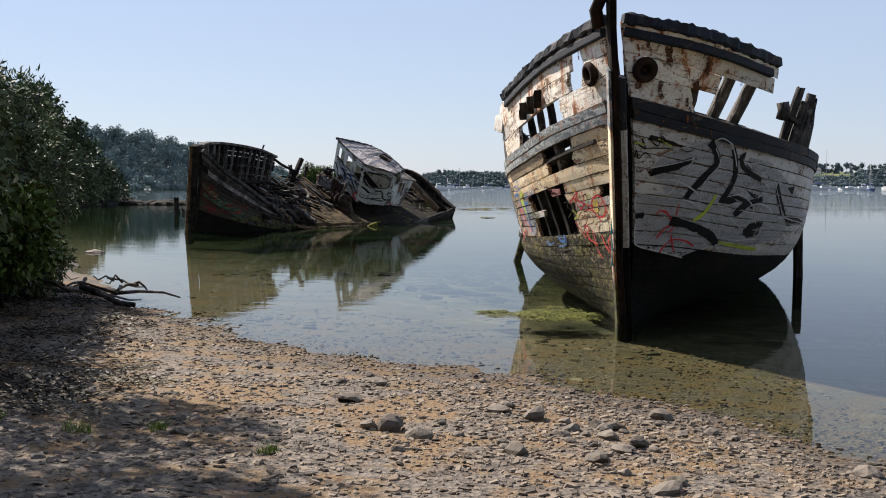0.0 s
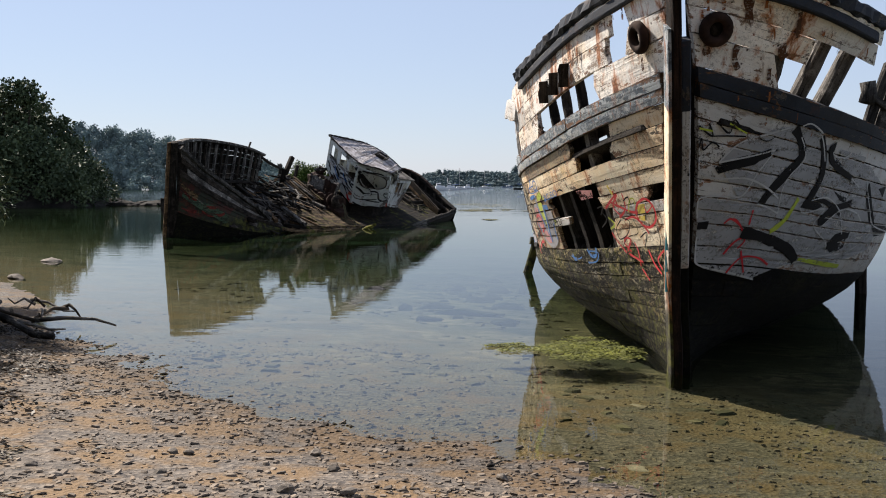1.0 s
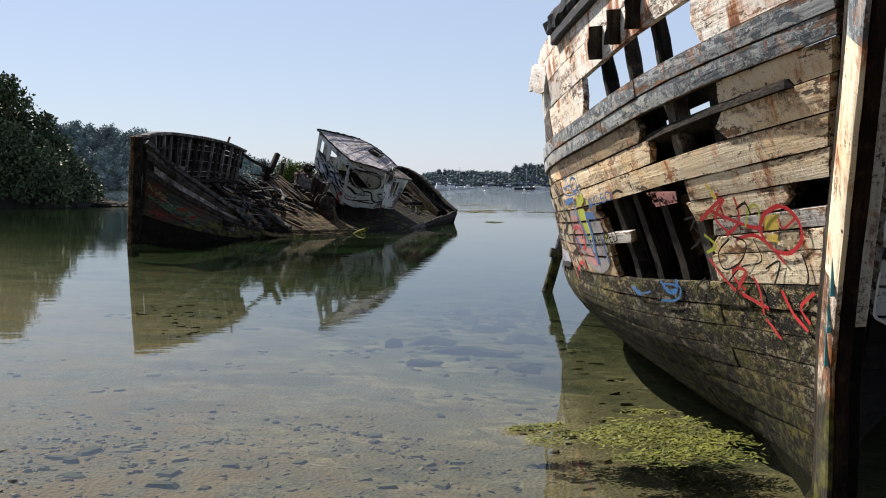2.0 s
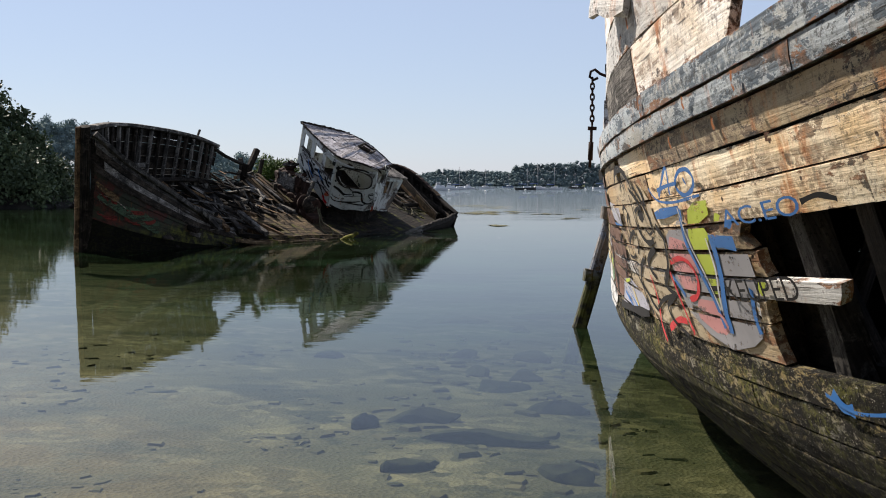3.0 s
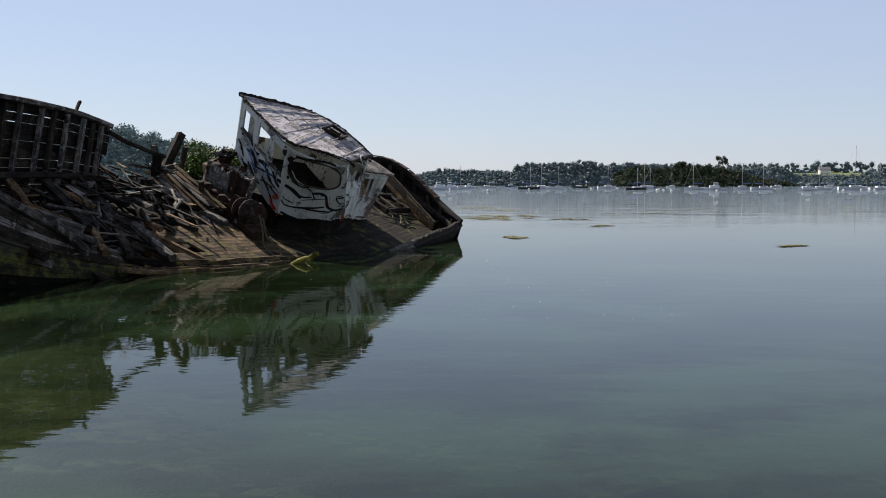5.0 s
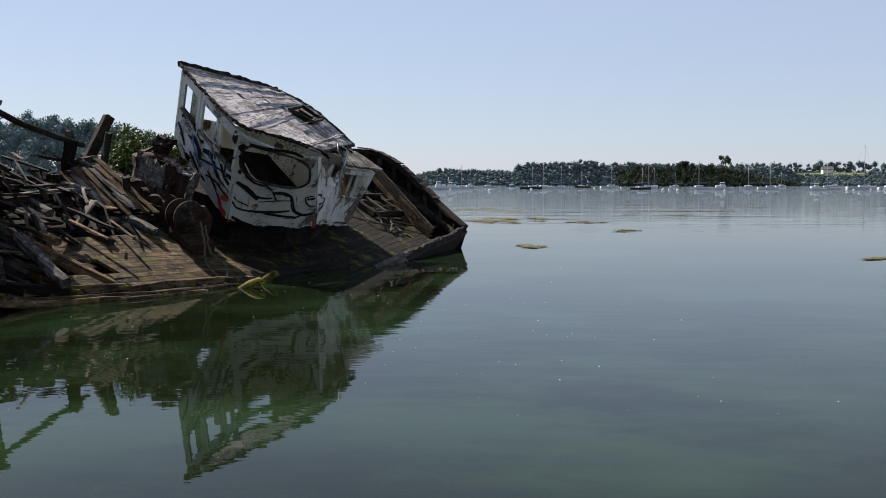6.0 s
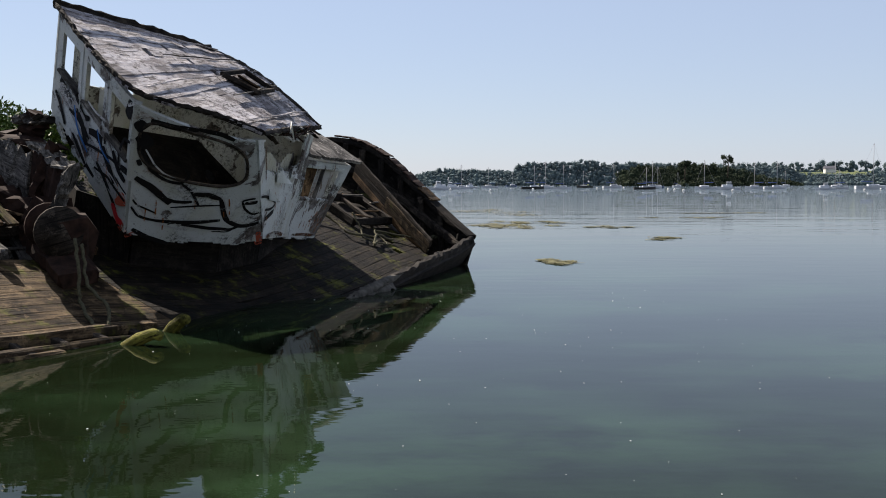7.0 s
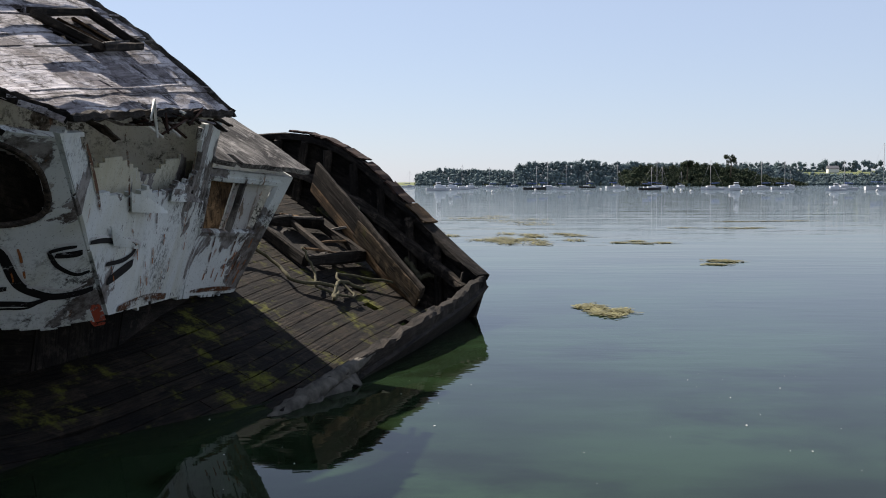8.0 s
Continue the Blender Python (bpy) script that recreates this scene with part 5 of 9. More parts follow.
spray(LEFT, P_BLACK, 0.02, [(0.082, 3.287), (0.0755, 3.312), (0.0728, 3.241)])
spray(LEFT, P_BLACK, 0.02, [(0.0399, 2.973), (0.0351, 2.81), (0.0395, 2.648)])
spray(LEFT, P_BLUE, 0.02, [(0.2325, 2.633), (0.2187, 2.563), (0.2022, 2.61)])
spray(LEFT, P_BLUE, 0.026, [(0.1798, 2.723), (0.1592, 2.69), (0.1672, 2.529), (0.189, 2.501)])
spray(LEFT, P_BLUE, 0.06, [(0.2291, 2.656), (0.225, 2.573), (0.2195, 2.566)])
spray(LEFT, P_BLUE, 0.05, [(0.1837, 2.756), (0.1765, 2.636), (0.1659, 2.641), (0.1606, 2.778)])
spray(LEFT, P_BLACK, 0.03, [(0.2135, 3.544), (0.2045, 3.558), (0.196, 3.535)])
words(LEFT, "AC.EO", P_BLUE, (0.2627, 3.484), (0.2133, 3.504), 0.074)
words(LEFT, "KEUPED", P_BLACK, (0.2778, 3.12), (0.2294, 3.161), 0.110)
# rust runs
spray(LEFT, P_RUST, 0.06, [(0.128, 4.73), (0.124, 4.63), (0.128, 4.53)])
spray(LEFT, P_RUST, 0.05, [(0.056, 4.8), (0.056, 4.73), (0.056, 4.67)])
spray(LEFT, P_RUST, 0.04, [(0.076, 4.77), (0.076, 4.7), (0.076, 4.67)])
spray(LEFT, P_RUST, 0.05, [(0.116, 4.67), (0.116, 4.6), (0.116, 4.53)])
spray(LEFT, P_RUST, 0.04, [(0.248, 4.73), (0.244, 4.67), (0.252, 4.63)])
spray(LEFT, P_RUST, 0.05, [(0.04, 4.33), (0.04, 4.3), (0.04, 4.23)])
spray(RIGHT, P_RUST, 0.1, [(0.076, 4.8), (0.076, 4.67), (0.076, 4.53)])
spray(RIGHT, P_RUST, 0.06, [(0.128, 4.77), (0.128, 4.67), (0.128, 4.57)])
spray(RIGHT, P_RUST, 0.06, [(0.18, 4.67), (0.18, 4.63), (0.18, 4.57)])
spray(RIGHT, P_RUST, 0.05, [(0.048, 4.8), (0.048, 4.77), (0.048, 4.7)])
spray(RIGHT, P_RUST, 0.1, [(0.112, 4.5), (0.112, 4.43), (0.116, 4.4)])
spray(RIGHT, P_RUST, 0.07, [(0.064, 4.4), (0.06, 4.3), (0.064, 4.23)])
spray(RIGHT, P_RUST, 0.08, [(0.028, 4.4), (0.024, 4.33), (0.024, 4.27)])
spray(RIGHT, P_RUST, 0.04, [(0.064, 4.77), (0.06, 4.73), (0.06, 4.7)])
spray(RIGHT, P_RUST, 0.05, [(0.1, 4.3), (0.1, 4.23), (0.104, 4.2)])
spray(LEFT, P_RUST, 0.05, [(0.28, 4.33), (0.284, 4.3), (0.284, 4.27)])
spray(LEFT, P_RUST, 0.04, [(0.324, 4.47), (0.328, 4.43), (0.328, 4.4)])
spray(LEFT, P_RUST, 0.03, [(0.304, 4.17), (0.308, 4.13), (0.308, 4.1)])
spray(LEFT, P_RUST, 0.06, [(0.22, 3.8), (0.22, 3.8), (0.22, 3.77)])
# lettering on the shaded side
blot(RIGHT, P_SILVER, [(0.004, 2.62), (0.004, 3.081), (0.0084, 3.22), (0.084, 3.262), (0.0452, 3.51), (0.075, 3.698), (0.1429, 3.937), (0.1754, 3.961), (0.1994, 3.818), (0.2544, 3.867), (0.3249, 3.629), (0.42, 3.224), (0.3346, 3.091), (0.3304, 2.896), (0.2343, 2.624), (0.1883, 2.649), (0.1269, 2.297), (0.004, 2.463)])
blot(RIGHT, P_BLACK, [(0.0393, 3.467), (0.0452, 3.51), (0.1194, 3.697), (0.0981, 3.551), (0.046, 3.432)])
blot(RIGHT, P_BLACK, [(0.1464, 3.911), (0.1652, 3.731), (0.1617, 3.632), (0.1343, 3.406), (0.1239, 3.23), (0.1124, 3.239), (0.1281, 3.43), (0.1477, 3.612), (0.1587, 3.722)])
blot(RIGHT, P_BLACK, [(0.1823, 3.921), (0.196, 3.715), (0.1962, 3.521), (0.1906, 3.381), (0.2126, 3.342), (0.1997, 3.276), (0.1776, 3.274), (0.1846, 3.406), (0.1929, 3.581)])
blot(RIGHT, P_BLACK, [(0.2065, 3.909), (0.1964, 3.846), (0.2057, 3.697), (0.246, 3.619), (0.2677, 3.575), (0.2239, 3.723), (0.2053, 3.794)])
blot(RIGHT, P_BLACK, [(0.227, 3.648), (0.2642, 3.708), (0.2614, 3.569)])
blot(RIGHT, P_BLACK, [(0.2205, 3.488), (0.2476, 3.452), (0.2853, 3.344), (0.2376, 3.407)])
blot(RIGHT, P_BLACK, [(0.2111, 3.122), (0.2205, 3.282), (0.2499, 3.406), (0.2366, 3.301), (0.225, 3.178)])
blot(RIGHT, P_BLACK, [(0.2354, 2.939), (0.247, 3.083), (0.2693, 3.141), (0.2737, 2.923), (0.2519, 2.838)])
blot(RIGHT, P_BLACK, [(0.004, 3.034), (0.0363, 3.032), (0.0337, 2.955), (0.004, 2.897)])
blot(RIGHT, P_BLACK, [(0.0902, 2.982), (0.1378, 2.965), (0.1769, 2.904), (0.1982, 2.687), (0.1883, 2.649), (0.1638, 2.789), (0.1164, 2.874)])
blot(RIGHT, P_BLACK, [(0.2859, 3.628), (0.3126, 3.364), (0.3127, 3.209), (0.2838, 3.521)])
blot(RIGHT, P_BLACK, [(0.3089, 3.615), (0.3337, 3.637), (0.3296, 3.524)])
blot(RIGHT, P_BLACK, [(0.318, 3.251), (0.36, 3.239), (0.4073, 3.166), (0.3346, 3.091)])
spray(RIGHT, P_BLACK, 0.13, [(0.1443, 3.92), (0.1615, 3.726), (0.1454, 3.533), (0.1217, 3.295)])
spray(RIGHT, P_BLACK, 0.11, [(0.1827, 3.908), (0.1952, 3.681), (0.1929, 3.451), (0.1816, 3.301)])
spray(RIGHT, P_BLACK, 0.09, [(0.0456, 3.471), (0.0828, 3.551), (0.1169, 3.676)])
spray(RIGHT, P_BLACK, 0.10, [(0.2101, 3.174), (0.2249, 3.309), (0.2585, 3.414)])
spray(RIGHT, P_BLACK, 0.11, [(0.2384, 2.924), (0.2559, 3.031), (0.2741, 3.095)])
spray(RIGHT, P_BLACK, 0.13, [(0.0969, 2.946), (0.1449, 2.904), (0.1769, 2.819), (0.193, 2.679)])
spray(RIGHT, P_BLACK, 0.08, [(0.004, 2.976), (0.0334, 2.993)])
spray(RIGHT, P_BLACK, 0.08, [(0.1983, 3.849), (0.2082, 3.714), (0.2454, 3.632)])
spray(RIGHT, P_BLACK, 0.06, [(0.1954, 3.387), (0.2169, 3.368), (0.2433, 3.286)])
spray(RIGHT, P_BLACK, 0.05, [(0.2859, 3.628), (0.3066, 3.397), (0.3245, 3.215)])
spray(RIGHT, P_BLACK, 0.012, [(0.0931, 3.768), (0.1079, 3.754), (0.1194, 3.806)])
spray(RIGHT, P_WHITE, 0.02, [(0.0451, 3.516), (0.075, 3.698), (0.1112, 3.819), (0.143, 3.93)])
spray(RIGHT, P_WHITE, 0.02, [(0.0451, 3.516), (0.0867, 3.602), (0.1223, 3.701)])
spray(RIGHT, P_WHITE, 0.02, [(0.1491, 3.954), (0.1613, 3.995), (0.1814, 3.919), (0.195, 3.713)])
spray(RIGHT, P_WHITE, 0.02, [(0.004, 3.52), (0.0085, 3.421), (0.0464, 3.398), (0.0906, 3.435), (0.1243, 3.382), (0.1427, 3.317)])
spray(RIGHT, P_WHITE, 0.02, [(0.1545, 3.86), (0.1661, 3.701), (0.1508, 3.522), (0.1454, 3.387), (0.1472, 3.185)])
spray(RIGHT, P_WHITE, 0.02, [(0.1124, 3.239), (0.1298, 3.222), (0.1472, 3.185)])
spray(RIGHT, P_WHITE, 0.02, [(0.004, 3.048), (0.0084, 3.22), (0.0666, 3.268), (0.0887, 3.297), (0.1046, 3.498), (0.1202, 3.668)])
spray(RIGHT, P_WHITE, 0.022, [(0.004, 2.856), (0.004, 2.517), (0.0858, 2.384), (0.1332, 2.303)])
spray(RIGHT, P_WHITE, 0.02, [(0.1776, 3.274), (0.186, 3.237), (0.214, 3.309), (0.2052, 3.137), (0.2335, 2.983), (0.2413, 2.849)])
spray(RIGHT, P_WHITE, 0.018, [(0.1994, 3.818), (0.2163, 3.778), (0.2544, 3.867)])
spray(RIGHT, P_WHITE, 0.018, [(0.2019, 3.691), (0.2388, 3.644), (0.2652, 3.572)])
spray(RIGHT, P_WHITE, 0.018, [(0.1913, 3.362), (0.215, 3.414), (0.2423, 3.307), (0.2591, 3.093)])
spray(RIGHT, P_WHITE, 0.02, [(0.1837, 2.609), (0.2292, 2.784), (0.2821, 2.878), (0.3075, 3.036)])
spray(RIGHT, P_WHITE, 0.018, [(0.2777, 3.654), (0.301, 3.393), (0.3245, 3.215), (0.3991, 3.155)])
spray(RIGHT, P_WHITE, 0.018, [(0.2162, 3.128), (0.2413, 3.327), (0.2727, 3.334), (0.2898, 3.25)])
spray(RIGHT, P_RED, 0.03, [(0.0647, 3.022), (0.0763, 3.073), (0.0918, 3.023), (0.1045, 2.865), (0.094, 2.745)])
spray(RIGHT, P_RED, 0.026, [(0.1085, 3.181), (0.1068, 3.034)])
spray(RIGHT, P_RED, 0.03, [(0.0692, 2.65), (0.0924, 2.856), (0.1272, 2.928), (0.1498, 2.928)])
spray(RIGHT, P_RED, 0.028, [(0.0792, 2.38), (0.102, 2.617), (0.1327, 2.644), (0.1517, 2.559)])
spray(RIGHT, P_RED, 0.024, [(0.1006, 2.719), (0.1116, 2.401)])
spray(RIGHT, P_LIME, 0.08, [(0.1717, 3.355), (0.1596, 3.127), (0.1427, 2.988)])
spray(RIGHT, P_LIME, 0.06, [(0.1977, 2.708), (0.2384, 2.686), (0.2786, 2.656)])
spray(RIGHT, P_LIME, 0.02, [(0.004, 3.729), (0.0316, 3.732)])
spray(RIGHT, P_LIME, 0.02, [(0.0568, 3.816), (0.0806, 3.774)])
spray(RIGHT, P_BLACK, 0.022, [(0.004, 3.746), (0.0317, 3.695), (0.0253, 3.78)])
spray(RIGHT, P_BLACK, 0.02, [(0.0317, 3.695), (0.08, 3.75)])
spray(RIGHT, P_BLACK, 0.02, [(0.041, 3.797), (0.0574, 3.744), (0.0634, 3.853), (0.0738, 3.782)])
spray(RIGHT, P_BLACK, 0.02, [(0.004, 3.599), (0.0096, 3.662), (0.0145, 3.585), (0.0318, 3.652), (0.0441, 3.63)])
spray(RIGHT, P_BLACK, 0.018, [(0.1438, 2.374), (0.1558, 2.245), (0.1636, 2.377), (0.163, 2.181)])
for i, (z0, z1) in enumerate(((1.5, 1.75), (1.8, 2.1), (1.2, 1.45))):
    p = stem_curve(0.36 + i * 0.05)
    beam("graffiti", p + Vector((-.075, -.05, -.1)), p + Vector((-.075, -.06, .12)), 0.03, 0.004, P_TEAL, fishing_boat, up=(0, 1, 0), seed=i)

# rust running from the bulwark's nails
P_NAIL = spray_paint("orange_rust_runs", (0.27, 0.095, 0.027), 0.95, 0.85)
rnd = random.Random(44)
for S, s0, s1, n, gone in ((RIGHT, 0.02, 0.22, 24, HOLES_RIGHT), (LEFT, 0.03, 0.34, 34, HOLES_LEFT)):
    for i in range(n):
        a, v = rnd.uniform(s0, s1), rnd.choice((4.86, 4.72, 4.58))
        d = rnd.uniform(0.04, 0.16)
        if any(h0 - 0.01 < a < h1 + 0.01 and w0 - 0.02 < v and v - d < w1 for h0, h1, w0, w1 in gone):
            continue
        spray(S, P_NAIL, rnd.uniform(0.012, 0.045), [(a, v), (a + 0.0008, v - d * 0.5), (a, v - d)])
    for i in range(n // 2):
        a, v = rnd.uniform(s0, s1 + 0.1), rnd.choice((4.15, 4.05, 3.93))
        d = rnd.uniform(0.03, 0.09)
        if any(h0 - 0.01 < a < h1 + 0.01 and w0 - 0.02 < v and v - d < w1 for h0, h1, w0, w1 in gone):
            continue
        spray(S, P_NAIL, rnd.uniform(0.01, 0.03), [(a, v), (a + 0.0008, v - d * 0.5), (a, v - d)])

# ---- props, chain and hook at the boat's side ----
STEEL = old_paint("weathered_grey_leg_paint", (0.20, 0.185, 0.17), wood=(0.09, 0.07, 0.05), worn=0.6, rusty=0.4, grime=0.7, patch=(0.14, 0.17, 0.22))
prop = thing("boat_prop", "grey steel leg propping the boat upright from the seabed", "prop", "boat props")
leg = [(1.59, 24.8, -0.5), (1.73, 24.8, -.02), (1.93, 24.8, 0.69), (2.14, 24.8, 1.46), (2.21, 24.8, 1.9), (2.25, 24.8, 2.48)]
for i in range(5):
    beam("leg_section", leg[i], Vector(leg[i + 1]) + (Vector(leg[i + 1]) - Vector(leg[i])) * 0.02, 0.17 - 0.008 * i, 0.17 - 0.008 * i, STEEL, prop, up=(0, 1, 0), wear=0.02, seed=i)
for i, (f, x) in enumerate(((2, -.1), (3, -.1))):
    p = Vector(leg[f])
    beam("step_bracket", p + Vector((-.11, -.02, -.12)), p + Vector((-.09, -.02, .03)), 0.11, 0.16, STEEL, prop, up=(0, 1, 0), wear=0.03)
for i in range(3):
    p = Vector(leg[4]).lerp(Vector(leg[5]), 0.1 + 0.4 * i)
    link("bolt", tube_mesh("bolt", [p + Vector((-.06, 0, 0)), p + Vector((-.13, 0, 0))], 0.02, RUSTY, 8), prop)
for i in range(4):
    # weld seam down the leg
    a, b = Vector(leg[i]), Vector(leg[i + 1])
    link("weld_seam", tube_mesh("weld_seam", [a.lerp(b, f / 6) + Vector((-.02 + 0.006 * math.sin(f * 2.1), -.09, 0)) for f in range(1, 6)], 0.008, STEEL, 6), prop)
prop_far = thing("boat_prop", "dark timber leg propping the boat upright from the seabed", "prop", "boat props")
beam("post", (6.92, 20.6, -0.6), (6.86, 20.5, 1.1), 0.15, 0.17, DARK_WOOD, prop_far, wear=0.06, up=(0, 1, 0))

chain = thing("hanging_chain", "rusted hook, chain and rod hanging at the boat's side", "chain")
link("hook", tube_mesh("hook", [(1.80, 22.1, 2.80), (1.66, 22.1, 2.80), (1.56, 22.1, 2.84), (1.51, 22.1, 2.88), (1.47, 22.1, 2.86), (1.46, 22.1, 2.81), (1.50, 22.1, 2.78), (1.54, 22.1, 2.80)], 0.014, RUSTY, 8), chain)
for i in range(9):
    c = Vector((1.487, 22.1, 2.77 - i * 0.052))
    a = Vector((1, 0, 0)) if i % 2 else Vector((0, 1, 0))
    pts = [c + a * (0.018 * math.cos(k * math.pi / 5)) + Vector((0, 0, 0.036 * math.sin(k * math.pi / 5))) for k in range(10)]
    link("chain_link", tube_mesh("chain_link", pts, 0.0085, RUSTY, 6, True), chain)
beam("shackle", (1.447, 22.1, 2.31), (1.527, 22.1, 2.31), 0.035, 0.035, RUSTY, chain)
link("rod", tube_mesh("rod", [(1.482, 22.1, 2.3), (1.48, 22.1, 2.2), (1.474, 22.1, 2.05), (1.467, 22.1, 1.93)], 0.014, RUSTY, 8), chain)
link("rod_sleeve", tube_mesh("rod_sleeve", [(1.479, 22.1, 2.18), (1.472, 22.1, 2.0)], 0.024, RUSTY, 8), chain)


# ---- sunken trawler, heeled over ----
trawler = thing("trawler", "collapsed grey wooden trawler wreck, heeled over in shallow water", "boat")


def w(a, l, z):
    """Ship's place: a aft of the stem head, l to the low side, z above the water."""
    return Vector((-8.3 + 0.35 * a + 0.94 * l, 36 + 0.94 * a - 0.35 * l, z))


def table(pairs):
    xs, ys = [p[0] for p in pairs], [p[1] for p in pairs]
    return lambda x: float(np.interp(x, xs, ys))


low_edge = table([(0, .3), (2, .6), (4.3, -.2), (7.2, -.12), (9, .68), (11, 1.0), (14, 1.35), (16, 1.55), (18, 1.42), (22.4, 1.2)])
low_z = table([(0, 2.4), (2, 1.2), (4.3, .6), (7.2, .13), (9, .08), (11, .04), (14, -.2), (18, .18), (22.4, .4)])
high_edge = table([(0, -.3), (2.3, -1.6), (8.3, -3.0), (13.3, -3.7), (18, -3.4), (22.6, -2.5)])


def deck_z(a, l):
    return low_z(a) + (low_edge(a) - l) * 0.455


def on_deck(a, l, dz=0.0):
    return w(a, l, deck_z(a, l) + dz)


NEAR_TOP = spline([(-8.72, 38.25, 3.02), (-8.1, 38.9, 2.3), (-7.3, 39.9, 1.55), (-6.75, 41.0, .95), (-6.15, 42.6, .45), (-5.6, 43.6, .12)])
NEAR_LOW = spline([(-9.35, 39.45, -.3), (-8.6, 39.1, -.3), (-7.9, 39.4, -.3), (-7.15, 40.5, -.3), (-6.4, 42.2, -.3), (-5.6, 43.5, -.3)])
FAR_TOP = spline([(-8.8, 38.4, 3.12), (-8.78, 40.2, 3.3), (-8.35, 42.3, 3.3), (-7.75, 44.6, 3.17), (-7.25, 46.0, 2.9)])
FAR_LOW = spline([(-9.0, 39.0, .9), (-9.05, 40.6, 1.1), (-8.75, 42.4, 1.3), (-8.15, 44.6, 1.4), (-7.65, 46.3, 1.35)])


def ruled(A, B, bulge=0.0, way=(0, 0, 1)):
    wv = Vector(way)
    return lambda u, v: A(u).lerp(B(u), v) + wv * (bulge * 4 * v * (1 - v))


def planked(P, n, parent, mats, name="plank", thick=0.05, seg=9, seed=0, miss=0.0, ragged=0.05, u0=0.0, u1=1.0, gap=0.004, jitter=0.0):
    rnd = random.Random(seed)
    for k in range(n):
        if rnd.random() < miss:
            continue
        v0, v1 = k / n + gap, (k + 1) / n - gap
        a, b = u0 + rnd.uniform(0, ragged), u1 - rnd.uniform(0, ragged)
        j = [rnd.uniform(-jitter, jitter) for _ in range(2)]
        Q = lambda u, v, j=j: P(u, v + (j[0] + (j[1] - j[0]) * u) / n)
        V, F = sheet(Q, span(a, b, seg), [v0, v1], thick * rnd.uniform(0.8, 1.2))
        link(name, mesh_from(name, V, F, mats[k % len(mats)] if k < 0 else rnd.choice(mats)), parent)


near_side = ruled(NEAR_LOW, NEAR_TOP, 0.18, (1, -0.4, 0))
planked(lambda u, v: near_side(u, v * 0.36), 4, trawler, [SHADED_SLIME], seed=25, seg=12, ragged=0.012)
planked(lambda u, v: near_side(u, 0.36 + v * 0.36), 5, trawler, [GREEN_HULL], seed=5, seg=12, ragged=0.012)
planked(lambda u, v: near_side(u, 0.72 + v * 0.28), 4, trawler, [DARK_WOOD, GREY_WOOD, DARK_WOOD], seed=15, seg=12, ragged=0.12, jitter=0.08)
# near-black backing sheet, added to stop light through the seams
V, F = sheet(lambda u, v: near_side(u, v) - Vector((0.11, -0.05, 0)), span(0, 0.97, 14), span(0, 0.96, 6), 0.04)
link("inner_planking", mesh_from("inner_planking", V, F, SHADE_BLACK), trawler)
swept("cap_rail", [NEAR_TOP(u) + Vector((0.02, -0.02, 0.04)) for u in span(0.02, 0.72, 14)], 0.26, 0.14, GREY_WOOD, trawler, "silvered broken cap rail", 0.14, 5)
swept("wale", [near_side(u, 0.74) + Vector((0.05, -0.03, 0)) for u in span(0.02, 0.8, 14)], 0.07, 0.16, DARK_WOOD, trawler, "", 0.12, 6)
planked(ruled(FAR_LOW, FAR_TOP), 11, trawler, [DARK_WOOD, SHADE_BLACK, DARK_WOOD], seed=6, gap=0.002, jitter=0.07, ragged=0.05, seg=12)
rnd = random.Random(33)
for i in range(17):
    u = 0.05 + i * 0.054 + rnd.uniform(-.014, .014)
    p, q = FAR_LOW(u).lerp(FAR_TOP(u), 0.3) + Vector((0.12, -0.04, -.2)), FAR_TOP(u) + Vector((0.10, -0.03, -0.02))
    beam("bulwark_stanchion", p, q, 0.10, 0.12, GREY_WOOD if i % 3 else DARK_WOOD, trawler, seed=i, up=(0, 1, 0))
swept("cap_rail", [FAR_TOP(u) + Vector((0.03, 0, 0.05)) for u in span(0.0, 0.97, 20)], 0.30, 0.11, GREY_WOOD, trawler, "silvered cap rail", 0.1, 8)
swept("stringer", [FAR_LOW(u).lerp(FAR_TOP(u), 0.5) + Vector((0.2, -0.05, 0)) for u in span(0.06, 0.45, 8)], 0.09, 0.14, GREY_WOOD, trawler, "", 0.14, 9)
swept("stringer", [FAR_LOW(u).lerp(FAR_TOP(u), 0.28) + Vector((0.25, -0.06, 0)) for u in span(0.3, 0.98, 10)], 0.1, 0.12, DARK_WOOD, trawler, "", 0.16, 10)
beam("cleat", FAR_TOP(0.8) + Vector((0, 0, 0.08)), FAR_TOP(0.815) + Vector((0.03, 0, 0.34)), 0.06, 0.06, DARK_WOOD, trawler, wear=0.2)
swept("sprung_rail", [FAR_TOP(0.93) + Vector((0.05, 0, -0.05)), FAR_TOP(0.97) + Vector((0.2, 0.6, -0.25)), (-6.9, 47.6, 2.5), (-6.75, 48.6, 2.38)], 0.10, 0.09, DARK_WOOD, trawler, "", 0.15, 4)
beam("stem", (-9.42, 39.5, -.4), (-8.82, 38.1, 3.18), 0.2, 0.24, DARK_WOOD, trawler, "dark stem post with a rotten edge", seg=8, wear=0.06, up=(0.6, 0, 1))
beam("stem_face", (-9.54, 39.40, -.4), (-8.95, 38.02, 3.16), 0.05, 0.17, BROWN_WOOD, trawler, seg=8, wear=0.08, up=(0.6, 0, 1))
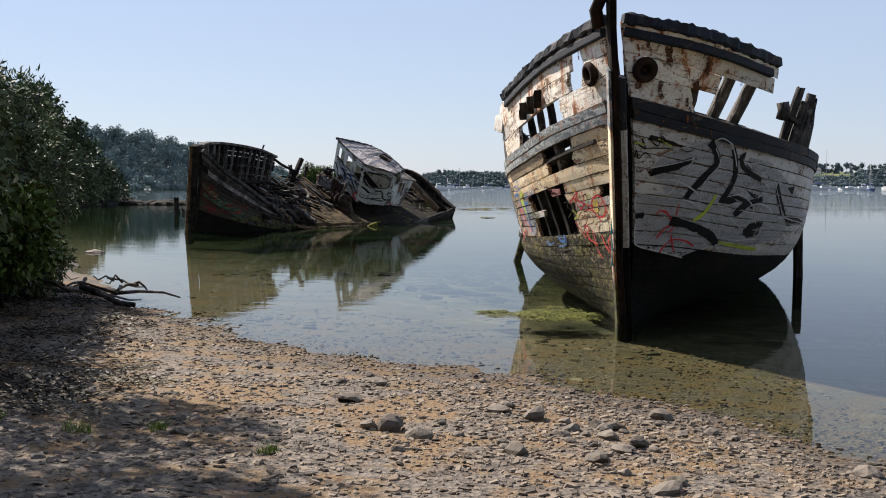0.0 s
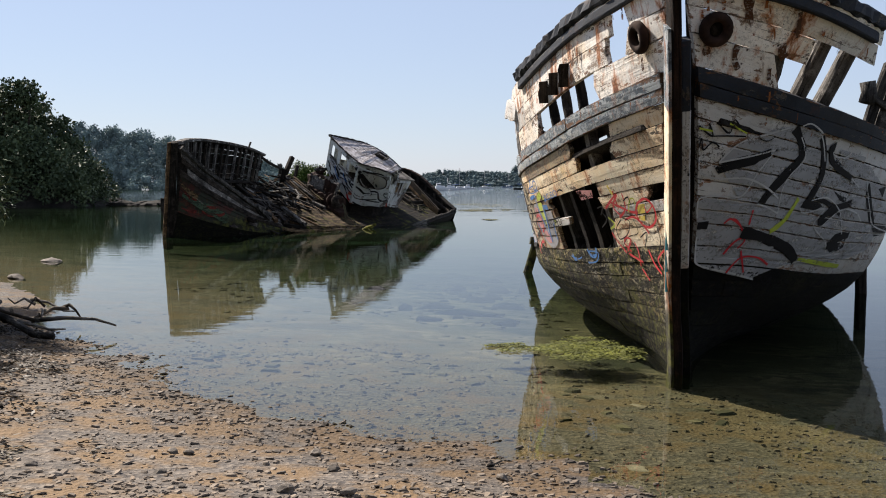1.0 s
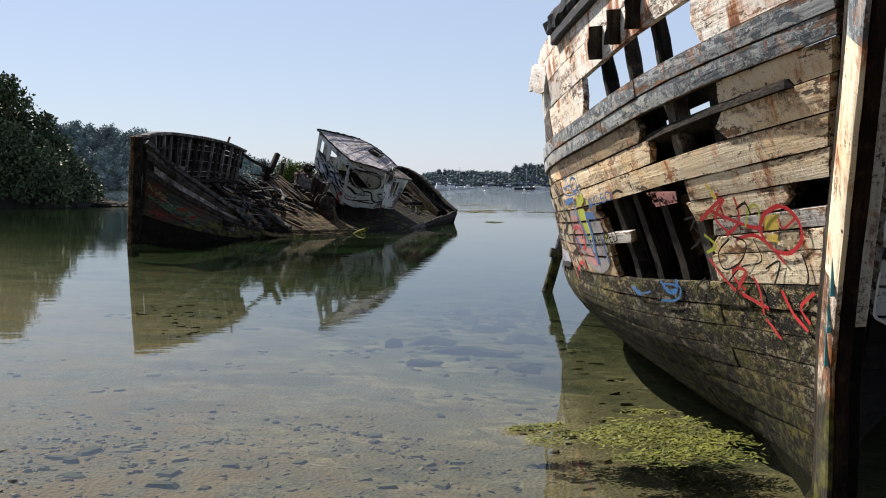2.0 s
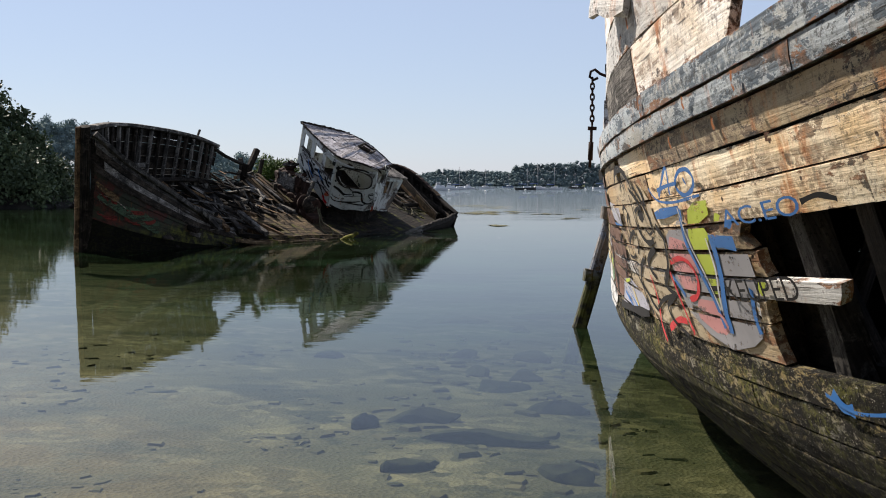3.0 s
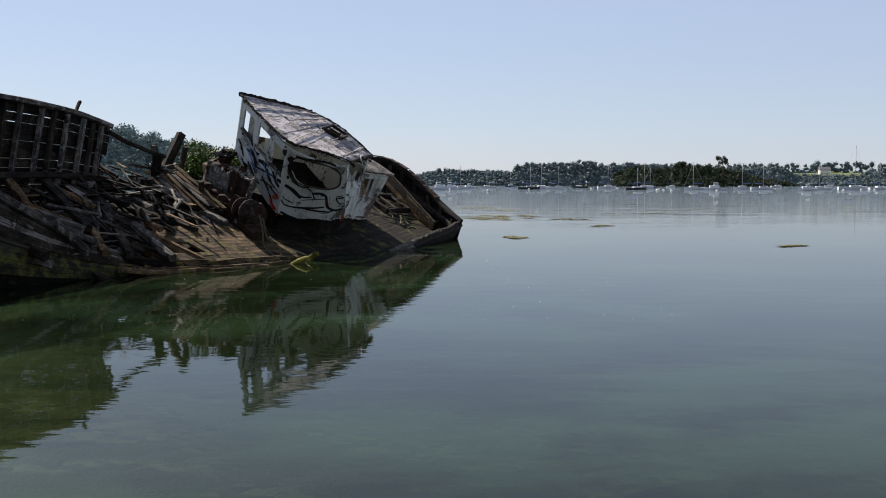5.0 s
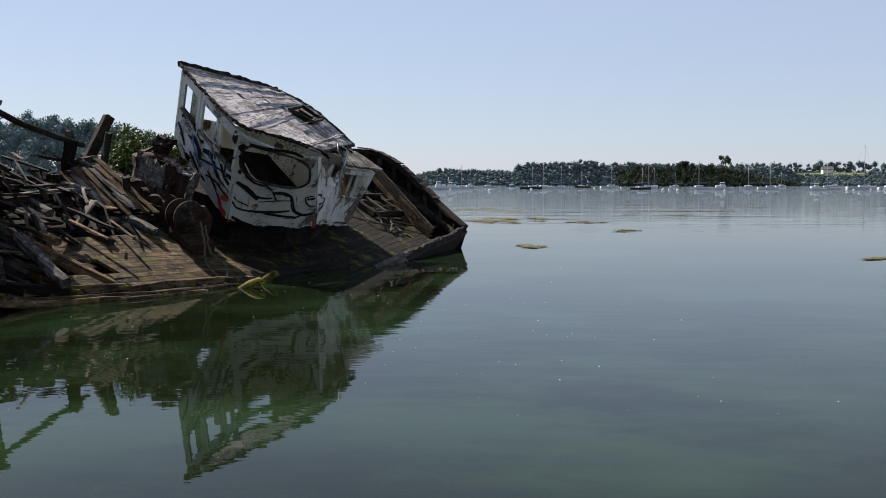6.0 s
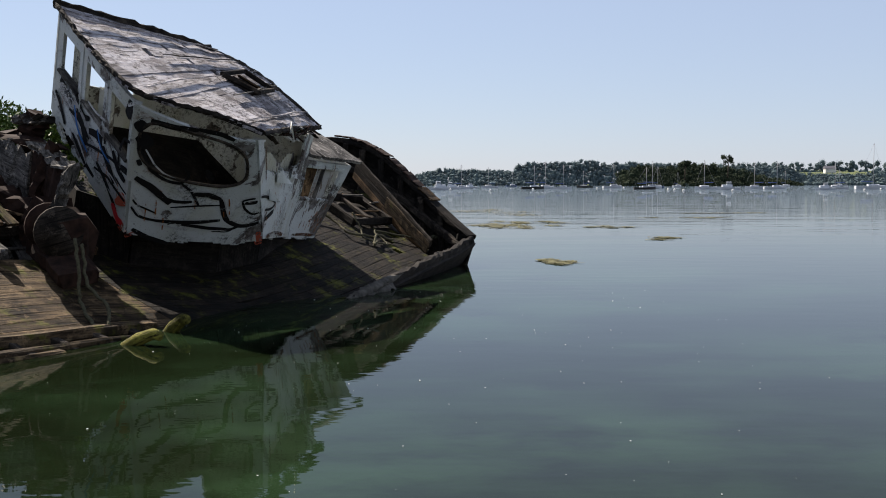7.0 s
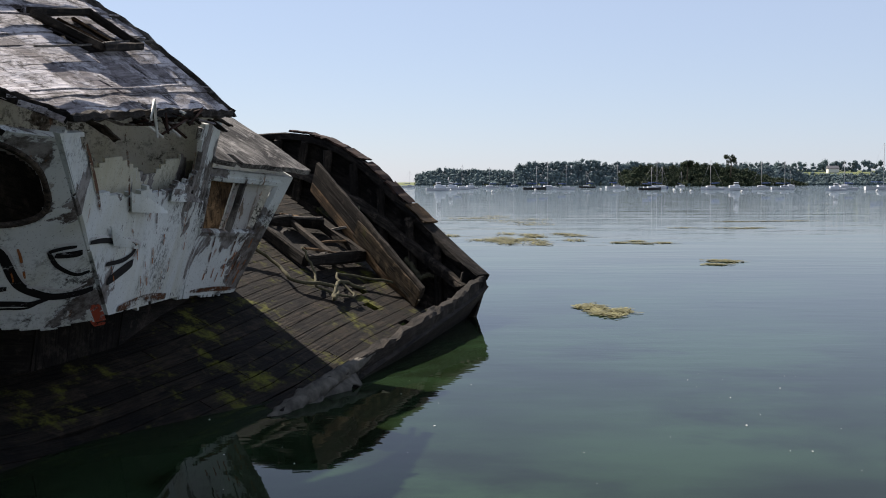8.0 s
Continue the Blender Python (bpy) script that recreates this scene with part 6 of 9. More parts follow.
# near-black sheet under the broken deck, standing in for the hold's shade
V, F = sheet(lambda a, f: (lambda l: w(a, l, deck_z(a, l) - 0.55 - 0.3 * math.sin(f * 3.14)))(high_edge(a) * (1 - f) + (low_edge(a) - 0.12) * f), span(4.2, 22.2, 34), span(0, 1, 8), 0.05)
link("hold_ceiling", mesh_from("hold_ceiling", V, F, SHADE_BLACK), trawler)
# deck beams left bare at the low side
for i, a in enumerate((4.6, 5.3, 6.0, 6.7, 7.4, 8.1, 8.8)):
    l1 = low_edge(a) - 0.02
    beam("deck_beam", on_deck(a - 0.15, l1 - 1.5, -0.02), on_deck(a + 0.1, l1, -0.04), 0.13, 0.16, BROWN_WOOD if i > 1 else GREY_WOOD, trawler, seed=i, wear=0.12)
for i, (a, l, n) in enumerate(((5.6, -1.35, 1.8), (5.75, -1.1, 2.3), (5.5, -0.85, 1.6))):
    beam("loose_deck_plank", on_deck(a, l, 0.14), on_deck(a + n, l + 0.45, 0.16), 0.2, 0.04, GREY_WOOD, trawler, seed=i + 40, wear=0.06)
# fallen timbers
rnd = random.Random(21)
for i in range(290):
    a = rnd.uniform(4.1, 12.8)
    f = rnd.random() * (1.0 if a < 6.5 else 0.62)
    l = high_edge(a) * 0.96 * (1 - f) + (low_edge(a) - (0.5 if a > 5.5 else 0.9)) * f
    if a > 7.9:
        l = min(l, -1.15)
    p = on_deck(a, l, rnd.uniform(-0.35, 0.08) + (0.25 if f < 0.35 else 0))
    n = rnd.uniform(0.4, 2.0)
    kind = rnd.random()
    if kind < 0.36:     # down the slope of the deck
        d = Vector((0.94, -0.35, -0.455 + rnd.uniform(-.2, .2))) + Vector((rnd.uniform(-.5, .5), rnd.uniform(-.6, .6), 0))
        n = min(n, 0.8) if a > 7.9 else n
    elif kind < 0.93:   # along the ship
        d = Vector((0.35, 0.94, rnd.uniform(-.15, .1))) + Vector((rnd.uniform(-.3, .3), rnd.uniform(-.2, .2), 0))
    else:
        d = Vector((rnd.uniform(-.4, .4), rnd.uniform(-.4, .4), 0.6))
        n *= 0.5
    thin = rnd.random() < 0.55
    beam("fallen_timber", p, p + d.normalized() * n, rnd.uniform(0.14, 0.26) if thin else rnd.uniform(0.09, 0.16), rnd.uniform(0.025, 0.045) if thin else rnd.uniform(0.09, 0.15), rnd.choice((DARK_WOOD, GREY_WOOD, GREY_WOOD, SHADE_BLACK, DARK_WOOD, BROWN_WOOD)), trawler, seed=i + 100, wear=0.2)
beam("samson_post", on_deck(12.9, -3.2, -0.2) + Vector((-0.28, 0, 0)), (-6.6, 49.72, 2.98), 0.18, 0.2, DARK_WOOD, trawler, "dark standing post", wear=0.1)
# coaming across the deck, its boards catching the sun
C0, C1 = w(13.3, -3.7, 2.2), w(11.9, -0.62, 0.82)
planked(lambda u, v: C0.lerp(C1, v) + Vector((-0.08, -0.1, -0.5 + 0.5 * u)), 17, trawler, [BROWN_WOOD, GREY_WOOD, BROWN_WOOD], name="coaming_board", thick=0.03, seg=3, seed=31, jitter=0.2, ragged=0.25)
for i in range(4):
    d = Vector((0.10, 0.26, 0.0)) * i
    beam("coaming", C0 + d + Vector((0, 0, 0.02)), C1 + d + Vector((0, 0, 0.04 - 0.03 * i)), 0.16, 0.12, (BROWN_WOOD, GREY_WOOD, DARK_WOOD, BROWN_WOOD)[i], trawler, seed=60 + i, seg=8, wear=0.14)
for i in range(14):
    p = C0.lerp(C1, 0.2 + 0.05 * i) + Vector((rnd.uniform(0, .5), rnd.uniform(0, .5), 0.06))
    beam("splinter", p, p + Vector((rnd.uniform(-.2, .5), rnd.uniform(-.3, .3), rnd.uniform(-.3, .1))), 0.05, 0.03, rnd.choice((BROWN_WOOD, GREY_WOOD)), trawler, seed=200 + i, wear=0.2)
# bared beams beside the sunlit deck, and a collapsed stretch of boards before the winch
for i, (p, q) in enumerate((((-6.60, 40.8, 1.05), (-6.28, 41.45, .5)), ((-6.63, 42.73, .88), (-6.1, 41.95, .45)), ((-6.49, 43.84, .86), (-5.85, 42.6, .38)), ((-6.19, 44.05, .9), (-5.2, 43.2, .28)), ((-8.3, 43.0, 1.8), (-6.75, 40.9, .9)), ((-7.9, 43.9, 1.75), (-6.5, 42.2, .9)))):
    beam("deck_beam", p, q, 0.15, 0.14, (GREY_WOOD, BROWN_WOOD, DARK_WOOD)[i % 3], trawler, seed=500 + i, seg=8, wear=0.2)
T0, T1, B0, B1 = Vector((-6.75, 47.3, 1.93)), Vector((-6.3, 48.0, 2.12)), Vector((-5.55, 46.55, .95)), Vector((-4.75, 47.1, .92))
for i in range(7):
    f = i / 6
    p, q = T0.lerp(T1, f), B0.lerp(B1, f)
    k = rnd.uniform(0, 0.12)
    beam("fallen_board", p.lerp(q, k), p.lerp(q, 1 - rnd.uniform(0.15, 0.4)) + Vector((0, 0, rnd.uniform(-.03, .05))), 0.14, 0.035, (SUNLIT_DECK_WOOD, GREY_WOOD, BROWN_WOOD)[i % 3], trawler, seed=520 + i, seg=8, wear=0.18, up=(0.55, -0.35, 0.75))
for i in range(110):
    a, l = rnd.uniform(4.6, 11.6), rnd.uniform(-2.9, -0.7)
    p = on_deck(a, l, rnd.uniform(0.12, 0.5))
    d = Vector((0.45 + rnd.uniform(-.3, .3), rnd.uniform(-.75, .3), -0.32 + rnd.uniform(-.2, .2))).normalized()
    beam("splinter", p, p + d * rnd.uniform(0.3, 1.3), rnd.uniform(0.025, 0.08), rnd.uniform(0.015, 0.05), rnd.choice((DARK_WOOD, DARK_WOOD, GREY_WOOD, BROWN_WOOD, SHADE_BLACK)), trawler, seed=600 + i, wear=0.3)


def last_a(l):
    """Where the after deck ends at the stern coaming."""
    return 19.95 + (1.21 - l) * 0.61


# deck planks: the forward patch coloured as sunlit, the deck aft as shaded
for k in range(13):
    l0 = 0.98 - k * 0.142
    a0 = 8.15 + rnd.uniform(0, 0.35) if l0 > -0.65 else 12.3
    cuts = [a0, 12.2] if l0 > -0.65 else [a0]
    cuts += [15.2 + rnd.uniform(0, 2), 19 + rnd.uniform(0, 1), 22.2]
    for a, b in zip(cuts, cuts[1:]):
        if 0.1 < l0 < 0.45 and a < 9:
            a = 9.25
        b = min(b, last_a(l0 + 0.2))
        if b - a < 0.3:
            continue
        if a > 13 and rnd.random() < 0.3:
            b -= rnd.uniform(0.1, 0.3)
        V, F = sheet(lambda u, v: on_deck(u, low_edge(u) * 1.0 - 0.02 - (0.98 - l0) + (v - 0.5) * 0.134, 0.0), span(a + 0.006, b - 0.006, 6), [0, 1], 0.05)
        link("deck_plank", mesh_from("deck_plank", V, F, SUNLIT_DECK_WOOD if b < 12.5 else SHADED_DECK_WOOD), trawler)
for k in range(13, 33):
    l0 = 0.98 - k * 0.142
    cuts = [12.6, 15.2 + rnd.uniform(0, 2), 18 + rnd.uniform(0, 1), 22.3]
    for a, b in zip(cuts, cuts[1:]):
        b = min(b, last_a(l0 + 0.2))
        if b - a < 0.3:
            continue
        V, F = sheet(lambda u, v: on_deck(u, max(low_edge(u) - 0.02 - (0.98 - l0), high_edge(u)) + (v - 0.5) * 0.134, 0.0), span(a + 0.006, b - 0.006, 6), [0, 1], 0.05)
        link("deck_plank", mesh_from("deck_plank", V, F, SHADED_DECK_WOOD), trawler)
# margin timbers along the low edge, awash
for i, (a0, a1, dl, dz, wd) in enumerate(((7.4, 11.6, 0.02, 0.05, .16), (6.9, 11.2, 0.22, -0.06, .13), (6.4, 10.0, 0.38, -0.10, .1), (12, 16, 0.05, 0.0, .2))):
    swept("margin_timber", [w(a, low_edge(a) + dl, low_z(a) + dz) for a in span(a0, a1, 8)], wd, 0.12, SUNLIT_DECK_WOOD if i < 3 else SHADED_DECK_WOOD, trawler, "", 0.25, 70 + i)
for i in range(9):
    a = 7.2 + i * 0.5
    beam("frame_head", w(a, low_edge(a) + 0.02, low_z(a) + 0.02), w(a + 0.05, low_edge(a) + 0.36, low_z(a) - 0.12), 0.1, 0.1, DARK_WOOD, trawler, seed=i, wear=0.15)
beam("fallen_timber", w(7.0, -0.2, 0.3), w(8.1, 0.35, 0.12), 0.16, 0.14, SHADED_DECK_WOOD, trawler, seed=8, wear=0.15)

# stern: inner transom, its frames, rails and rusty plates
ST_LOW = spline([(-3.1, 58.4, 1.55), (-2.4, 58.1, 1.25), (-1.2, 57.5, .7), (-.2, 56.8, .25), (.38, 55.9, .0)])
ST_TOP = spline([(-3.0, 58.2, 2.5), (-2.1, 57.75, 2.5), (-1.25, 57.4, 2.15), (-.3, 56.9, 1.27), (.57, 56.0, .5)])
planked(ruled(ST_LOW, ST_TOP), 6, trawler, [SHADE_BLACK, DARK_WOOD, SHADE_BLACK], name="transom_plank", seed=9, seg=10, ragged=0.0, thick=0.06)
for i in range(9):
    u = 0.06 + i * 0.11
    beam("stern_frame", ST_LOW(u) + Vector((-0.06, -0.14, -.1)), ST_TOP(u) + Vector((-0.06, -0.14, -0.02)), 0.12, 0.09, DARK_WOOD if i % 4 else SHADE_BLACK, trawler, seed=i, up=(0, 1, 0), wear=0.2)
swept("stern_rail", [ST_TOP(u) + Vector((0, -0.02, 0.04)) for u in span(0, 1, 16)], 0.26, 0.12, DARK_WOOD, trawler, "dark worn stern rail", 0.1, 3)
swept("stern_stringer", [ST_LOW(u).lerp(ST_TOP(u), 0.62) + Vector((-0.08, -0.18, 0)) for u in span(0.1, 0.95, 24)], 0.1, 0.14, DARK_WOOD, trawler, "", 0.25, 4)
for i in range(7):
    u = 0.2 + i * 0.085
    p, q = ST_TOP(u) + Vector((0.03, 0, 0.12)), ST_TOP(u + 0.075) + Vector((0.03, 0, 0.12))
    beam("rust_plate", p, q, 0.3, 0.035, RUSTY if i < 6 else BROWN_WOOD, trawler, "red rusted plate", wear=0.14, seed=i)
# high side of the quarter, seen past the cabin
planked(ruled(spline([(-5.6, 53.5, 2.0), (-4.2, 56.4, 1.9), (-3.1, 58.4, 1.55)]), spline([(-5.4, 53.3, 2.75), (-4.05, 56.2, 2.7), (-3.0, 58.2, 2.5)])), 4, trawler, [SHADE_BLACK], seed=12)
# long coaming before the transom
K0, K1 = Vector((-1.72, 56.0, 1.93)), Vector((-0.25, 54.15, 0.4))
for i in range(3):
    d = (K1 - K0).normalized()
    off = d.cross(Vector((0.45, -0.7, 0.5))).normalized().cross(d) * (0.155 * (1 - i))
    beam("stern_coaming", K0 + off, K1 + off + (K0 - K1).normalized() * (0.0, 0.22, 0.1)[i], 0.05, 0.165, (DARK_WOOD, DARK_WOOD, BROWN_WOOD)[i], trawler, "broken dark coaming plank", seg=10, wear=0.1, seed=4 + i, up=(0.45, -0.7, 0.5))
beam("stern_coaming", K0.lerp(K1, 0.45) + Vector((-0.02, -0.12, 0.03)), K1 + Vector((-0.02, -0.06, 0.05)), 0.03, 0.26, SUNLIT_DECK_WOOD, trawler, seg=8, wear=0.16, seed=14, up=(0.45, -0.7, 0.5))
V, F = sheet(lambda u, v: Vector((-2.2, 57.2, 1.7)).lerp(Vector((-0.5, 56.3, 0.42)), u) + Vector((0.22, 0.42, 0.04)) * v, span(0, 1, 5), span(0, 1, 3), 0.05, lambda u, v: not 0.05 < u < 0.3)
link("stern_seat", mesh_from("stern_seat", V, F, SHADED_DECK_WOOD), trawler)
# low rail of the quarter and the hull under it
rail = spline([(-1.35, 49.7, -.08), (-.9, 51, .08), (-.25, 53, .26), (.2, 54.7, .36), (.57, 56.0, .5)])
swept("quarter_rail", [rail(u) for u in span(0, 1, 44)], 0.13, 0.15, DARK_WOOD, trawler, "dark rotten rail", 0.35, 6)
V, F = sheet(lambda u, v: rail(u) + Vector((0.06 - 0.5 * v, 0.1 * v, -0.05 - 0.75 * v)), span(0, 1, 12), span(0, 1, 3), -0.05)
link("quarter_planking", mesh_from("quarter_planking", V, F, SHADE_BLACK), trawler)
V, F = sheet(lambda u, v: ST_LOW(u).lerp(ST_TOP(u), 1 - v) + Vector((0.05 - 0.15 * v, 0.08 - 0.2 * v, -0.05 - 0.5 * v * u)), span(0, 1, 12), span(0, 1, 4), 0.05)
link("transom_planking", mesh_from("transom_planking", V, F, DARK_WOOD), trawler)
beam("rudder_head", (0.2, 56.3, -0.35), (0.42, 56.45, 0.2), 0.16, 0.14, DARK_WOOD, trawler)
# torn canvas lying over the rail
CANVAS = plain("grey_sodden_canvas", (0.062, 0.057, 0.047), 0.9, 0, 0.6, 8)
canvas = thing("torn_canvas", "grey sodden canvas lying along the wreck's rail", "canvas")
V, F = [], []
for i in range(49):
    f = i / 48
    c = rail(0.0 + 0.34 * f) + Vector((0.03, 0, 0.04))
    r = 0.02 + 0.075 * math.sin(math.pi * min(1, 0.08 + f * 0.95)) ** 0.6
    for k in range(16):
        an = 2 * math.pi * k / 16
        d = Vector((math.cos(an), 0.2 * math.cos(an), 0.8 * math.sin(an)))
        V.append(c + d * r * (1 + 0.45 * noise.noise(Vector((f * 16, math.cos(an) * 1.6, math.sin(an) * 1.6))) + 0.16 * noise.noise(Vector((f * 50, k * 0.9, 3)))))
F = [(i * 16 + k, i * 16 + (k + 1) % 16, i * 16 + 16 + (k + 1) % 16, i * 16 + 16 + k) for i in range(48) for k in range(16)]
link("cloth", mesh_from("cloth", V, F + [tuple(range(15, -1, -1)), tuple(range(768, 784))], CANVAS, True), canvas)
V, F = sheet(lambda u, v: rail(0.06 + 0.2 * u) + Vector((0.10 + 0.10 * v + 0.02 * math.sin(u * 20), 0, 0.02 - 0.22 * v * (0.6 + 0.4 * math.sin(u * 13)))), span(0, 1, 20), span(0, 1, 4), 0.012)
link("cloth_fold", mesh_from("cloth_fold", V, F, CANVAS, True), canvas)
# hatch on the after deck
hatch = thing("deck_hatch", "broken square wooden hatch frame on the after deck", "hatch")
H = [on_deck(19.5, -0.95, 0.12), on_deck(20.75, -0.6, 0.12), on_deck(20.3, 0.22, 0.12), on_deck(19.0, 0.08, 0.12)]
for i in range(4):
    beam("frame_side", H[i], H[(i + 1) % 4], 0.09, 0.14, DARK_WOOD, hatch, seed=i, wear=0.2)
for i in range(9):
    p = H[i % 4].lerp(H[(i + 1) % 4], 0.2 + 0.09 * i) + Vector((0, 0, 0.05))
    q = p + Vector((0.5 * math.sin(i * 2.1), 0.5 * math.cos(i * 2.1), 0.04 + 0.05 * math.sin(i)))
    beam("splinter", p, q, 0.07, 0.03, (DARK_WOOD, GREY_WOOD, BROWN_WOOD)[i % 3], hatch, seed=i + 30, wear=0.25)
beam("bar", H[0].lerp(H[1], 0.55), H[3].lerp(H[2], 0.5), 0.07, 0.07, DARK_WOOD, hatch)
# near-black sheet stands in for the shade in the well
V, F = sheet(lambda u, v: H[0].lerp(H[1], u).lerp(H[3].lerp(H[2], u), v) - Vector((0.04, 0, 0.10)), [0.02, 0.98], [0.02, 0.98], 0.02)
link("hatch_well", mesh_from("hatch_well", V, F, SHADE_BLACK), hatch)
# ropes
ROPE = plain("weedy_rope", (0.062, 0.057, 0.033), 0.95, 0, 0.5, 40)


def rope(label, pts, r=0.018, n=24, sag=0.0, seed=0):
    rnd = random.Random(seed)
    line = spline(pts)
    P = [line(i / n) + Vector((rnd.uniform(-1, 1), rnd.uniform(-1, 1), rnd.uniform(-1, 1))) * r * 0.7 for i in range(n + 1)]
    return tagged(link("rope", tube_mesh("rope", P, r, ROPE, 6)), label, "rope", "ropes on the wreck")


rope("frayed weedy rope hanging over the wreck's deck", [(-4.1, 46.7, 1.0), (-4.0, 46.5, .55), (-3.95, 46.4, .3), (-3.7, 46.0, .15), (-3.55, 45.85, .05)], 0.022, 30, seed=1)
rope("frayed weedy rope hanging over the wreck's deck", [(-4.05, 46.75, 0.95), (-3.9, 46.5, .5), (-3.6, 46.2, .3), (-3.5, 45.9, .12)], 0.02, 30, seed=2)
rope("green cord tangled on the after deck", [on_deck(18.2, -0.6, .25), on_deck(18.5, -.1, .1), on_deck(18.3, .3, .08), on_deck(18.7, .6, .1), on_deck(18.4, .75, .07), on_deck(18.9, .55, .1), on_deck(19.3, .7, .07)], 0.022, 40, seed=3)
rope("green cord tangled on the after deck", [on_deck(18.9, .1, .3), on_deck(18.8, .3, .1), on_deck(18.5, .5, .08), on_deck(18.8, .8, .08), on_deck(19.2, .4, .1), on_deck(20.1, .9, .1)], 0.015, 40, seed=4)
rope("pale cord looped on the stern frames", [(-1.2, 56.9, 1.5), (-1.1, 56.7, 1.2), (-1.15, 56.6, .95), (-.9, 56.5, .8), (-1.3, 56.3, .75)], 0.015, 30, seed=5)
rope("weedy net rags hanging inside the stern", [(-.5, 56.8, .75), (-.3, 56.6, .5), (-.1, 56.5, .52), (.1, 56.45, .35), (.3, 56.4, .4)], 0.04, 30, seed=6)

# ---- wheelhouse ----
wheelhouse = thing("wheelhouse", "peeling white wheelhouse with graffiti, tilted on the wreck's deck", "wheelhouse")
WH_UP = Vector((0.17, -0.03, 0.985)).normalized()
RA, RB, RC, RD, RU = Vector((-4.72, 48.2, 3.78)), Vector((-3.42, 46.95, 2.56)), Vector((-2.24, 47.65, 2.18)), Vector((-1.95, 50.85, 2.42)), Vector((-3.35, 50.4, 3.52))
# feet of the walls, which rake with the heeled deck
FA, FB, FC, FD, FU = Vector((-5.0, 48.55, 2.42)), Vector((-3.92, 48.0, 1.0)), Vector((-2.47, 49.2, 0.86)), Vector((-2.45, 51.3, 0.78)), RU - WH_UP * 1.35


def facet(a, b, fa, fb, bulge=0.0):
    """The surface of one wall: u from a to b, v from its foot to the roof."""
    out = (b - a).cross(a - fa).normalized() * (4 * bulge)
    return lambda u, v: fa.lerp(fb, u).lerp(a.lerp(b, u) - WH_UP * 0.03, v) + out * (u * (1 - u))


FRONT, CORNER, SIDE = facet(RA, RB, FA, FB), facet(RB, RC, FB, FC, 0.12), facet(RC, RD, FC, FD)
BACK, FARW = facet(RD, RU, FD, FU), facet(RU, RA, FU, FA)


def cabin_wall(name, P, keep=None, nu=14, nv=12, mat=None, label=""):
    V, F = sheet(P, span(0, 1, nu), span(0, 1, nv), 0.045, keep)
    return link(name, mesh_from(name, V, F, mat or CABIN_PAINT), wheelhouse, label)


def frayed(u, v, k):
    """The rotten foot of a wall."""
    return v < 0.015 + 0.03 * noise.noise(Vector((u * 4, k, 0.3))) + 0.012 * noise.noise(Vector((u * 19, k, 2.3)))


def oval(u, v):
    x, y = (u - 0.46) / 0.44, (v - 0.74) / 0.2
    return abs(x) ** 3 + abs(y) ** 3 > 1 and not frayed(u, v, 1)


front_wall = cabin_wall("front_wall", FRONT, lambda u, v: not (0.56 < v < 0.9 and (0.08 < u < 0.32 or 0.4 < u < 0.64 or 0.72 < u < 0.95)) and not (v < 0.12 and u < 0.5 and noise.noise(Vector((u * 9, v * 9, 3))) > 0) and not frayed(u, v, 2), 44, 48)
corner_wall = cabin_wall("corner_wall", CORNER, oval, 96, 90)
rim = []
for i in range(60):
    t = 2 * math.pi * i / 60
    c, q = math.cos(t), math.sin(t)
    k = (abs(c) ** 3 + abs(q) ** 3) ** (-1 / 3)
    rim.append(CORNER(0.46 + 0.445 * c * k, 0.74 + 0.203 * q * k) + Vector((0.03, -0.05, 0)))
link("window_rim", tube_mesh("window_rim", rim, 0.022, DARK_WOOD, 6, True), corner_wall, "black riveted window rim")
cabin_wall("side_wall", SIDE, lambda u, v: not (v > 0.70 + 0.10 * noise.noise(Vector((u * 5, 3, 1.5))) + 0.04 * noise.noise(Vector((u * 17, 3, 5))) and 0.10 + 0.05 * noise.noise(Vector((v * 9, 2, 0))) < u < 0.86 + 0.06 * noise.noise(Vector((v * 8, 7, 0)))) and not frayed(u, v, 3), 48, 48)
cabin_wall("back_wall", BACK)
cabin_wall("far_wall", FARW, lambda u, v: not (0.42 < v < 0.93 and (0.06 < u < 0.46 or 0.52 < u < 0.94)), 24, 20)
for P, u in ((FRONT, 0.36), (FRONT, 0.68), (FRONT, 0.99), (FRONT, 0.02), (SIDE, 0.02), (SIDE, 0.98)):
    beam("corner_post", P(u, 0.45) - WH_UP * 0.02, P(u, 1.0), 0.09, 0.09, CABIN_PAINT, wheelhouse, wear=0.08, up=(0, 1, 0))
for u0, u1 in ((0.07, 0.33), (0.39, 0.65), (0.71, 0.96)):
    beam("window_sill", FRONT(u0, 0.55) + Vector((-.02, -.02, 0)), FRONT(u1, 0.55) + Vector((-.02, -.02, 0)), 0.1, 0.05, GREY_WOOD, front_wall, wear=0.1)
INWARD = (FRONT(0.5, 0.6) - CORNER(0.5, 0.6)).cross(WH_UP).normalized()
INWARD = INWARD if INWARD.y > 0 else -INWARD
for u0, u1, v0, v1 in ((0.17, 0.34, 0.54, 0.92), (0.52, 0.66, 0.54, 0.80)):
    V, F = sheet(lambda u, v: FRONT(u0 + (u1 - u0) * u, v0 + (v1 - v0) * v) + INWARD * 0.09, span(0, 1, 12), span(0, 1, 12), 0.02, lambda u, v: v < 0.93 + 0.12 * noise.noise(Vector((u * 5, u0 * 9, 1))))
    link("window_board", mesh_from("window_board", V, F, CREAM_PANEL), front_wall, "yellowed board closing part of a window")
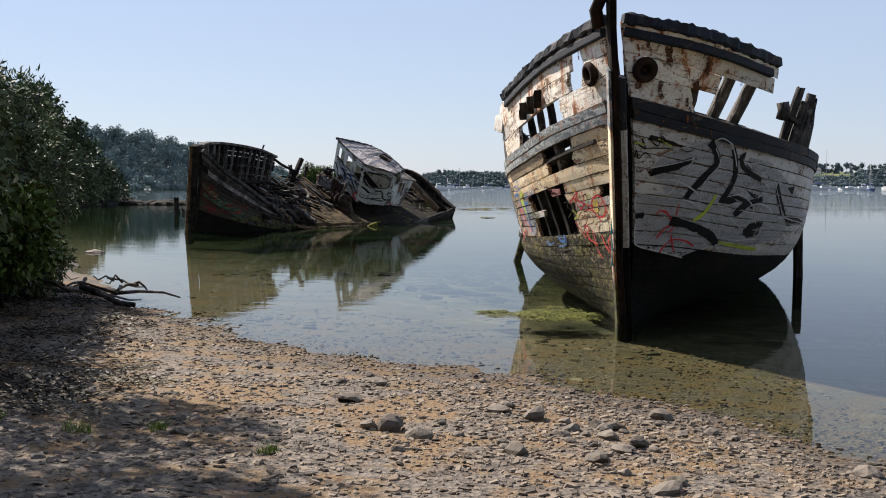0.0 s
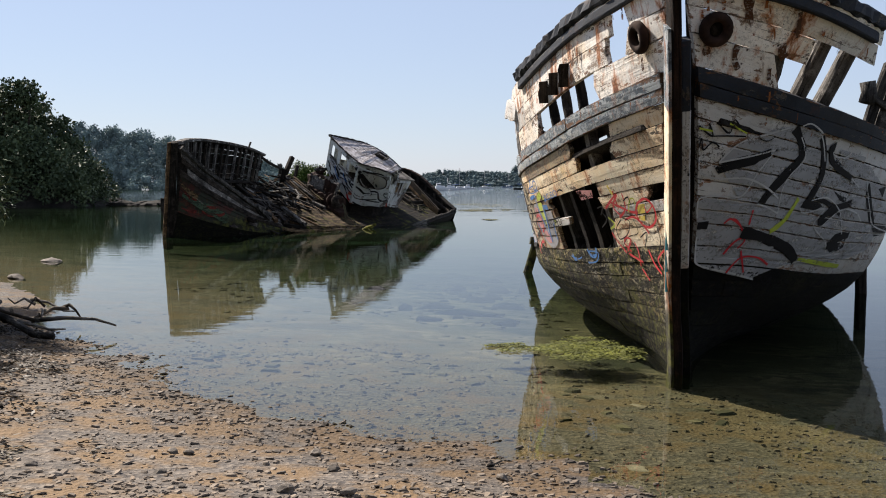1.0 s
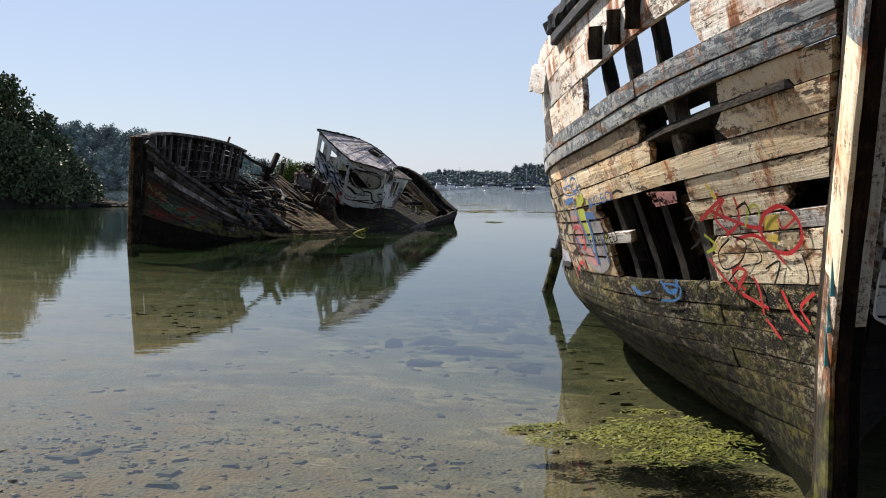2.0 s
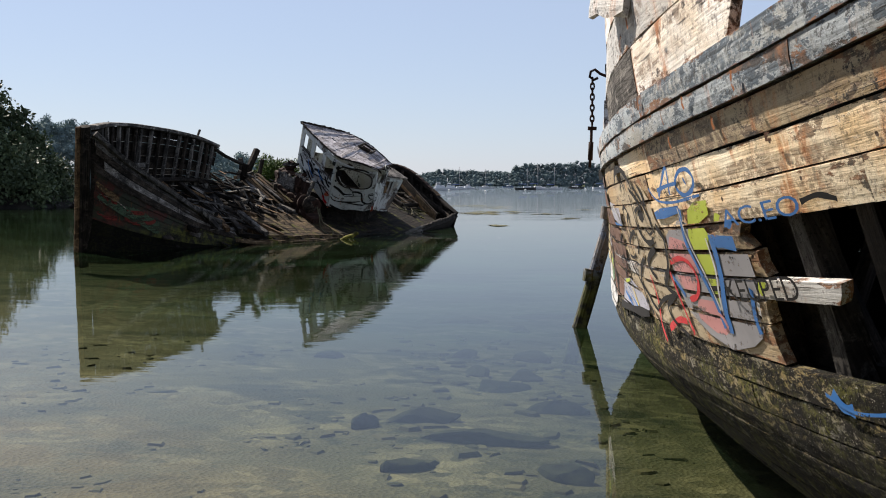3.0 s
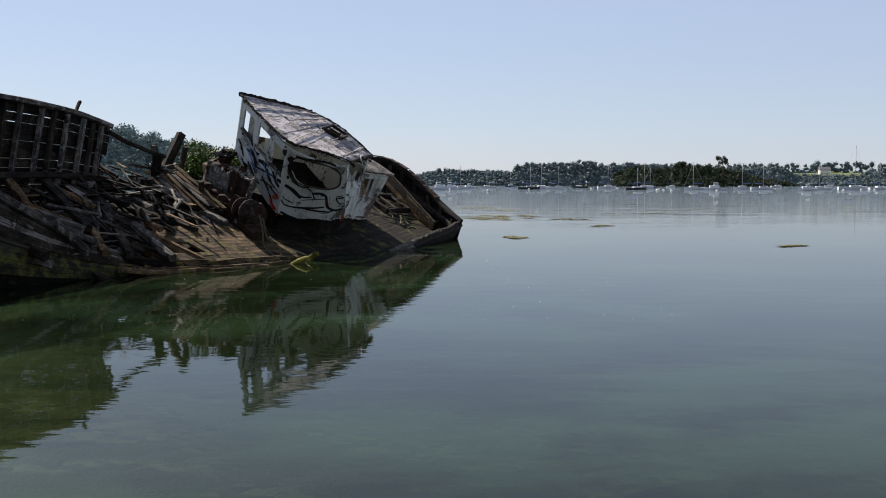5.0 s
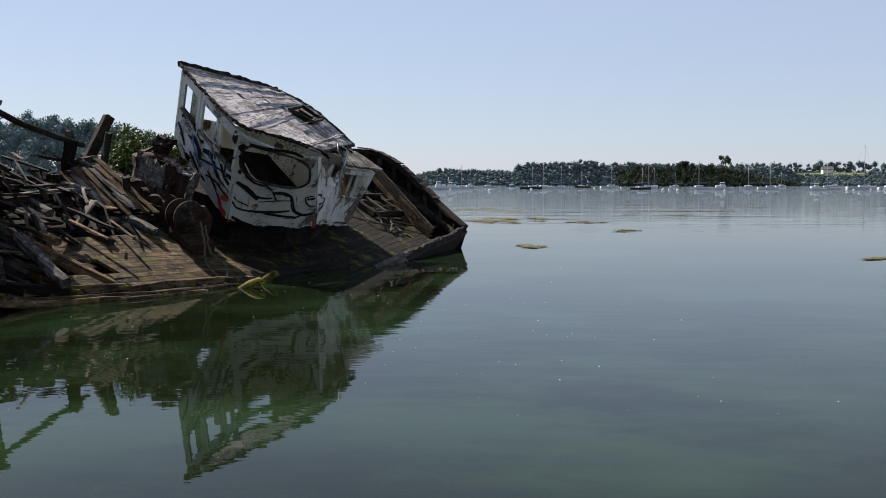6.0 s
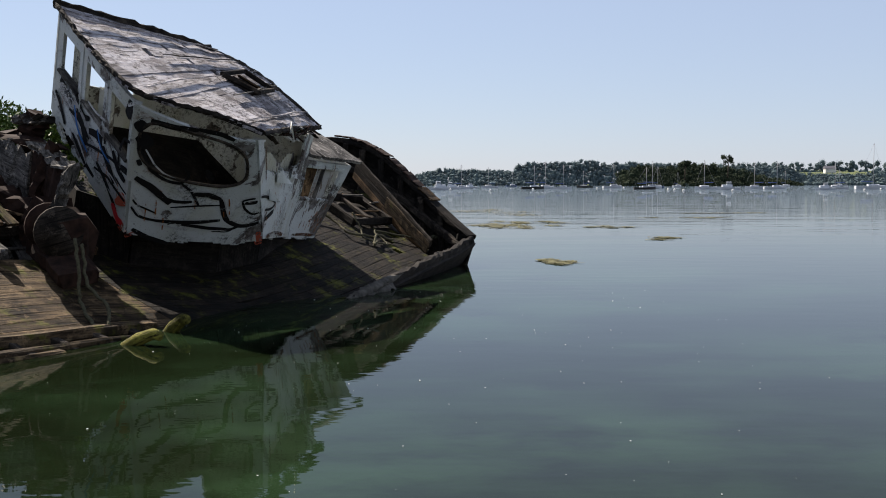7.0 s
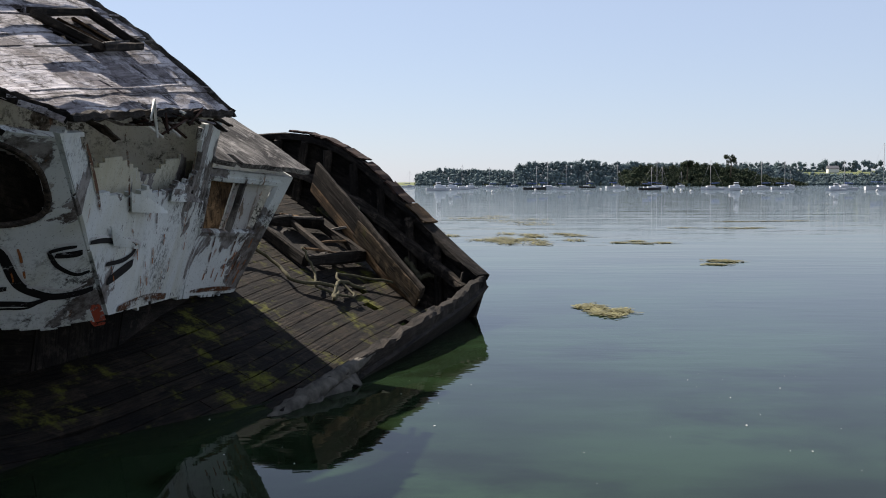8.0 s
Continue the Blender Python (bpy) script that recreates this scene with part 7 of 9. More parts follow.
# floor and the casing below the painted walls, its shade in the near-black colour
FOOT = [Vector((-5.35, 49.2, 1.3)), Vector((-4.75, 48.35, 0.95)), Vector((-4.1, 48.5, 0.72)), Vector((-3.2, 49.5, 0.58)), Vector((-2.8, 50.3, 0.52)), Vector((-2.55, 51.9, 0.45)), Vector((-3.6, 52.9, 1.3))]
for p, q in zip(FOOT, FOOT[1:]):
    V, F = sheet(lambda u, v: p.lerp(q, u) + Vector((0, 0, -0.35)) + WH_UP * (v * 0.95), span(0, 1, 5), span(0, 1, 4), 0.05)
    link("casing", mesh_from("casing", V, F, SHADE_BLACK), wheelhouse)
floor_c = [FRONT(0, 0.05), FRONT(1, 0.05), CORNER(1, 0.05), SIDE(1, 0.05), FARW(0, 0.05)]
link("cabin_floor", mesh_from("cabin_floor", floor_c + [p - WH_UP * 0.05 for p in floor_c], [(0, 1, 2, 3, 4), (9, 8, 7, 6, 5)], SHADE_BLACK), wheelhouse)
# roof: boards under a flaking skin, swept round the front
front_edge = spline([RA + Vector((-.08, -.02, .08)), RA.lerp(RB, 0.5) + Vector((-.10, -.12, .05)), RB + Vector((-.02, -.12, .06)), RB.lerp(RC, 0.55) + Vector((.08, -.10, .06)), RC + Vector((.10, -.04, .05))])
aft_edge = spline([RU + Vector((-.05, .05, .06)), RU.lerp(RD, 0.3) + Vector((0, .05, .13)), RU.lerp(RD, 0.6) + Vector((0, .05, .17)), RD + Vector((.10, .15, .05))])
ROOF_UP = (RB - RA).cross(RC - RA).normalized()
ROOF_UP = ROOF_UP if ROOF_UP.z > 0 else -ROOF_UP


def roof_at(u, v):
    return front_edge(u).lerp(aft_edge(u), v) + ROOF_UP * (0.05 * math.sin(math.pi * u) + 0.02 * math.sin(math.pi * v) + 0.012 * noise.noise(Vector((u * 9, v * 9, 0))))


rnd = random.Random(88)
for k in range(17):
    u0, u1 = k / 17 + 0.0008, (k + 1) / 17 - 0.0008
    runs = [(rnd.uniform(-0.02, 0.025), 1 + rnd.uniform(-0.04, 0.02))]
    if 0.50 < (u0 + u1) / 2 < 0.72:
        runs = [(runs[0][0], 0.62), (0.83, runs[0][1])]
    elif rnd.random() < 0.6:
        cut = rnd.uniform(0.25, 0.75)
        runs = [(runs[0][0], cut), (cut + rnd.uniform(0.004, 0.05), runs[0][1])]
    for va, vb in runs:
        rise = [rnd.uniform(-0.005, 0.007) for _ in range(3)]
        V, F = sheet(lambda a, b: roof_at(u0 + (u1 - u0) * b, a) + ROOF_UP * (rise[0] + rise[1] * a + 0.6 * rise[2] * b + 0.006 * math.sin(a * 31 + k)), span(va, vb, 14), [0, 0.5, 1], 0.035)
        link("roof_board", mesh_from("roof_board", V, F, ROOF_SKIN), wheelhouse)
V, F = sheet(lambda u, v: roof_at(u, v) - ROOF_UP * 0.06, span(0.03, 0.97, 10), span(0.03, 0.97, 10), 0.02)
link("roof_lining", mesh_from("roof_lining", V, F, SHADE_BLACK), wheelhouse)
for i in range(5):
    u = 0.12 + i * 0.19
    swept("roof_batten", [roof_at(u + 0.006 * math.sin(v * 9 + i), v) + ROOF_UP * 0.052 for v in span(0.04 + 0.35 * (i % 2), 0.97, 12)], 0.035, 0.014, GREY_WOOD if i % 2 else ROOF_SKIN, wheelhouse, "", 0.3, i)
swept("roof_edge", [roof_at(u, 0) + ROOF_UP * 0.0 for u in span(0, 1, 60)], 0.04, 0.05, DARK_WOOD, wheelhouse, "", 0.6, 2)
swept("roof_edge", [roof_at(0, v) for v in span(0, 1, 24)], 0.10, 0.10, DARK_WOOD, wheelhouse, "", 0.4, 3)
swept("roof_edge", [roof_at(1, v) for v in span(0, 1, 40)], 0.05, 0.05, DARK_WOOD, wheelhouse, "", 0.6, 4)
swept("roof_edge", [roof_at(u, 1) for u in span(0, 1, 30)], 0.06, 0.06, GREY_WOOD, wheelhouse, "", 0.4, 5)
for u0, v0, u1, v1 in ((0.50, 0.62, 0.72, 0.62), (0.50, 0.83, 0.72, 0.83), (0.50, 0.62, 0.50, 0.83), (0.72, 0.62, 0.72, 0.83)):
    beam("skylight_frame", roof_at(u0, v0) + ROOF_UP * 0.07, roof_at(u1, v1) + ROOF_UP * 0.07, 0.06, 0.06, DARK_WOOD, wheelhouse, wear=0.12)
for i in range(3):
    beam("skylight_board", roof_at(0.51, 0.66 + 0.055 * i) + ROOF_UP * 0.02, roof_at(0.71, 0.66 + 0.055 * i) + ROOF_UP * 0.02, 0.11, 0.02, BROWN_WOOD, wheelhouse, wear=0.1, seed=i)
# small after cabin with a lower roof
EA, EB = Vector((-2.13, 50.9, 2.03)), Vector((-1.5, 52.15, 1.95))
EC = Vector((-3.1, 52.75, 2.85))
FE, FF = FD + Vector((0.015, 0.0, 0.0)), Vector((-2.17, 52.3, 0.72))
LOWS, LOWB = facet(EA, EB, FE, FF), facet(EB, EC, FF, EC - WH_UP * 1.3)
after_wall = cabin_wall("after_side_wall", LOWS, lambda u, v: not (0.09 < u < 0.85 and 0.52 < v < 0.92) and not frayed(u, v, 4), 36, 48)
cabin_wall("after_back_wall", LOWB)
OUT = Vector((0.03, -0.01, 0))
for u0, v0, u1, v1 in ((0.07, 0.51, 0.87, 0.51), (0.07, 0.93, 0.87, 0.93), (0.08, 0.51, 0.08, 0.93), (0.86, 0.51, 0.86, 0.93), (0.47, 0.51, 0.47, 0.93)):
    beam("window_frame", LOWS(u0, v0) + OUT, LOWS(u1, v1) + OUT, 0.06, 0.06, CABIN_PAINT if u0 != 0.47 else GREY_WOOD, after_wall, wear=0.12, up=(0, 1, 0.2))
for nm, u0, mat in (("window_board", 0.10, BROWN_WOOD), ("window_board", 0.48, GREY_PAINT)):
    V, F = sheet(lambda u, v: LOWS(u0 + 0.36 * u, 0.53 + 0.38 * v) - Vector((0.07, 0, 0)), [0, 1], [0, 1], 0.01)
    link(nm, mesh_from(nm, V, F, mat), after_wall)
V, F = sheet(lambda u, v: EA.lerp(EB, u * 1.06).lerp((EC + EA - EB).lerp(EC, u * 1.06), v) + Vector((0.08, 0, 0.03 + 0.06 * math.sin(3.1 * v) + 0.015 * noise.noise(Vector((u * 7, v * 7, 2))))), span(0, 1, 16), span(-0.04, 1, 16), 0.05, lambda u, v: noise.noise(Vector((u * 7, v * 7, 4))) < 0.55)
link("after_roof", mesh_from("after_roof", V, F, GREY_WOOD), wheelhouse)
# flaps of peeled sheathing and cables on the damaged top
for i, (u, v, du, dv) in enumerate(((0.30, 0.58, 0.20, 0.14), (0.62, 0.60, 0.22, 0.10), (0.14, 0.42, 0.10, 0.14))):
    V, F = sheet(lambda a, b: SIDE(u + du * a, v + dv * b) + Vector((0.07 + 0.10 * a * (1 - b), -0.02, -0.05 * a)), span(0, 1, 16), span(0, 1, 16), 0.006, lambda a, b: a + b * (1.3 - a) < 0.95)
    link("peeling_sheet", mesh_from("peeling_sheet", V, F, CABIN_PAINT), wheelhouse)
rnd = random.Random(93)
for i in range(26):
    v = rnd.uniform(0.02, 0.98)
    p = roof_at(rnd.uniform(0.93, 1.0), v) - ROOF_UP * rnd.uniform(0.02, 0.09)
    q = p + (roof_at(1, min(1, v + 0.1)) - roof_at(1, v)).normalized() * rnd.uniform(0.1, 0.45) + Vector((rnd.uniform(-.05, .07), 0, rnd.uniform(-.12, .02)))
    beam("splinter", p, q, rnd.uniform(0.02, 0.06), 0.015, rnd.choice((DARK_WOOD, GREY_WOOD, DARK_WOOD, ROOF_SKIN)), wheelhouse, seed=400 + i, wear=0.3)
V, F = sheet(lambda u, v: SIDE(u, v) - Vector((0.14, -0.05, 0.0)), span(0.06, 0.97, 26), span(0.55, 0.86, 14), 0.02,
             lambda u, v: (u - 0.6) ** 2 / 0.017 + (v - 0.86) ** 2 / 0.012 > 1 and v < 0.83 + 0.1 * noise.noise(Vector((u * 7, 1, 8))))
link("lining_panel", mesh_from("lining_panel", V, F, CREAM_PANEL), wheelhouse, "yellowed inner panel behind the torn sheathing")
CABLE = plain("pale_cable", (0.5, 0.5, 0.46), 0.6, 0, 0.3)
for i in range(5):
    c = roof_at(0.97, 0.35 + 0.07 * i)
    r2 = random.Random(i)
    link("cable", tube_mesh("cable", [c + Vector((r2.uniform(-.12, .14), r2.uniform(-.25, .25), r2.uniform(-.22, .08))) for _ in range(7)], 0.011, CABLE if i % 2 else RUSTY, 6), wheelhouse)


# scrawls on the cabin
def cabin_marks(P, mat, lines, parent=None, lift_by=0.052):
    for width, pts in lines:
        V, F = [], []
        COUNT[0] += 1
        n = (len(pts) - 1) * 6
        line = spline([(a, b, 0) for a, b in pts])
        C = [line(i / n) for i in range(n + 1)]
        Q = [P(c.x, c.y) for c in C]
        nrm = (P(0.6, 0.5) - P(0.4, 0.5)).cross(P(0.5, 0.6) - P(0.5, 0.4)).normalized()
        nrm = nrm if nrm.y < 0 or parent is None else -nrm
        k = len(V)
        for i in range(n + 1):
            d = (Q[min(i + 1, n)] - Q[max(i - 1, 0)]).normalized()
            s = d.cross(nrm) * (width / 2 * (1 - 0.35 * abs(2 * i / n - 1) ** 3))
            V += [Q[i] + nrm * (lift_by + 0.0006 * (COUNT[0] % 8)) - s, Q[i] + nrm * (lift_by + 0.0006 * (COUNT[0] % 8)) + s]
        F += [(k + 2 * i, k + 2 * i + 1, k + 2 * i + 3, k + 2 * i + 2) for i in range(n)]
        link("graffiti", mesh_from("graffiti", V, F, mat), parent or wheelhouse)


cabin_marks(FRONT, P_BLACK, [(0.058, [(0.239, 0.357), (0.298, 0.366), (0.357, 0.375), (0.434, 0.373), (0.472, 0.353), (0.506, 0.335)])])
cabin_marks(FRONT, P_BLACK, [(0.043, [(0.430, 0.244), (0.555, 0.316), (0.630, 0.354), (0.728, 0.397), (0.806, 0.430), (0.905, 0.438)])])
cabin_marks(FRONT, P_BLACK, [(0.094, [(0.903, 0.460), (0.964, 0.480), (0.994, 0.491)])])
cabin_marks(CORNER, P_BLACK, [(0.095, [(0.015, 0.485), (0.080, 0.464), (0.127, 0.450), (0.182, 0.417), (0.219, 0.393), (0.281, 0.349)])])
cabin_marks(FRONT, P_BLACK, [(0.043, [(0.599, 0.187), (0.666, 0.215), (0.765, 0.255), (0.817, 0.255), (0.869, 0.254), (0.942, 0.257), (0.990, 0.261)])])
cabin_marks(CORNER, P_BLACK, [(0.044, [(0.008, 0.252), (0.035, 0.220), (0.070, 0.191), (0.139, 0.183), (0.191, 0.188)])])
cabin_marks(FRONT, P_BLACK, [(0.029, [(0.851, 0.334), (0.898, 0.328), (0.944, 0.322), (0.995, 0.323)])])
cabin_marks(CORNER, P_BLACK, [(0.029, [(0.013, 0.311), (0.046, 0.278), (0.086, 0.269), (0.147, 0.255), (0.188, 0.244)])])
cabin_marks(FRONT, P_BLACK, [(0.043, [(0.919, 0.692), (0.951, 0.700), (0.982, 0.708)])])
cabin_marks(CORNER, P_BLACK, [(0.044, [(0.008, 0.709), (0.060, 0.674), (0.096, 0.621), (0.119, 0.584), (0.176, 0.554), (0.239, 0.533), (0.318, 0.532), (0.366, 0.546), (0.416, 0.614), (0.381, 0.670)])])
cabin_marks(CORNER, P_BLACK, [(0.036, [(0.364, 0.536), (0.402, 0.512), (0.439, 0.488), (0.475, 0.422), (0.499, 0.377)])])
cabin_marks(CORNER, P_BLACK, [(0.029, [(0.285, 0.319), (0.355, 0.338), (0.403, 0.350), (0.475, 0.367), (0.548, 0.381), (0.597, 0.388), (0.672, 0.397)])])
cabin_marks(CORNER, P_BLACK, [(0.080, [(0.459, 0.469), (0.517, 0.475), (0.575, 0.480), (0.624, 0.468), (0.673, 0.455)])])
cabin_marks(CORNER, P_BLACK, [(0.073, [(0.678, 0.469), (0.688, 0.400), (0.705, 0.304), (0.731, 0.253), (0.801, 0.207), (0.861, 0.197), (0.942, 0.208), (0.993, 0.224)])])
cabin_marks(SIDE, P_BLACK, [(0.084, [(0.056, 0.230), (0.182, 0.268), (0.304, 0.305)])])
cabin_marks(CORNER, P_BLACK, [(0.036, [(0.859, 0.446), (0.878, 0.370), (0.940, 0.315), (0.999, 0.328)])])
cabin_marks(SIDE, P_BLACK, [(0.042, [(0.076, 0.331), (0.237, 0.336), (0.330, 0.392), (0.130, 0.459), (0.005, 0.469)])])
cabin_marks(CORNER, P_BLACK, [(0.036, [(0.975, 0.470), (0.919, 0.463), (0.859, 0.446)])])
cabin_marks(CORNER, P_BLACK, [(0.065, [(0.880, 0.426), (0.955, 0.430), (0.992, 0.439)])])
cabin_marks(CORNER, P_BLACK, [(0.065, [(0.173, 0.184), (0.243, 0.191), (0.291, 0.195), (0.360, 0.204), (0.406, 0.211), (0.476, 0.220), (0.548, 0.233), (0.596, 0.243), (0.670, 0.256)])])
cabin_marks(CORNER, P_BLACK, [(0.058, [(0.371, 0.187), (0.446, 0.185), (0.497, 0.183), (0.574, 0.176), (0.622, 0.175), (0.695, 0.172), (0.744, 0.168), (0.816, 0.195)])])
cabin_marks(CORNER, P_BLACK, [(0.036, [(0.556, 0.703), (0.570, 0.642), (0.608, 0.616), (0.602, 0.659), (0.565, 0.696)])])
cabin_marks(CORNER, P_BLACK, [(0.073, [(0.027, 0.074), (0.070, 0.055), (0.134, 0.031), (0.176, 0.022), (0.240, 0.008), (0.284, -0.003)])])
cabin_marks(CORNER, P_BLACK, [(0.022, [(0.601, 0.143), (0.651, 0.145), (0.728, 0.145), (0.791, 0.185)])])
cabin_marks(CORNER, P_BLACK, [(0.058, [(0.022, 0.624), (0.033, 0.605), (0.044, 0.586)])])
cabin_marks(FRONT, P_BLACK, [(0.043, [(0.588, 0.475), (0.647, 0.479), (0.704, 0.484), (0.608, 0.421)])])
cabin_marks(FRONT, P_BLACK, [(0.043, [(0.873, 0.434), (0.874, 0.489), (0.875, 0.544), (0.890, 0.612), (0.919, 0.692)])])
# wide black strokes stand in for the dark panel round the window
cabin_marks(FRONT, P_BLACK, [(0.246, [(0.914, 0.933), (0.959, 0.924), (0.982, 0.920)])])
cabin_marks(CORNER, P_BLACK, [(0.247, [(0.003, 0.913), (0.047, 0.890), (0.069, 0.878)])])
cabin_marks(CORNER, P_BLACK, [(0.189, [(0.010, 0.801), (0.053, 0.783), (0.068, 0.769), (0.098, 0.740)])])
cabin_marks(CORNER, P_BLACK, [(0.087, [(0.093, 0.939), (0.144, 0.944), (0.222, 0.951), (0.301, 0.961), (0.352, 0.972), (0.405, 0.983), (0.484, 0.998)])])
cabin_marks(CORNER, P_BLACK, [(0.065, [(0.484, 1.006), (0.540, 1.010), (0.596, 1.013), (0.682, 1.016), (0.742, 1.004), (0.803, 0.990)])])
cabin_marks(CORNER, P_BLACK, [(0.051, [(0.257, 0.386), (0.313, 0.376), (0.394, 0.386), (0.448, 0.400)])])
cabin_marks(FRONT, P_WHITE, [(0.022, [(0.943, 0.510), (0.975, 0.523)])])
cabin_marks(CORNER, P_WHITE, [(0.022, [(0.005, 0.532), (0.064, 0.510), (0.111, 0.498), (0.176, 0.473), (0.211, 0.450), (0.264, 0.413)])])
cabin_marks(CORNER, P_WHITE, [(0.022, [(0.056, 0.739), (0.082, 0.709), (0.121, 0.662), (0.147, 0.630), (0.197, 0.597), (0.235, 0.579), (0.303, 0.567), (0.352, 0.562)])])
cabin_marks(CORNER, P_WHITE, [(0.022, [(0.428, 0.490), (0.501, 0.499), (0.576, 0.507), (0.633, 0.499), (0.698, 0.459), (0.721, 0.367), (0.748, 0.268), (0.805, 0.256), (0.893, 0.233), (0.976, 0.263)])])
cabin_marks(CORNER, P_WHITE, [(0.022, [(0.174, 0.154), (0.218, 0.152), (0.285, 0.149), (0.330, 0.145), (0.375, 0.151), (0.443, 0.174), (0.488, 0.188)])])
cabin_marks(FRONT, P_WHITE, [(0.022, [(0.612, 0.387), (0.685, 0.388), (0.734, 0.388), (0.806, 0.389), (0.878, 0.390), (0.922, 0.382), (0.988, 0.371)])])
cabin_marks(CORNER, P_WHITE, [(0.022, [(0.006, 0.360), (0.032, 0.322), (0.072, 0.260), (0.099, 0.217)])])
cabin_marks(FRONT, P_WHITE, [(0.029, [(0.325, 0.564), (0.369, 0.550), (0.413, 0.536), (0.483, 0.527), (0.530, 0.525), (0.576, 0.523)])])
cabin_marks(FRONT, P_WHITE, [(0.029, [(0.542, 0.515), (0.630, 0.561), (0.694, 0.578), (0.760, 0.564), (0.803, 0.555), (0.845, 0.546)])])
cabin_marks(FRONT, P_WHITE, [(0.036, [(0.461, 0.614), (0.509, 0.612), (0.557, 0.610), (0.620, 0.621), (0.699, 0.645)])])
cabin_marks(FRONT, P_WHITE, [(0.022, [(0.671, 0.292), (0.753, 0.298), (0.807, 0.302), (0.877, 0.291), (0.922, 0.283), (0.995, 0.282)])])
cabin_marks(CORNER, P_WHITE, [(0.022, [(0.011, 0.269), (0.040, 0.235), (0.068, 0.200)])])
cabin_marks(CORNER, P_WHITE, [(0.022, [(0.322, 0.492), (0.365, 0.472), (0.409, 0.451), (0.438, 0.405), (0.468, 0.358)])])
cabin_marks(CORNER, P_WHITE, [(0.022, [(0.896, 0.481), (0.949, 0.486), (0.976, 0.487)])])
cabin_marks(SIDE, P_WHITE, [(0.025, [(0.008, 0.488), (0.131, 0.482), (0.252, 0.453), (0.378, 0.399), (0.302, 0.321)])])
cabin_marks(FRONT, P_RED2, [(0.174, [(0.870, 0.176), (0.950, 0.244), (0.989, 0.277)])])
cabin_marks(FRONT, P_RED2, [(0.145, [(0.920, 0.045), (0.969, 0.048), (0.993, 0.049)])])
cabin_marks(CORNER, P_RED2, [(0.146, [(0.010, 0.036), (0.023, 0.017)])])
cabin_marks(CORNER, P_RED2, [(0.109, [(0.974, 0.126), (0.977, 0.058), (0.980, -0.012)])])
cabin_marks(FRONT, P_WHITE, [(0.043, [(0.926, 0.938), (0.961, 0.971), (0.997, 1.002)])])
cabin_marks(FRONT, P_WHITE, [(0.043, [(0.954, 0.918), (0.993, 0.942)])])
cabin_marks(CORNER, P_WHITE, [(0.044, [(0.022, 0.952), (0.048, 0.958), (0.075, 0.964)])])
cabin_marks(CORNER, P_WHITE, [(0.036, [(0.004, 0.903), (0.062, 0.934), (0.092, 0.950)])])
cabin_marks(SIDE, P_RUST, [(.03, [(.3, .98), (.31, .8), (.3, .62)]), (.02, [(.52, .7), (.52, .55), (.525, .44)]), (.035, [(.1, .95), (.11, .75), (.105, .6)]), (.02, [(.8, .9), (.8, .7)]), (.07, [(.1, .05), (.4, .07), (.7, .05)])])
cabin_marks(LOWS, P_RUST, [(.022, [(.3, .5), (.3, .3), (.31, .2)]), (.03, [(.6, .5), (.61, .35)]), (.02, [(.75, .48), (.74, .2)]), (.05, [(.1, .06), (.5, .07), (.9, .06)])])
rnd = random.Random(61)
for P, n in ((SIDE, 12), (LOWS, 12), (CORNER, 6), (FRONT, 6)):
    for i in range(n):
        a, b = rnd.uniform(0.06, 0.94), rnd.uniform(0.2, 0.5)
        cabin_marks(P, P_NAIL, [(rnd.uniform(0.01, 0.025), [(a, b), (a + 0.003, b - 0.05), (a, b - rnd.uniform(0.07, 0.16))])])
cabin_marks(FRONT, P_SILVER, [(.28, [(.1, .42), (.3, .4), (.5, .34)]), (.24, [(.5, .3), (.7, .28), (.9, .2)])])
cabin_marks(FRONT, P_BLACK, [(.12, [(.1, .5), (.25, .44), (.4, .38), (.48, .26)]), (.08, [(.3, .54), (.42, .46), (.5, .5)]), (.11, [(.5, .4), (.62, .45), (.75, .36), (.85, .28)]), (.07, [(.62, .25), (.75, .2), (.9, .1)]), (.07, [(.05, .35), (.12, .3), (.2, .18)]), (.09, [(.8, .5), (.88, .42), (.97, .4)]), (.07, [(.3, .2), (.45, .12), (.6, .1)])])
cabin_marks(FRONT, P_WHITE, [(.025, [(.1, .46), (.25, .38), (.4, .33)]), (.025, [(.45, .5), (.55, .38), (.7, .42), (.8, .3)]), (.025, [(.6, .2), (.75, .14), (.9, .06)]), (.03, [(.3, .25), (.4, .2), (.5, .12)])])
cabin_marks(FRONT, P_BLUE, [(.04, [(.3, .45), (.36, .3), (.5, .22)]), (.03, [(.6, .5), (.66, .4), (.78, .38)])])
cabin_marks(FRONT, P_RED, [(.10, [(.85, .12), (.92, .06), (.98, .08)])])
# faded letters on the wreck's bow
P_PALE = spray_paint("faded_pale_spray", (0.22, 0.18, 0.14), 0.8)
BOW_GREEN = spray_paint("dark_green_spray", (0.040, 0.062, 0.034), 0.9, 0.85)
BOW_RED = spray_paint("dark_red_spray", (0.12, 0.020, 0.014), 0.8, 0.85)
BOW_OCHRE = spray_paint("dark_ochre_spray", (0.10, 0.062, 0.026), 0.9, 0.85)
BOW = lambda u, v: near_side(u, 0.30 + 0.42 * v)
cabin_marks(BOW, BOW_OCHRE, [(.35, [(.02, .85), (.08, .82), (.16, .72)])], trawler, 0.066)
cabin_marks(BOW, BOW_GREEN, [(.40, [(.03, .62), (.14, .6), (.28, .55)]), (.35, [(.22, .62), (.32, .5), (.4, .4)])], trawler, 0.068)
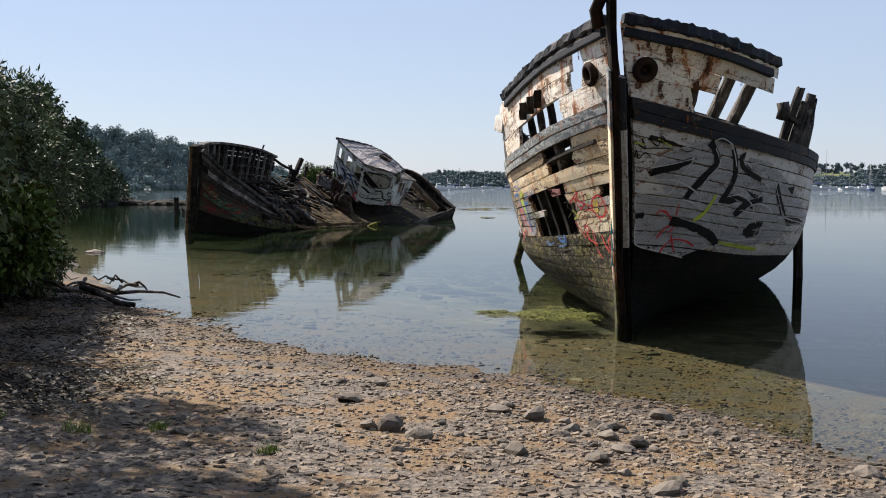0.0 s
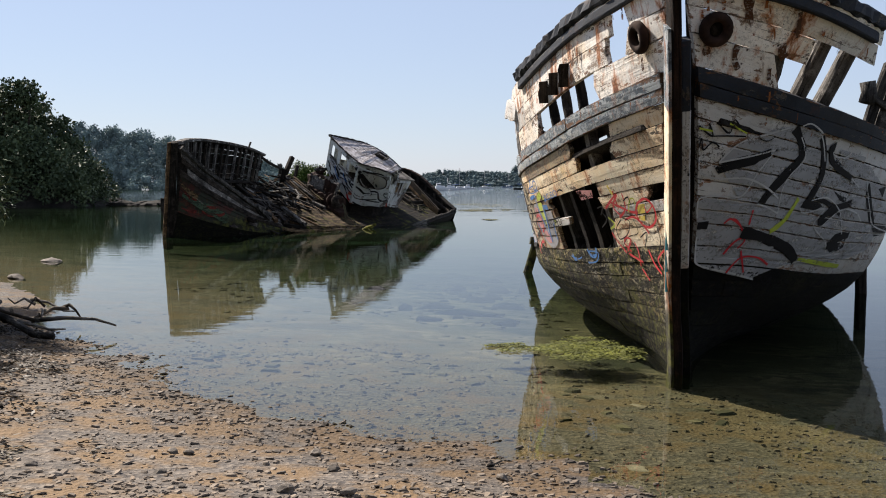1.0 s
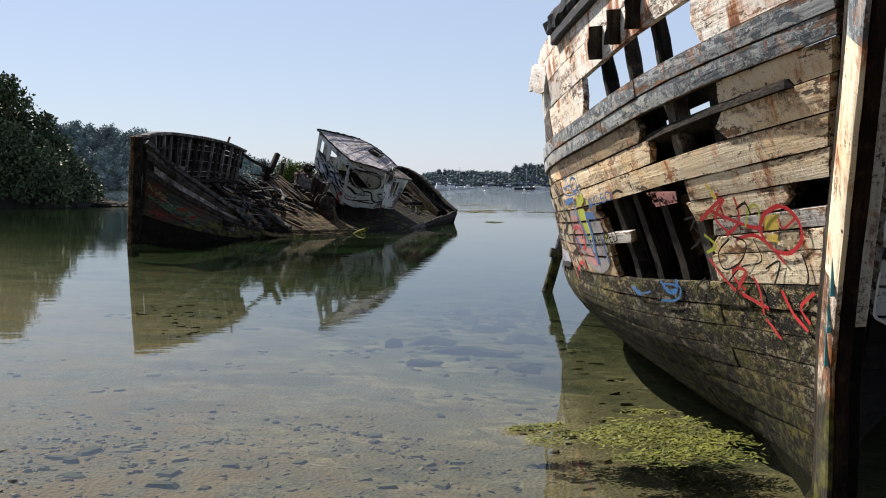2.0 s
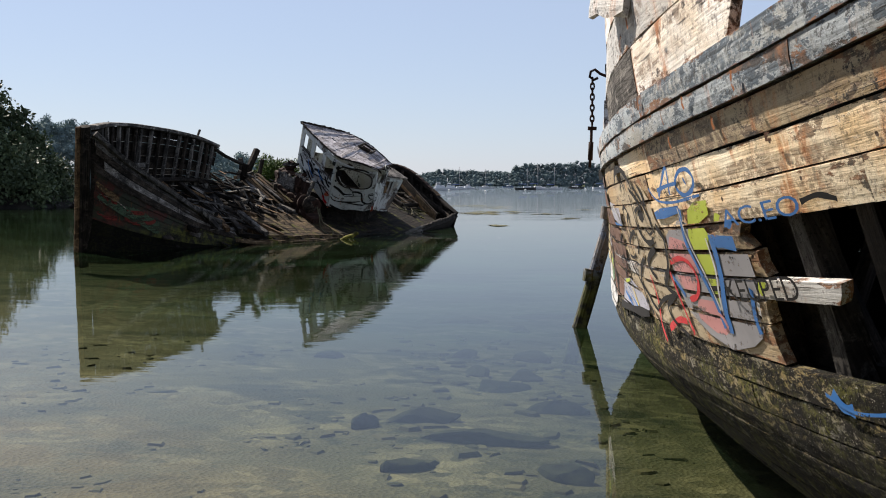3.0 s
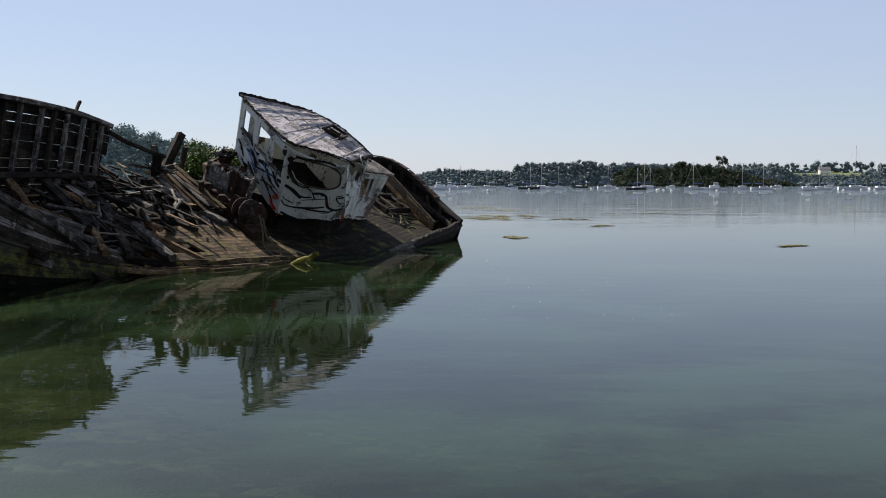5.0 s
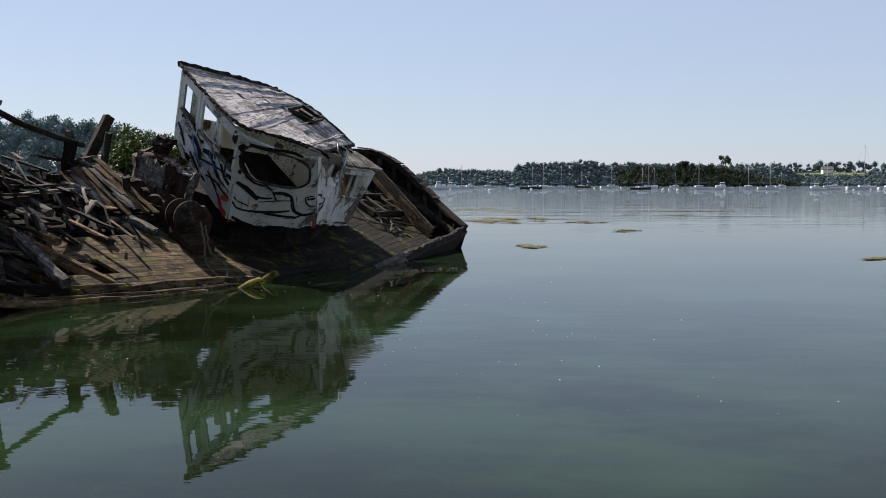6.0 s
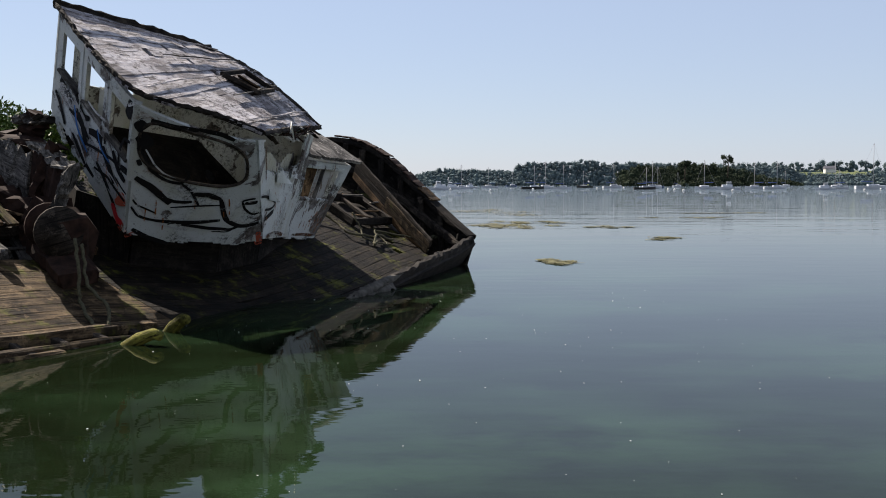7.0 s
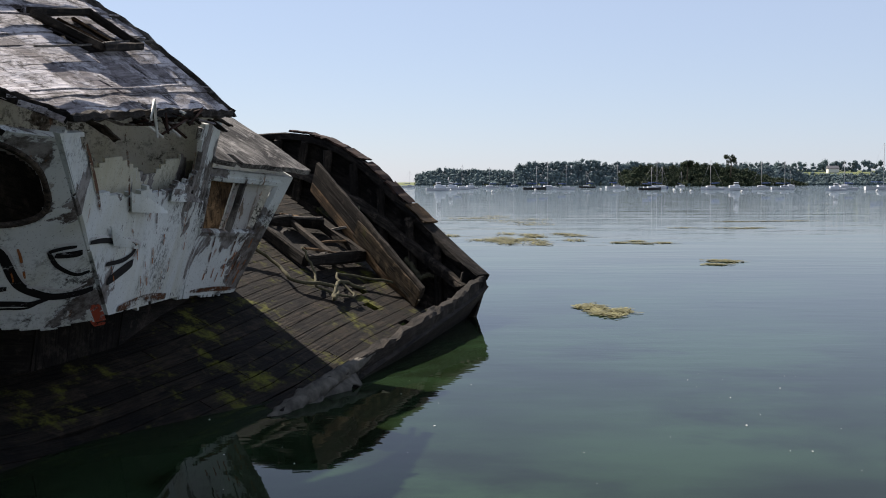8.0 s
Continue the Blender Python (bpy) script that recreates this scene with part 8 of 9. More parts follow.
cabin_marks(BOW, BOW_RED, [(.12, [(.05, .68), (.1, .6), (.15, .62)]), (.12, [(.17, .5), (.23, .56), (.3, .68)]), (.3, [(.03, .3), (.1, .28), (.16, .32)]), (.1, [(.28, .4), (.34, .5), (.36, .62)]), (.08, [(.2, .4), (.25, .34), (.3, .38)])], trawler, 0.074)
cabin_marks(BOW, P_PALE, [(.04, [(.03, .5), (.07, .46), (.1, .52), (.13, .47)]), (.04, [(.16, .46), (.18, .54), (.2, .47)]), (.04, [(.2, .5), (.23, .46), (.25, .52)]), (.03, [(.04, .62), (.14, .66), (.2, .6)])], trawler, 0.08)

# rusted winch before the wheelhouse
winch = thing("deck_winch", "heavily rusted winch and broken iron casing before the wheelhouse", "winch")
for i, (p, q, a, b) in enumerate((((-5.65, 48.25, 1.95), (-5.0, 47.75, 1.72), .06, .5), ((-5.5, 48.5, 2.25), (-4.9, 48.0, 2.05), .45, .05), ((-5.32, 48.6, 2.0), (-5.2, 48.5, 2.48), .26, .22), ((-5.42, 48.6, 2.45), (-5.05, 48.4, 2.42), .3, .1), ((-5.0, 47.8, 1.85), (-4.45, 47.3, 1.55), .06, .5),
                                  ((-5.6, 48.1, 1.65), (-4.8, 47.5, 1.2), .3, .16), ((-4.85, 47.65, 2.1), (-4.35, 47.3, 1.8), .3, .05), ((-4.9, 47.6, 1.5), (-4.6, 47.5, 2.1), .12, .12), ((-5.7, 48.4, 1.4), (-5.65, 48.3, 2.2), .1, .3), ((-4.6, 47.3, 1.1), (-4.3, 47.2, 1.8), .22, .06), ((-5.2, 47.9, 1.2), (-4.7, 47.4, .9), .3, .2))):
    beam("iron_plate", p, q, a, b, RUSTY if i % 3 else GREY_WOOD, winch, seed=i, wear=0.4, seg=10)
beam("housing", (-4.95, 47.85, 1.0), (-4.3, 47.1, 0.82), 0.55, 0.9, RUSTY, winch, "black iron winch housing", wear=0.22, seg=8, seed=77)
drum = [Vector((-4.35, 46.9, 1.08)) + Vector((-0.5, 0.6, 0.12)) * f for f in (0, 0.04, 0.05, 0.45, 0.46, 0.5)]
drum_ob = link("drum", tube_mesh("drum", [drum[1], drum[4]], 0.17, RUSTY, 16), winch)
link("drum_flange", tube_mesh("drum_flange", [drum[0], drum[1]], 0.29, DARK_WOOD, 18), drum_ob)
link("drum_flange", tube_mesh("drum_flange", [drum[4], drum[5]], 0.27, RUSTY, 18), drum_ob)
beam("bed", (-4.6, 47.3, .85), (-4.1, 46.8, .55), 0.5, 0.2, RUSTY, winch, wear=0.12)


# ---- plants ----
def foliage(name, lo, hi, scale=1.2, rough=0.6):
    m = Mat(name, rough)
    c = m.mix(m.island(), lo, hi)
    c = m.mix(m.ramp(m.noise(scale, 4), 0.4, 0.65, 0, 0.6), c, tuple(v * 0.45 for v in lo))
    m.color(c)
    m.b.inputs["Transmission Weight"].default_value = 0.0
    return m.m


BUSH_LEAF = foliage("dusty_green_leaves", (0.050, 0.074, 0.034), (0.132, 0.172, 0.076))
BRIGHT_LEAF = foliage("fresh_green_leaves", (0.04, 0.075, 0.012), (0.10, 0.15, 0.025))
TREE_LEAF = foliage("tree_leaves", (0.036, 0.058, 0.028), (0.098, 0.125, 0.058), 0.5)
# distance haze is put into these two paler, bluer leaf colours
HAZED_FAR_LEAF = foliage("hazed_far_foliage", (0.080, 0.114, 0.120), (0.104, 0.140, 0.140), 0.08, 0.95)
HAZED_HILL_LEAF = foliage("hazed_hillside_foliage", (0.130, 0.185, 0.192), (0.205, 0.260, 0.240), 0.16, 0.95)
ISLE_LEAF = foliage("islet_foliage", (0.022, 0.036, 0.022), (0.055, 0.068, 0.032), 0.3, 0.95)
BARK = old_wood("grey_bark", (0.035, 0.028, 0.02), (0.12, 0.10, 0.075))
FLOWER = plain("faded_purple_blossom", (0.16, 0.10, 0.24), 0.8, 0, 0.4, 30)


def leaves_mesh(name, centres, spread, per, size, mat, seed, slim=0.35, droop=0.3):
    """Many single leaves scattered about centres (place, radius)."""
    rs = np.random.RandomState(seed)
    V, F = [], []
    for c, r in centres:
        n = int(per * r * r / (spread * spread)) + 3
        d = rs.normal(size=(n, 3))
        d /= np.linalg.norm(d, axis=1)[:, None]
        p = np.array(c) + d * (r * rs.uniform(0.35, 1.05, (n, 1)) ** 0.6)
        a = rs.normal(size=(n, 3)) * 0.7 + d * 0.6 + np.array([0, 0, -droop])
        a /= np.linalg.norm(a, axis=1)[:, None]
        b = np.cross(a, rs.normal(size=(n, 3)))
        b /= np.linalg.norm(b, axis=1)[:, None] + 1e-9
        L = size * rs.uniform(0.6, 1.3, (n, 1))
        W = L * slim
        k = len(V)
        pts = np.stack([p, p + a * L * 0.45 + b * W * 0.5, p + a * L, p + a * L * 0.45 - b * W * 0.5], 1).reshape(-1, 3)
        V += pts.tolist()
        F += [(k + 4 * i, k + 4 * i + 1, k + 4 * i + 2, k + 4 * i + 3) for i in range(n)]
    return mesh_from(name, V, F, mat)


def shrub(label, base, height, radius, n, seed, leaf, per=90, size=0.11, slim=0.3, flowers=0, lean=(0, 0)):
    """A shrub: bent stems from one root, leafy clumps along them, uneven outline."""
    rnd = random.Random(seed)
    ob = thing("shrub", label, "shrub", "shrubs on the bank")
    base = Vector(base)
    cl = []
    for i in range(n):
        ang = rnd.uniform(0, 6.28)
        r = radius * rnd.uniform(0.3, 1.0)
        h = height * rnd.uniform(0.45, 1.0) * (1.15 - 0.5 * r / radius)
        top = base + Vector((math.cos(ang) * r + lean[0], math.sin(ang) * r + lean[1], h))
        line = spline([base + Vector((rnd.uniform(-.2, .2), rnd.uniform(-.2, .2), -0.1)), base.lerp(top, 0.4) + Vector((0, 0, 0.2 * h)), base.lerp(top, 0.8) + Vector((0, 0, 0.12 * h)), top])
        link("stem", tube_mesh("stem", [line(k / 10) for k in range(11)], 0.03, BARK, 6, taper=0.3), ob)
        for k in range(4, 11):
            cl.append((line(k / 10) + Vector((rnd.uniform(-.15, .15), rnd.uniform(-.15, .15), rnd.uniform(-.1, .1))), rnd.uniform(0.22, 0.42)))
        for f in range(flowers):
            p = top + Vector((rnd.uniform(-.3, .3), rnd.uniform(-.3, .3), rnd.uniform(-.3, .1)))
            link("flower", tube_mesh("flower", [p, p + Vector((rnd.uniform(-.06, .1), -.05, 0.10)), p + Vector((rnd.uniform(-.05, .18), -.1, 0.14))], 0.028, FLOWER, 6, taper=0.2), ob)
    link("leaves", leaves_mesh("leaves", cl, 0.3, per, size, leaf, seed, slim), ob)
    return ob


def bank(x, y):
    return ground_z(x, y)


for i, (x, y, h, r, n, leaf, fl) in enumerate(((-6.95, 16.6, 3.9, 1.0, 22, BUSH_LEAF, 1), (-6.45, 13.3, 3.7, 0.95, 22, BUSH_LEAF, 1), (-7.1, 15.0, 4.3, 1.2, 24, BUSH_LEAF, 1), (-7.8, 18.6, 3.6, 1.2, 18, BUSH_LEAF, 0), (-6.1, 14.0, 1.9, 0.8, 14, BRIGHT_LEAF, 0), (-6.3, 15.6, 1.0, 0.5, 10, BUSH_LEAF, 0),
                                               (-6.5, 12.6, 4.2, 1.3, 18, BUSH_LEAF, 0), (-5.9, 9.6, 3.6, 1.5, 18, BUSH_LEAF, 0), (-8.2, 11.5, 3.4, 1.5, 12, BUSH_LEAF, 0), (-6.6, 7.0, 3.4, 1.5, 14, BUSH_LEAF, 0), (-9, 15.5, 3.6, 1.4, 12, BUSH_LEAF, 0), (-9.5, 21, 2.2, 1.2, 10, BUSH_LEAF, 0))):
    shrub("tall shrub with narrow dusty leaves on the bank" if leaf is BUSH_LEAF else "low shrub with fresh green leaves on the bank", (x, y, bank(x, y)), h, r, n, 40 + i, leaf, 120 if i < 6 else 45, 0.12 if i < 6 else 0.2, 0.24 if leaf is BUSH_LEAF else 0.5, fl)
# a small shrub rooted in the wreck
shrub("green shrub growing out of the wreck", (-6.0, 50.3, 1.55), 1.1, 0.7, 14, 77, BRIGHT_LEAF, 110, 0.09, 0.45)


def tree(label, base, height, crown, seed, leaf, per=60, size=0.45):
    rnd = random.Random(seed)
    ob = thing("tree", label, "tree", "trees on the headland")
    base = Vector(base)
    trunk = spline([base + Vector((0, 0, -.3)), base + Vector((rnd.uniform(-.4, .4), 0, height * 0.35)), base + Vector((rnd.uniform(-.8, .8), 0, height * 0.7)), base + Vector((rnd.uniform(-.8, .8), 0, height * 0.95))])
    link("trunk", tube_mesh("trunk", [trunk(k / 10) for k in range(11)], height * 0.03, BARK, 8, taper=0.25), ob)
    cl = []
    for i in range(16):
        f = rnd.uniform(0.12, 1.0)
        p = trunk(f)
        ang = rnd.uniform(0, 6.28)
        reach = crown * rnd.uniform(0.4, 1.0) * (1.1 - 0.7 * abs(f - 0.5))
        q = p + Vector((math.cos(ang) * reach, math.sin(ang) * reach, rnd.uniform(-0.05, 0.16) * height))
        if i < 9:
            link("limb", tube_mesh("limb", [p, p.lerp(q, 0.5) + Vector((0, 0, 0.1 * reach)), q], height * 0.01, BARK, 5, taper=0.3), ob)
        cl += [(q, rnd.uniform(0.55, 1.0) * crown * 0.42), (p.lerp(q, 0.6), crown * 0.35)]
    link("crown", leaves_mesh("crown", cl, crown * 0.4, per, size, leaf, seed, 0.6), ob)
    return ob


tree("leafy tree overhanging the beach", (-5.0, 7.9, ground_z(-5.0, 7.9)), 4.9, 1.5, 91, BUSH_LEAF, 190, 0.12)
tree("leafy tree overhanging the beach", (-5.7, 10.3, ground_z(-5.7, 10.3)), 5.4, 1.25, 93, BUSH_LEAF, 170, 0.12)
tree("leafy tree overhanging the beach", (-6.9, 7.2, ground_z(-6.9, 7.2)), 5.0, 1.6, 92, BUSH_LEAF, 130, 0.18)

# ---- near headland: a rocky foot, earth bank and trees ----
ROCK = Mat("dark_shore_rock", 0.9)
ROCK.color(ROCK.mix(ROCK.ramp(ROCK.noise(0.8, 6, 0.65), 0.35, 0.7), (0.006, 0.0055, 0.0045), (0.026, 0.022, 0.017)))
ROCK.bump(ROCK.noise(1.5, 6, 0.7), 1.0, 0.25)
ROCK = ROCK.m
hx = graded(-150, -25, -48, -25.5, 0.5)
hy = graded(70, 150, 80, 98, 0.6)


def head_z(x, y):
    e = min((104 - y) * 0.5, (-28.4 - x) * 2.2, (y - 85.5) * 2.6 + max(0, (-32 - x)) * 0.25)
    n = 0.9 * noise.noise(Vector((x * 0.25, y * 0.25, 0))) + 0.35 * noise.noise(Vector((x, y, 0)))
    return max(-1.5, min(3.2, e * 0.45) + n * min(1.4, max(0.3, e * 0.3)) - 0.35)


hv = [(x, y, head_z(x, y)) for y in hy for x in hx]
hn = len(hx)
hf = [(j * hn + i, j * hn + i + 1, (j + 1) * hn + i + 1, (j + 1) * hn + i) for j in range(len(hy) - 1) for i in range(hn - 1)]
tagged(link("headland", mesh_from("headland", hv, hf, ROCK)), "dark rocky headland foot at the water", "headland", kind="structure")
rnd = random.Random(5)
for i, (x, y, h, c) in enumerate(((-31.5, 92, 5.8, 2.0), (-33.5, 90, 7.4, 2.6), (-36, 92, 8.2, 2.8), (-38.8, 90.5, 8.6, 2.8), (-42, 92, 9, 3), (-45.5, 91, 9.2, 3), (-49, 93, 9.4, 3.2), (-53, 92, 9.2, 3.2), (-58, 95, 9.5, 3.5), (-64, 96, 9.5, 3.5), (-35, 96, 8, 3), (-41, 97, 9, 3.2), (-47, 98, 9.4, 3.4), (-33, 87.5, 3.4, 1.8), (-37, 87, 4, 2), (-41, 87, 4.2, 2.2), (-46, 87, 4.4, 2.2))):
    x -= 0.6
    tree("dark leafy tree on the headland", (x, y, max(0.2, head_z(x, y))), h - max(0.2, head_z(x, y)) * 0.5, c, 300 + i, TREE_LEAF, 190, 0.34)
cl = []
for i in range(430):
    x = -28.9 - 40 * rnd.random() ** 1.6
    y = 85.4 + rnd.uniform(0, 11 if x > -33 else 6)
    if head_z(x, y) > 0.35:
        cl.append(((x, y, head_z(x, y) + rnd.uniform(0.1, 2.4)), rnd.uniform(0.7, 1.3)))
tagged(link("undergrowth", leaves_mesh("undergrowth", cl, 1.0, 170, 0.3, TREE_LEAF, 9, 0.6)), "dense dark undergrowth hanging over the headland foot", "undergrowth", kind="stuff")
# rocks at its tip
for i in range(12):
    x = -27.2 + 0.42 * i * rnd.uniform(0.6, 1.3)
    bm = bmesh.new()
    bmesh.ops.create_icosphere(bm, subdivisions=2, radius=1)
    ph = rnd.random() * 40
    sx = rnd.uniform(0.25, 0.8)
    for v in bm.verts:
        v.co = Vector((v.co.x * sx * 1.6, v.co.y * sx, v.co.z * sx * 0.5)) * (1 + 0.4 * noise.noise(v.co * 1.6 + Vector((ph, 0, 0))))
    me = bpy.data.meshes.new("rock")
    bm.to_mesh(me)
    bm.free()
    me.materials.append(ROCK)
    ob = tagged(link("rock", me), "dark rock awash off the headland", "rock", "rocks off the headland")
    ob.location = (x, 93 + rnd.uniform(-2, 2), 0.05)

# ---- far shores ----
def crown_template(seed, sub):
    """One leafy crown: a lumpy, broken-up dome."""
    bm = bmesh.new()
    bmesh.ops.create_icosphere(bm, subdivisions=sub, radius=1)
    ph = Vector((seed * 7.1, seed * 3.3, seed))
    for v in bm.verts:
        n = v.co.normalized()
        k = 1 + 0.45 * noise.noise(n * 1.5 + ph) + 0.45 * noise.noise(n * 3.6 + ph) + 0.3 * noise.noise(n * 8 + ph)
        v.co = n * k
    P = np.array([v.co[:] for v in bm.verts])
    T = np.array([[v.index for v in f.verts] for f in bm.faces])
    bm.free()
    return P, T


CROWNS = {sub: [crown_template(i, sub) for i in range(7)] for sub in (1, 2)}


def woods(name, rows, label, seed, mat, radius, count, sub=2, deep=6.0, leafy=30, size=0.8, core=0.74):
    """A far wood of many uneven crowns with loose leaves about them; rows: x, y, top height along the shore."""
    rnd = random.Random(seed)
    xs = [r[0] for r in rows]
    V, F, cl, k = [], [], [], 0
    for _ in range(count):
        x = rnd.uniform(xs[0], xs[-1])
        y, top = float(np.interp(x, xs, [r[1] for r in rows])), float(np.interp(x, xs, [r[2] for r in rows]))
        d = rnd.random()
        r = min(radius * rnd.uniform(0.45, 1.2), top * 0.6)
        z = max(top * (0.10 + 0.90 * d) - r * 0.85 + rnd.uniform(-.10, .04) * top, r * 0.2)
        P, T = CROWNS[sub][rnd.randrange(7)]
        a = rnd.uniform(0, 6.28)
        R = np.array([[math.cos(a), -math.sin(a), 0], [math.sin(a), math.cos(a), 0], [0, 0, rnd.uniform(0.75, 1.2)]])
        c = np.array([x, y + d * radius * deep, z])
        V.append(P @ R.T * (r * core) + c)
        F.append(T + k)
        k += len(P)
        cl.append((tuple(c), r * 1.08))
    me = mesh_from(name, np.concatenate(V).tolist(), np.concatenate(F).tolist(), mat)
    tagged(link(name, me), label, "woods", kind="stuff")
    tagged(link(name + "_leaves", leaves_mesh(name, cl, radius, leafy, size, mat, seed, 0.75, 0.1)), label + ", loose outer leaves", "leaves", kind="stuff")


woods("far_woods", [(-22, 905, 10.3), (-5, 905, 14.9), (20, 905, 13.8), (58, 900, 12.6), (62, 900, 18.4), (115, 900, 21.8), (150, 895, 19.5), (240, 890, 16.1), (282, 890, 16.1), (292, 890, 10.3), (345, 890, 9.8), (356, 890, 14.9), (420, 890, 18.4), (620, 890, 17.2)], "low wooded far shore of the estuary", 1, HAZED_FAR_LEAF, 2.6, 4200, 1, 6.0, 60, 0.7, 0.85)
woods("ridge_woods", [(180, 1010, 17.2), (240, 1010, 19.5), (300, 1010, 21.8), (360, 1010, 23.0), (480, 1010, 23.0), (640, 1010, 20.7)], "wooded ridge behind the fields", 4, HAZED_FAR_LEAF, 2.8, 1300, 1, 3.5, 60, 0.7, 0.85)
woods("islet_woods", [(112, 700, 9), (122, 700, 13), (140, 700, 13.5), (155, 700, 15.0), (170, 700, 14.5), (186, 700, 12.5), (205, 700, 7), (226, 702, 2.4)], "dark wooded islet", 2, ISLE_LEAF, 2.6, 460, 2, 7.0, 200, 0.75)
woods("hillside_woods", [(-260, 350, 27), (-150, 350, 25), (-126, 350, 24), (-118, 350, 22.5), (-100, 350, 19.5), (-90, 352, 18), (-82, 355, 15.5), (-70, 356, 12), (-56, 358, 8), (-48, 358, 3)], "wooded hillside above the water", 3, HAZED_HILL_LEAF, 2.6, 1500, 1, 8.0, 300, 0.62)
FIELD = Mat("sunlit_field_grass", 0.95)
FIELD.color(FIELD.mix(FIELD.noise(0.05, 4), (0.075, 0.105, 0.035), (0.12, 0.125, 0.055)))
FIELD = FIELD.m
fv, ff = [], []
for j, (y, k) in enumerate(((925, -0.1), (940, 0.5), (990, 0.9), (1100, 1.2), (1300, 1.25))):
    for i in range(81):
        x = -700 + i * 25
        fv.append((x, y, k * (2 + noise.noise(Vector((x * 0.006, y * 0.004, 0))) + (10 if 275 < x < 440 else 0) * (1 if y > 960 else 0.4))))
for j in range(4):
    ff += [(j * 81 + i, j * 81 + i + 1, j * 81 + 82 + i, j * 81 + 81 + i) for i in range(80)]
tagged(link("far_land", mesh_from("far_land", fv, ff, FIELD, True)), "low far land with fields behind the shore woods", "land", kind="structure")


# unseen woods added behind the beach, to cut sky light on the bow
woods("bank_woods", [(-60, -16, 12), (-20, -16, 13), (10, -17, 12), (30, -20, 12), (60, -26, 12)], "woods added out of view behind the beach to dim the sky light", 12, ISLE_LEAF, 2.6, 260, 2, 3.0, 30, 0.5)


# umbrella pines on the islet
def pine(base, height, crown, seed):
    rnd = random.Random(seed)
    ob = thing("pine_tree", "tall umbrella pine on the islet", "tree", "islet pines")
    base = Vector(base)
    link("trunk", tube_mesh("trunk", [base, base + Vector((0.5, 0, height * 0.5)), base + Vector((0.2, 0, height * 0.92))], 0.5, BARK, 7, taper=0.5), ob)
    cl = [(base + Vector((rnd.uniform(-1, 1) * crown, rnd.uniform(-1, 1) * crown * 0.6, height * (0.58 + 0.42 * rnd.random() ** 0.7))), crown * rnd.uniform(0.2, 0.4)) for _ in range(15)]
    link("crown", leaves_mesh("crown", cl, crown * 0.4, 160, 0.8, ISLE_LEAF, seed, 0.6), ob)


pine((178, 702, 5), 13.5, 3.4, 1)
pine((151, 702, 3), 12.5, 3.0, 2)
house = thing("farmhouse", "pale farmhouse with a grey roof on the far land", "house")
beam("wall", (331, 960, 12), (340, 960, 12), 6, 4, plain("pale_render", (0.62, 0.6, 0.55)), house, wear=0.0)
link("roof", mesh_from("roof", [(330.5, 956.6, 14), (340.5, 956.6, 14), (340.5, 963.4, 14), (330.5, 963.4, 14), (330.5, 960, 16.4), (340.5, 960, 16.4)], [(0, 1, 5, 4), (2, 3, 4, 5), (0, 4, 3), (1, 2, 5), (3, 2, 1, 0)], plain("grey_slate", (0.12, 0.12, 0.13))), house)

# ---- moored boats ----
GELCOAT = plain("white_gelcoat", (0.50, 0.52, 0.55), 0.35, 0, 0.06)
BLUE_HULL = plain("dark_blue_gelcoat", (0.03, 0.06, 0.14), 0.35, 0, 0.1)
BLACK_HULL = plain("black_tarred_hull", (0.02, 0.02, 0.022), 0.5, 0, 0.2)
GLASSY = plain("dark_cabin_windows", (0.03, 0.035, 0.04), 0.15, 0, 0.1)
ALLOY = plain("mast_alloy", (0.3, 0.3, 0.31), 0.7, 0.0, 0.1)
SAILCOVER = plain("blue_sail_cover", (0.05, 0.08, 0.2), 0.8, 0, 0.2)


